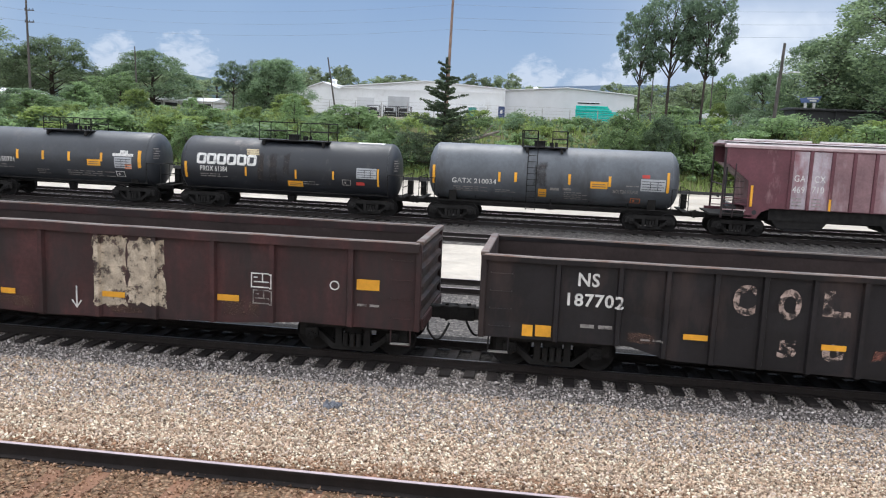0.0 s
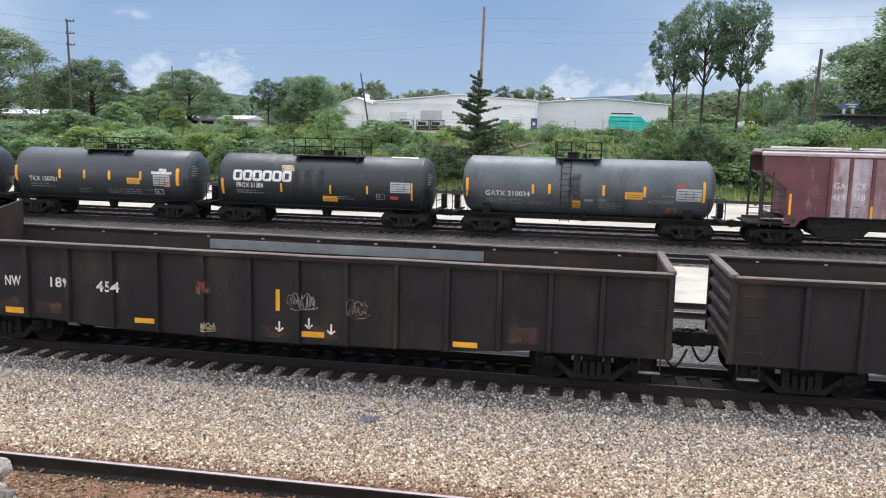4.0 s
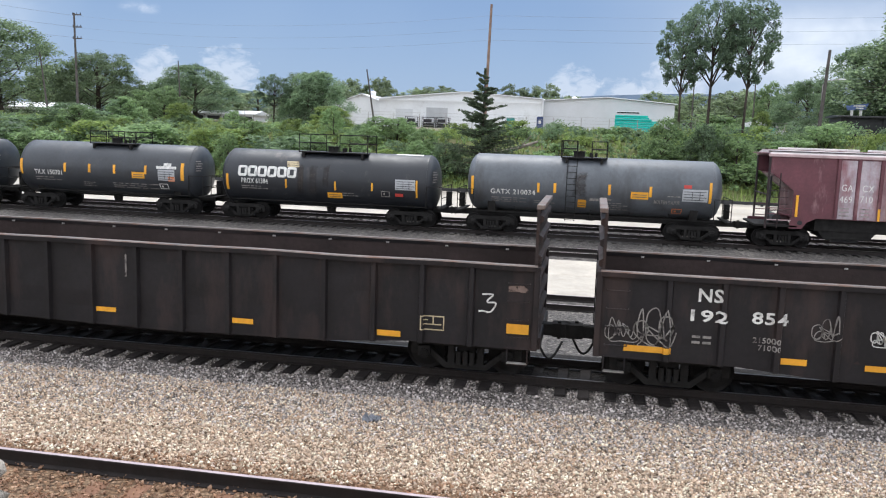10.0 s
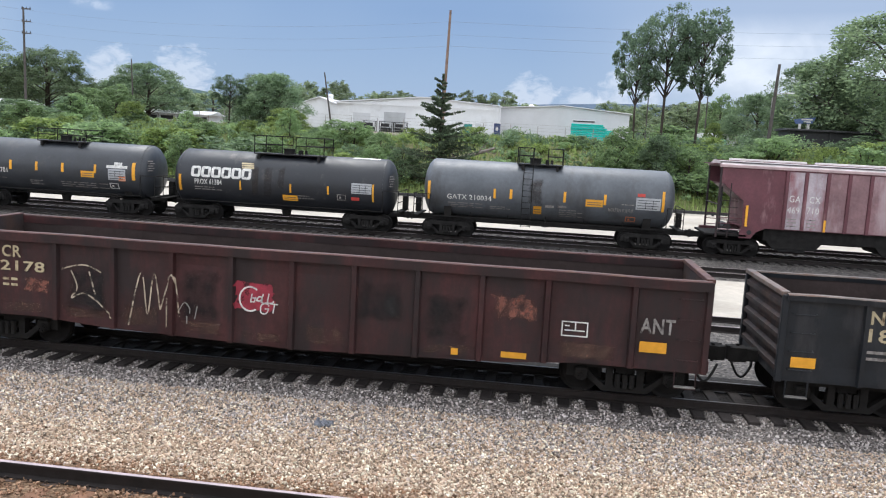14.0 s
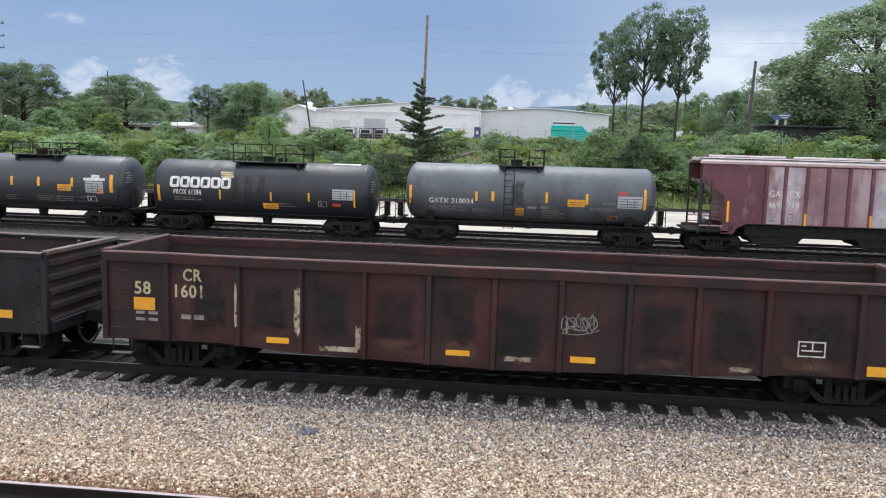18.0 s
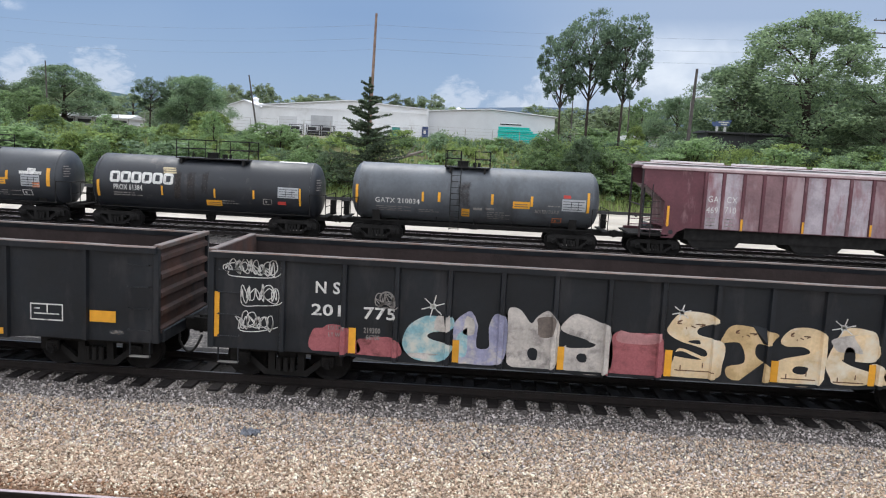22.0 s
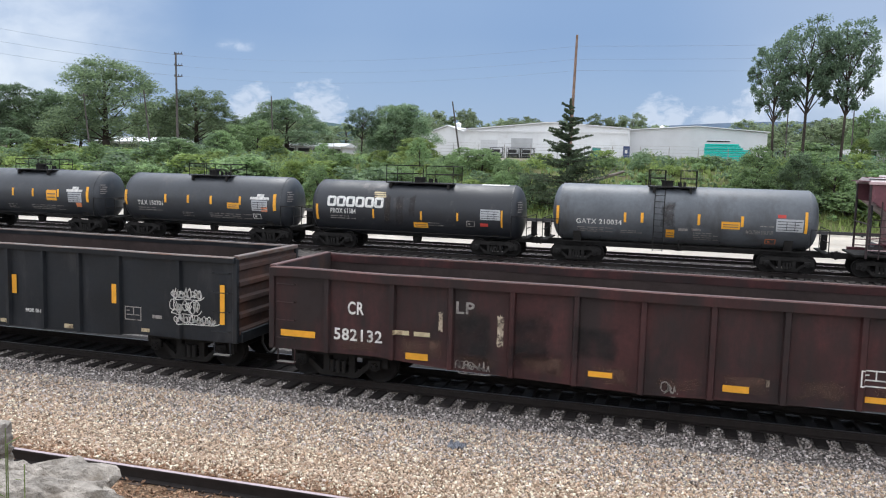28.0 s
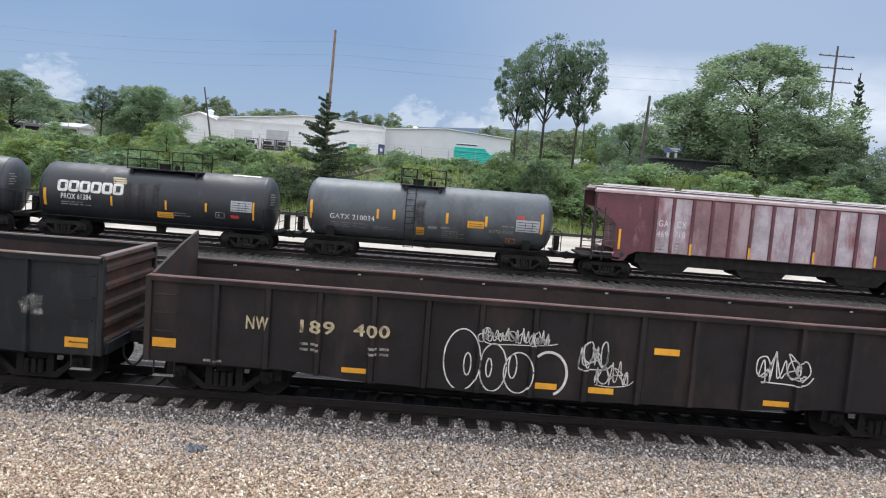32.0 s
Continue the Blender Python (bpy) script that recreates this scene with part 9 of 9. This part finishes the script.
def debris():
    d = thing("crumpled_sheet", "crumpled grey-blue plastic scrap lying on the ballast", "litter", pose(-3.0, 13.4, ground_z(13.4) + 0.02))
    bm = bmesh.new()
    bmesh.ops.create_grid(bm, x_segments=14, y_segments=10, size=0.5)
    for v in bm.verts:
        v.co = (v.co.x * 0.3 + 0.05 * noise.noise(v.co * 9), v.co.y * 0.22 + 0.05 * noise.noise(v.co * 8), 0.03 + 0.1 * noise.noise(v.co * 11))
    part("sheet", bm, M["scrap"], d)


M["scrap"] = mat("grey_blue_plastic", (0.17, 0.18, 0.205), 0.5, 0, 0.4, 8)
debris()

# ---- what moves ----


# seconds, metres that the train has gone
RUN = [(0, -1.54), (1, 10.39), (2, 22.21), (3, 34.04), (6, 69.34), (7, 81.12), (8, 92.93), (9, 104.89), (10, 116.77), (11, 128.60), (12, 140.44), (13, 152.28), (14, 164.15), (15, 176.07), (18, 211.86), (19, 223.94), (20, 235.98), (21, 248.04), (22, 260.03), (23, 271.95), (24, 283.80), (25, 295.60), (28, 331.07), (29, 342.84), (30, 354.65), (31, 366.58), (32, 378.69)]


def run(t):
    """How far the train has gone after t seconds."""
    return float(np.interp(t, [r[0] for r in RUN], [r[1] for r in RUN]))


def motions():
    for car, u in TRAIN:
        walk(car, [(t, pose(u + LH - run(t), TRACK_Y, 0)) for t, _ in RUN])
    # wheels roll while their car passes, and hold still where nobody sees them
    start = {car.name: u for car, u in TRAIN}
    for car, wheel, x in WHEELS:
        t0 = max(0.0, (start[car.name] - 17.0) / 11.74)
        t1 = min(32.0, (start[car.name] + 33.0) / 11.74)
        if t1 <= 0 or t0 >= 32:
            continue
        n = int(math.ceil((t1 - t0) / 0.05))
        times = [t0 + (t1 - t0) * i / n for i in range(n + 1)]
        rows = [(t, pose(x, 0, 0.42, 0, -math.degrees(run(t) / 0.42) % 360.0, 0)) for t in times]
        if t0 > 0.05:
            rows = [(0.0, rows[0][1])] + rows
        if t1 < 31.95:
            rows = rows + [(32.0, rows[-1][1])]
        walk(wheel, rows)


motions()
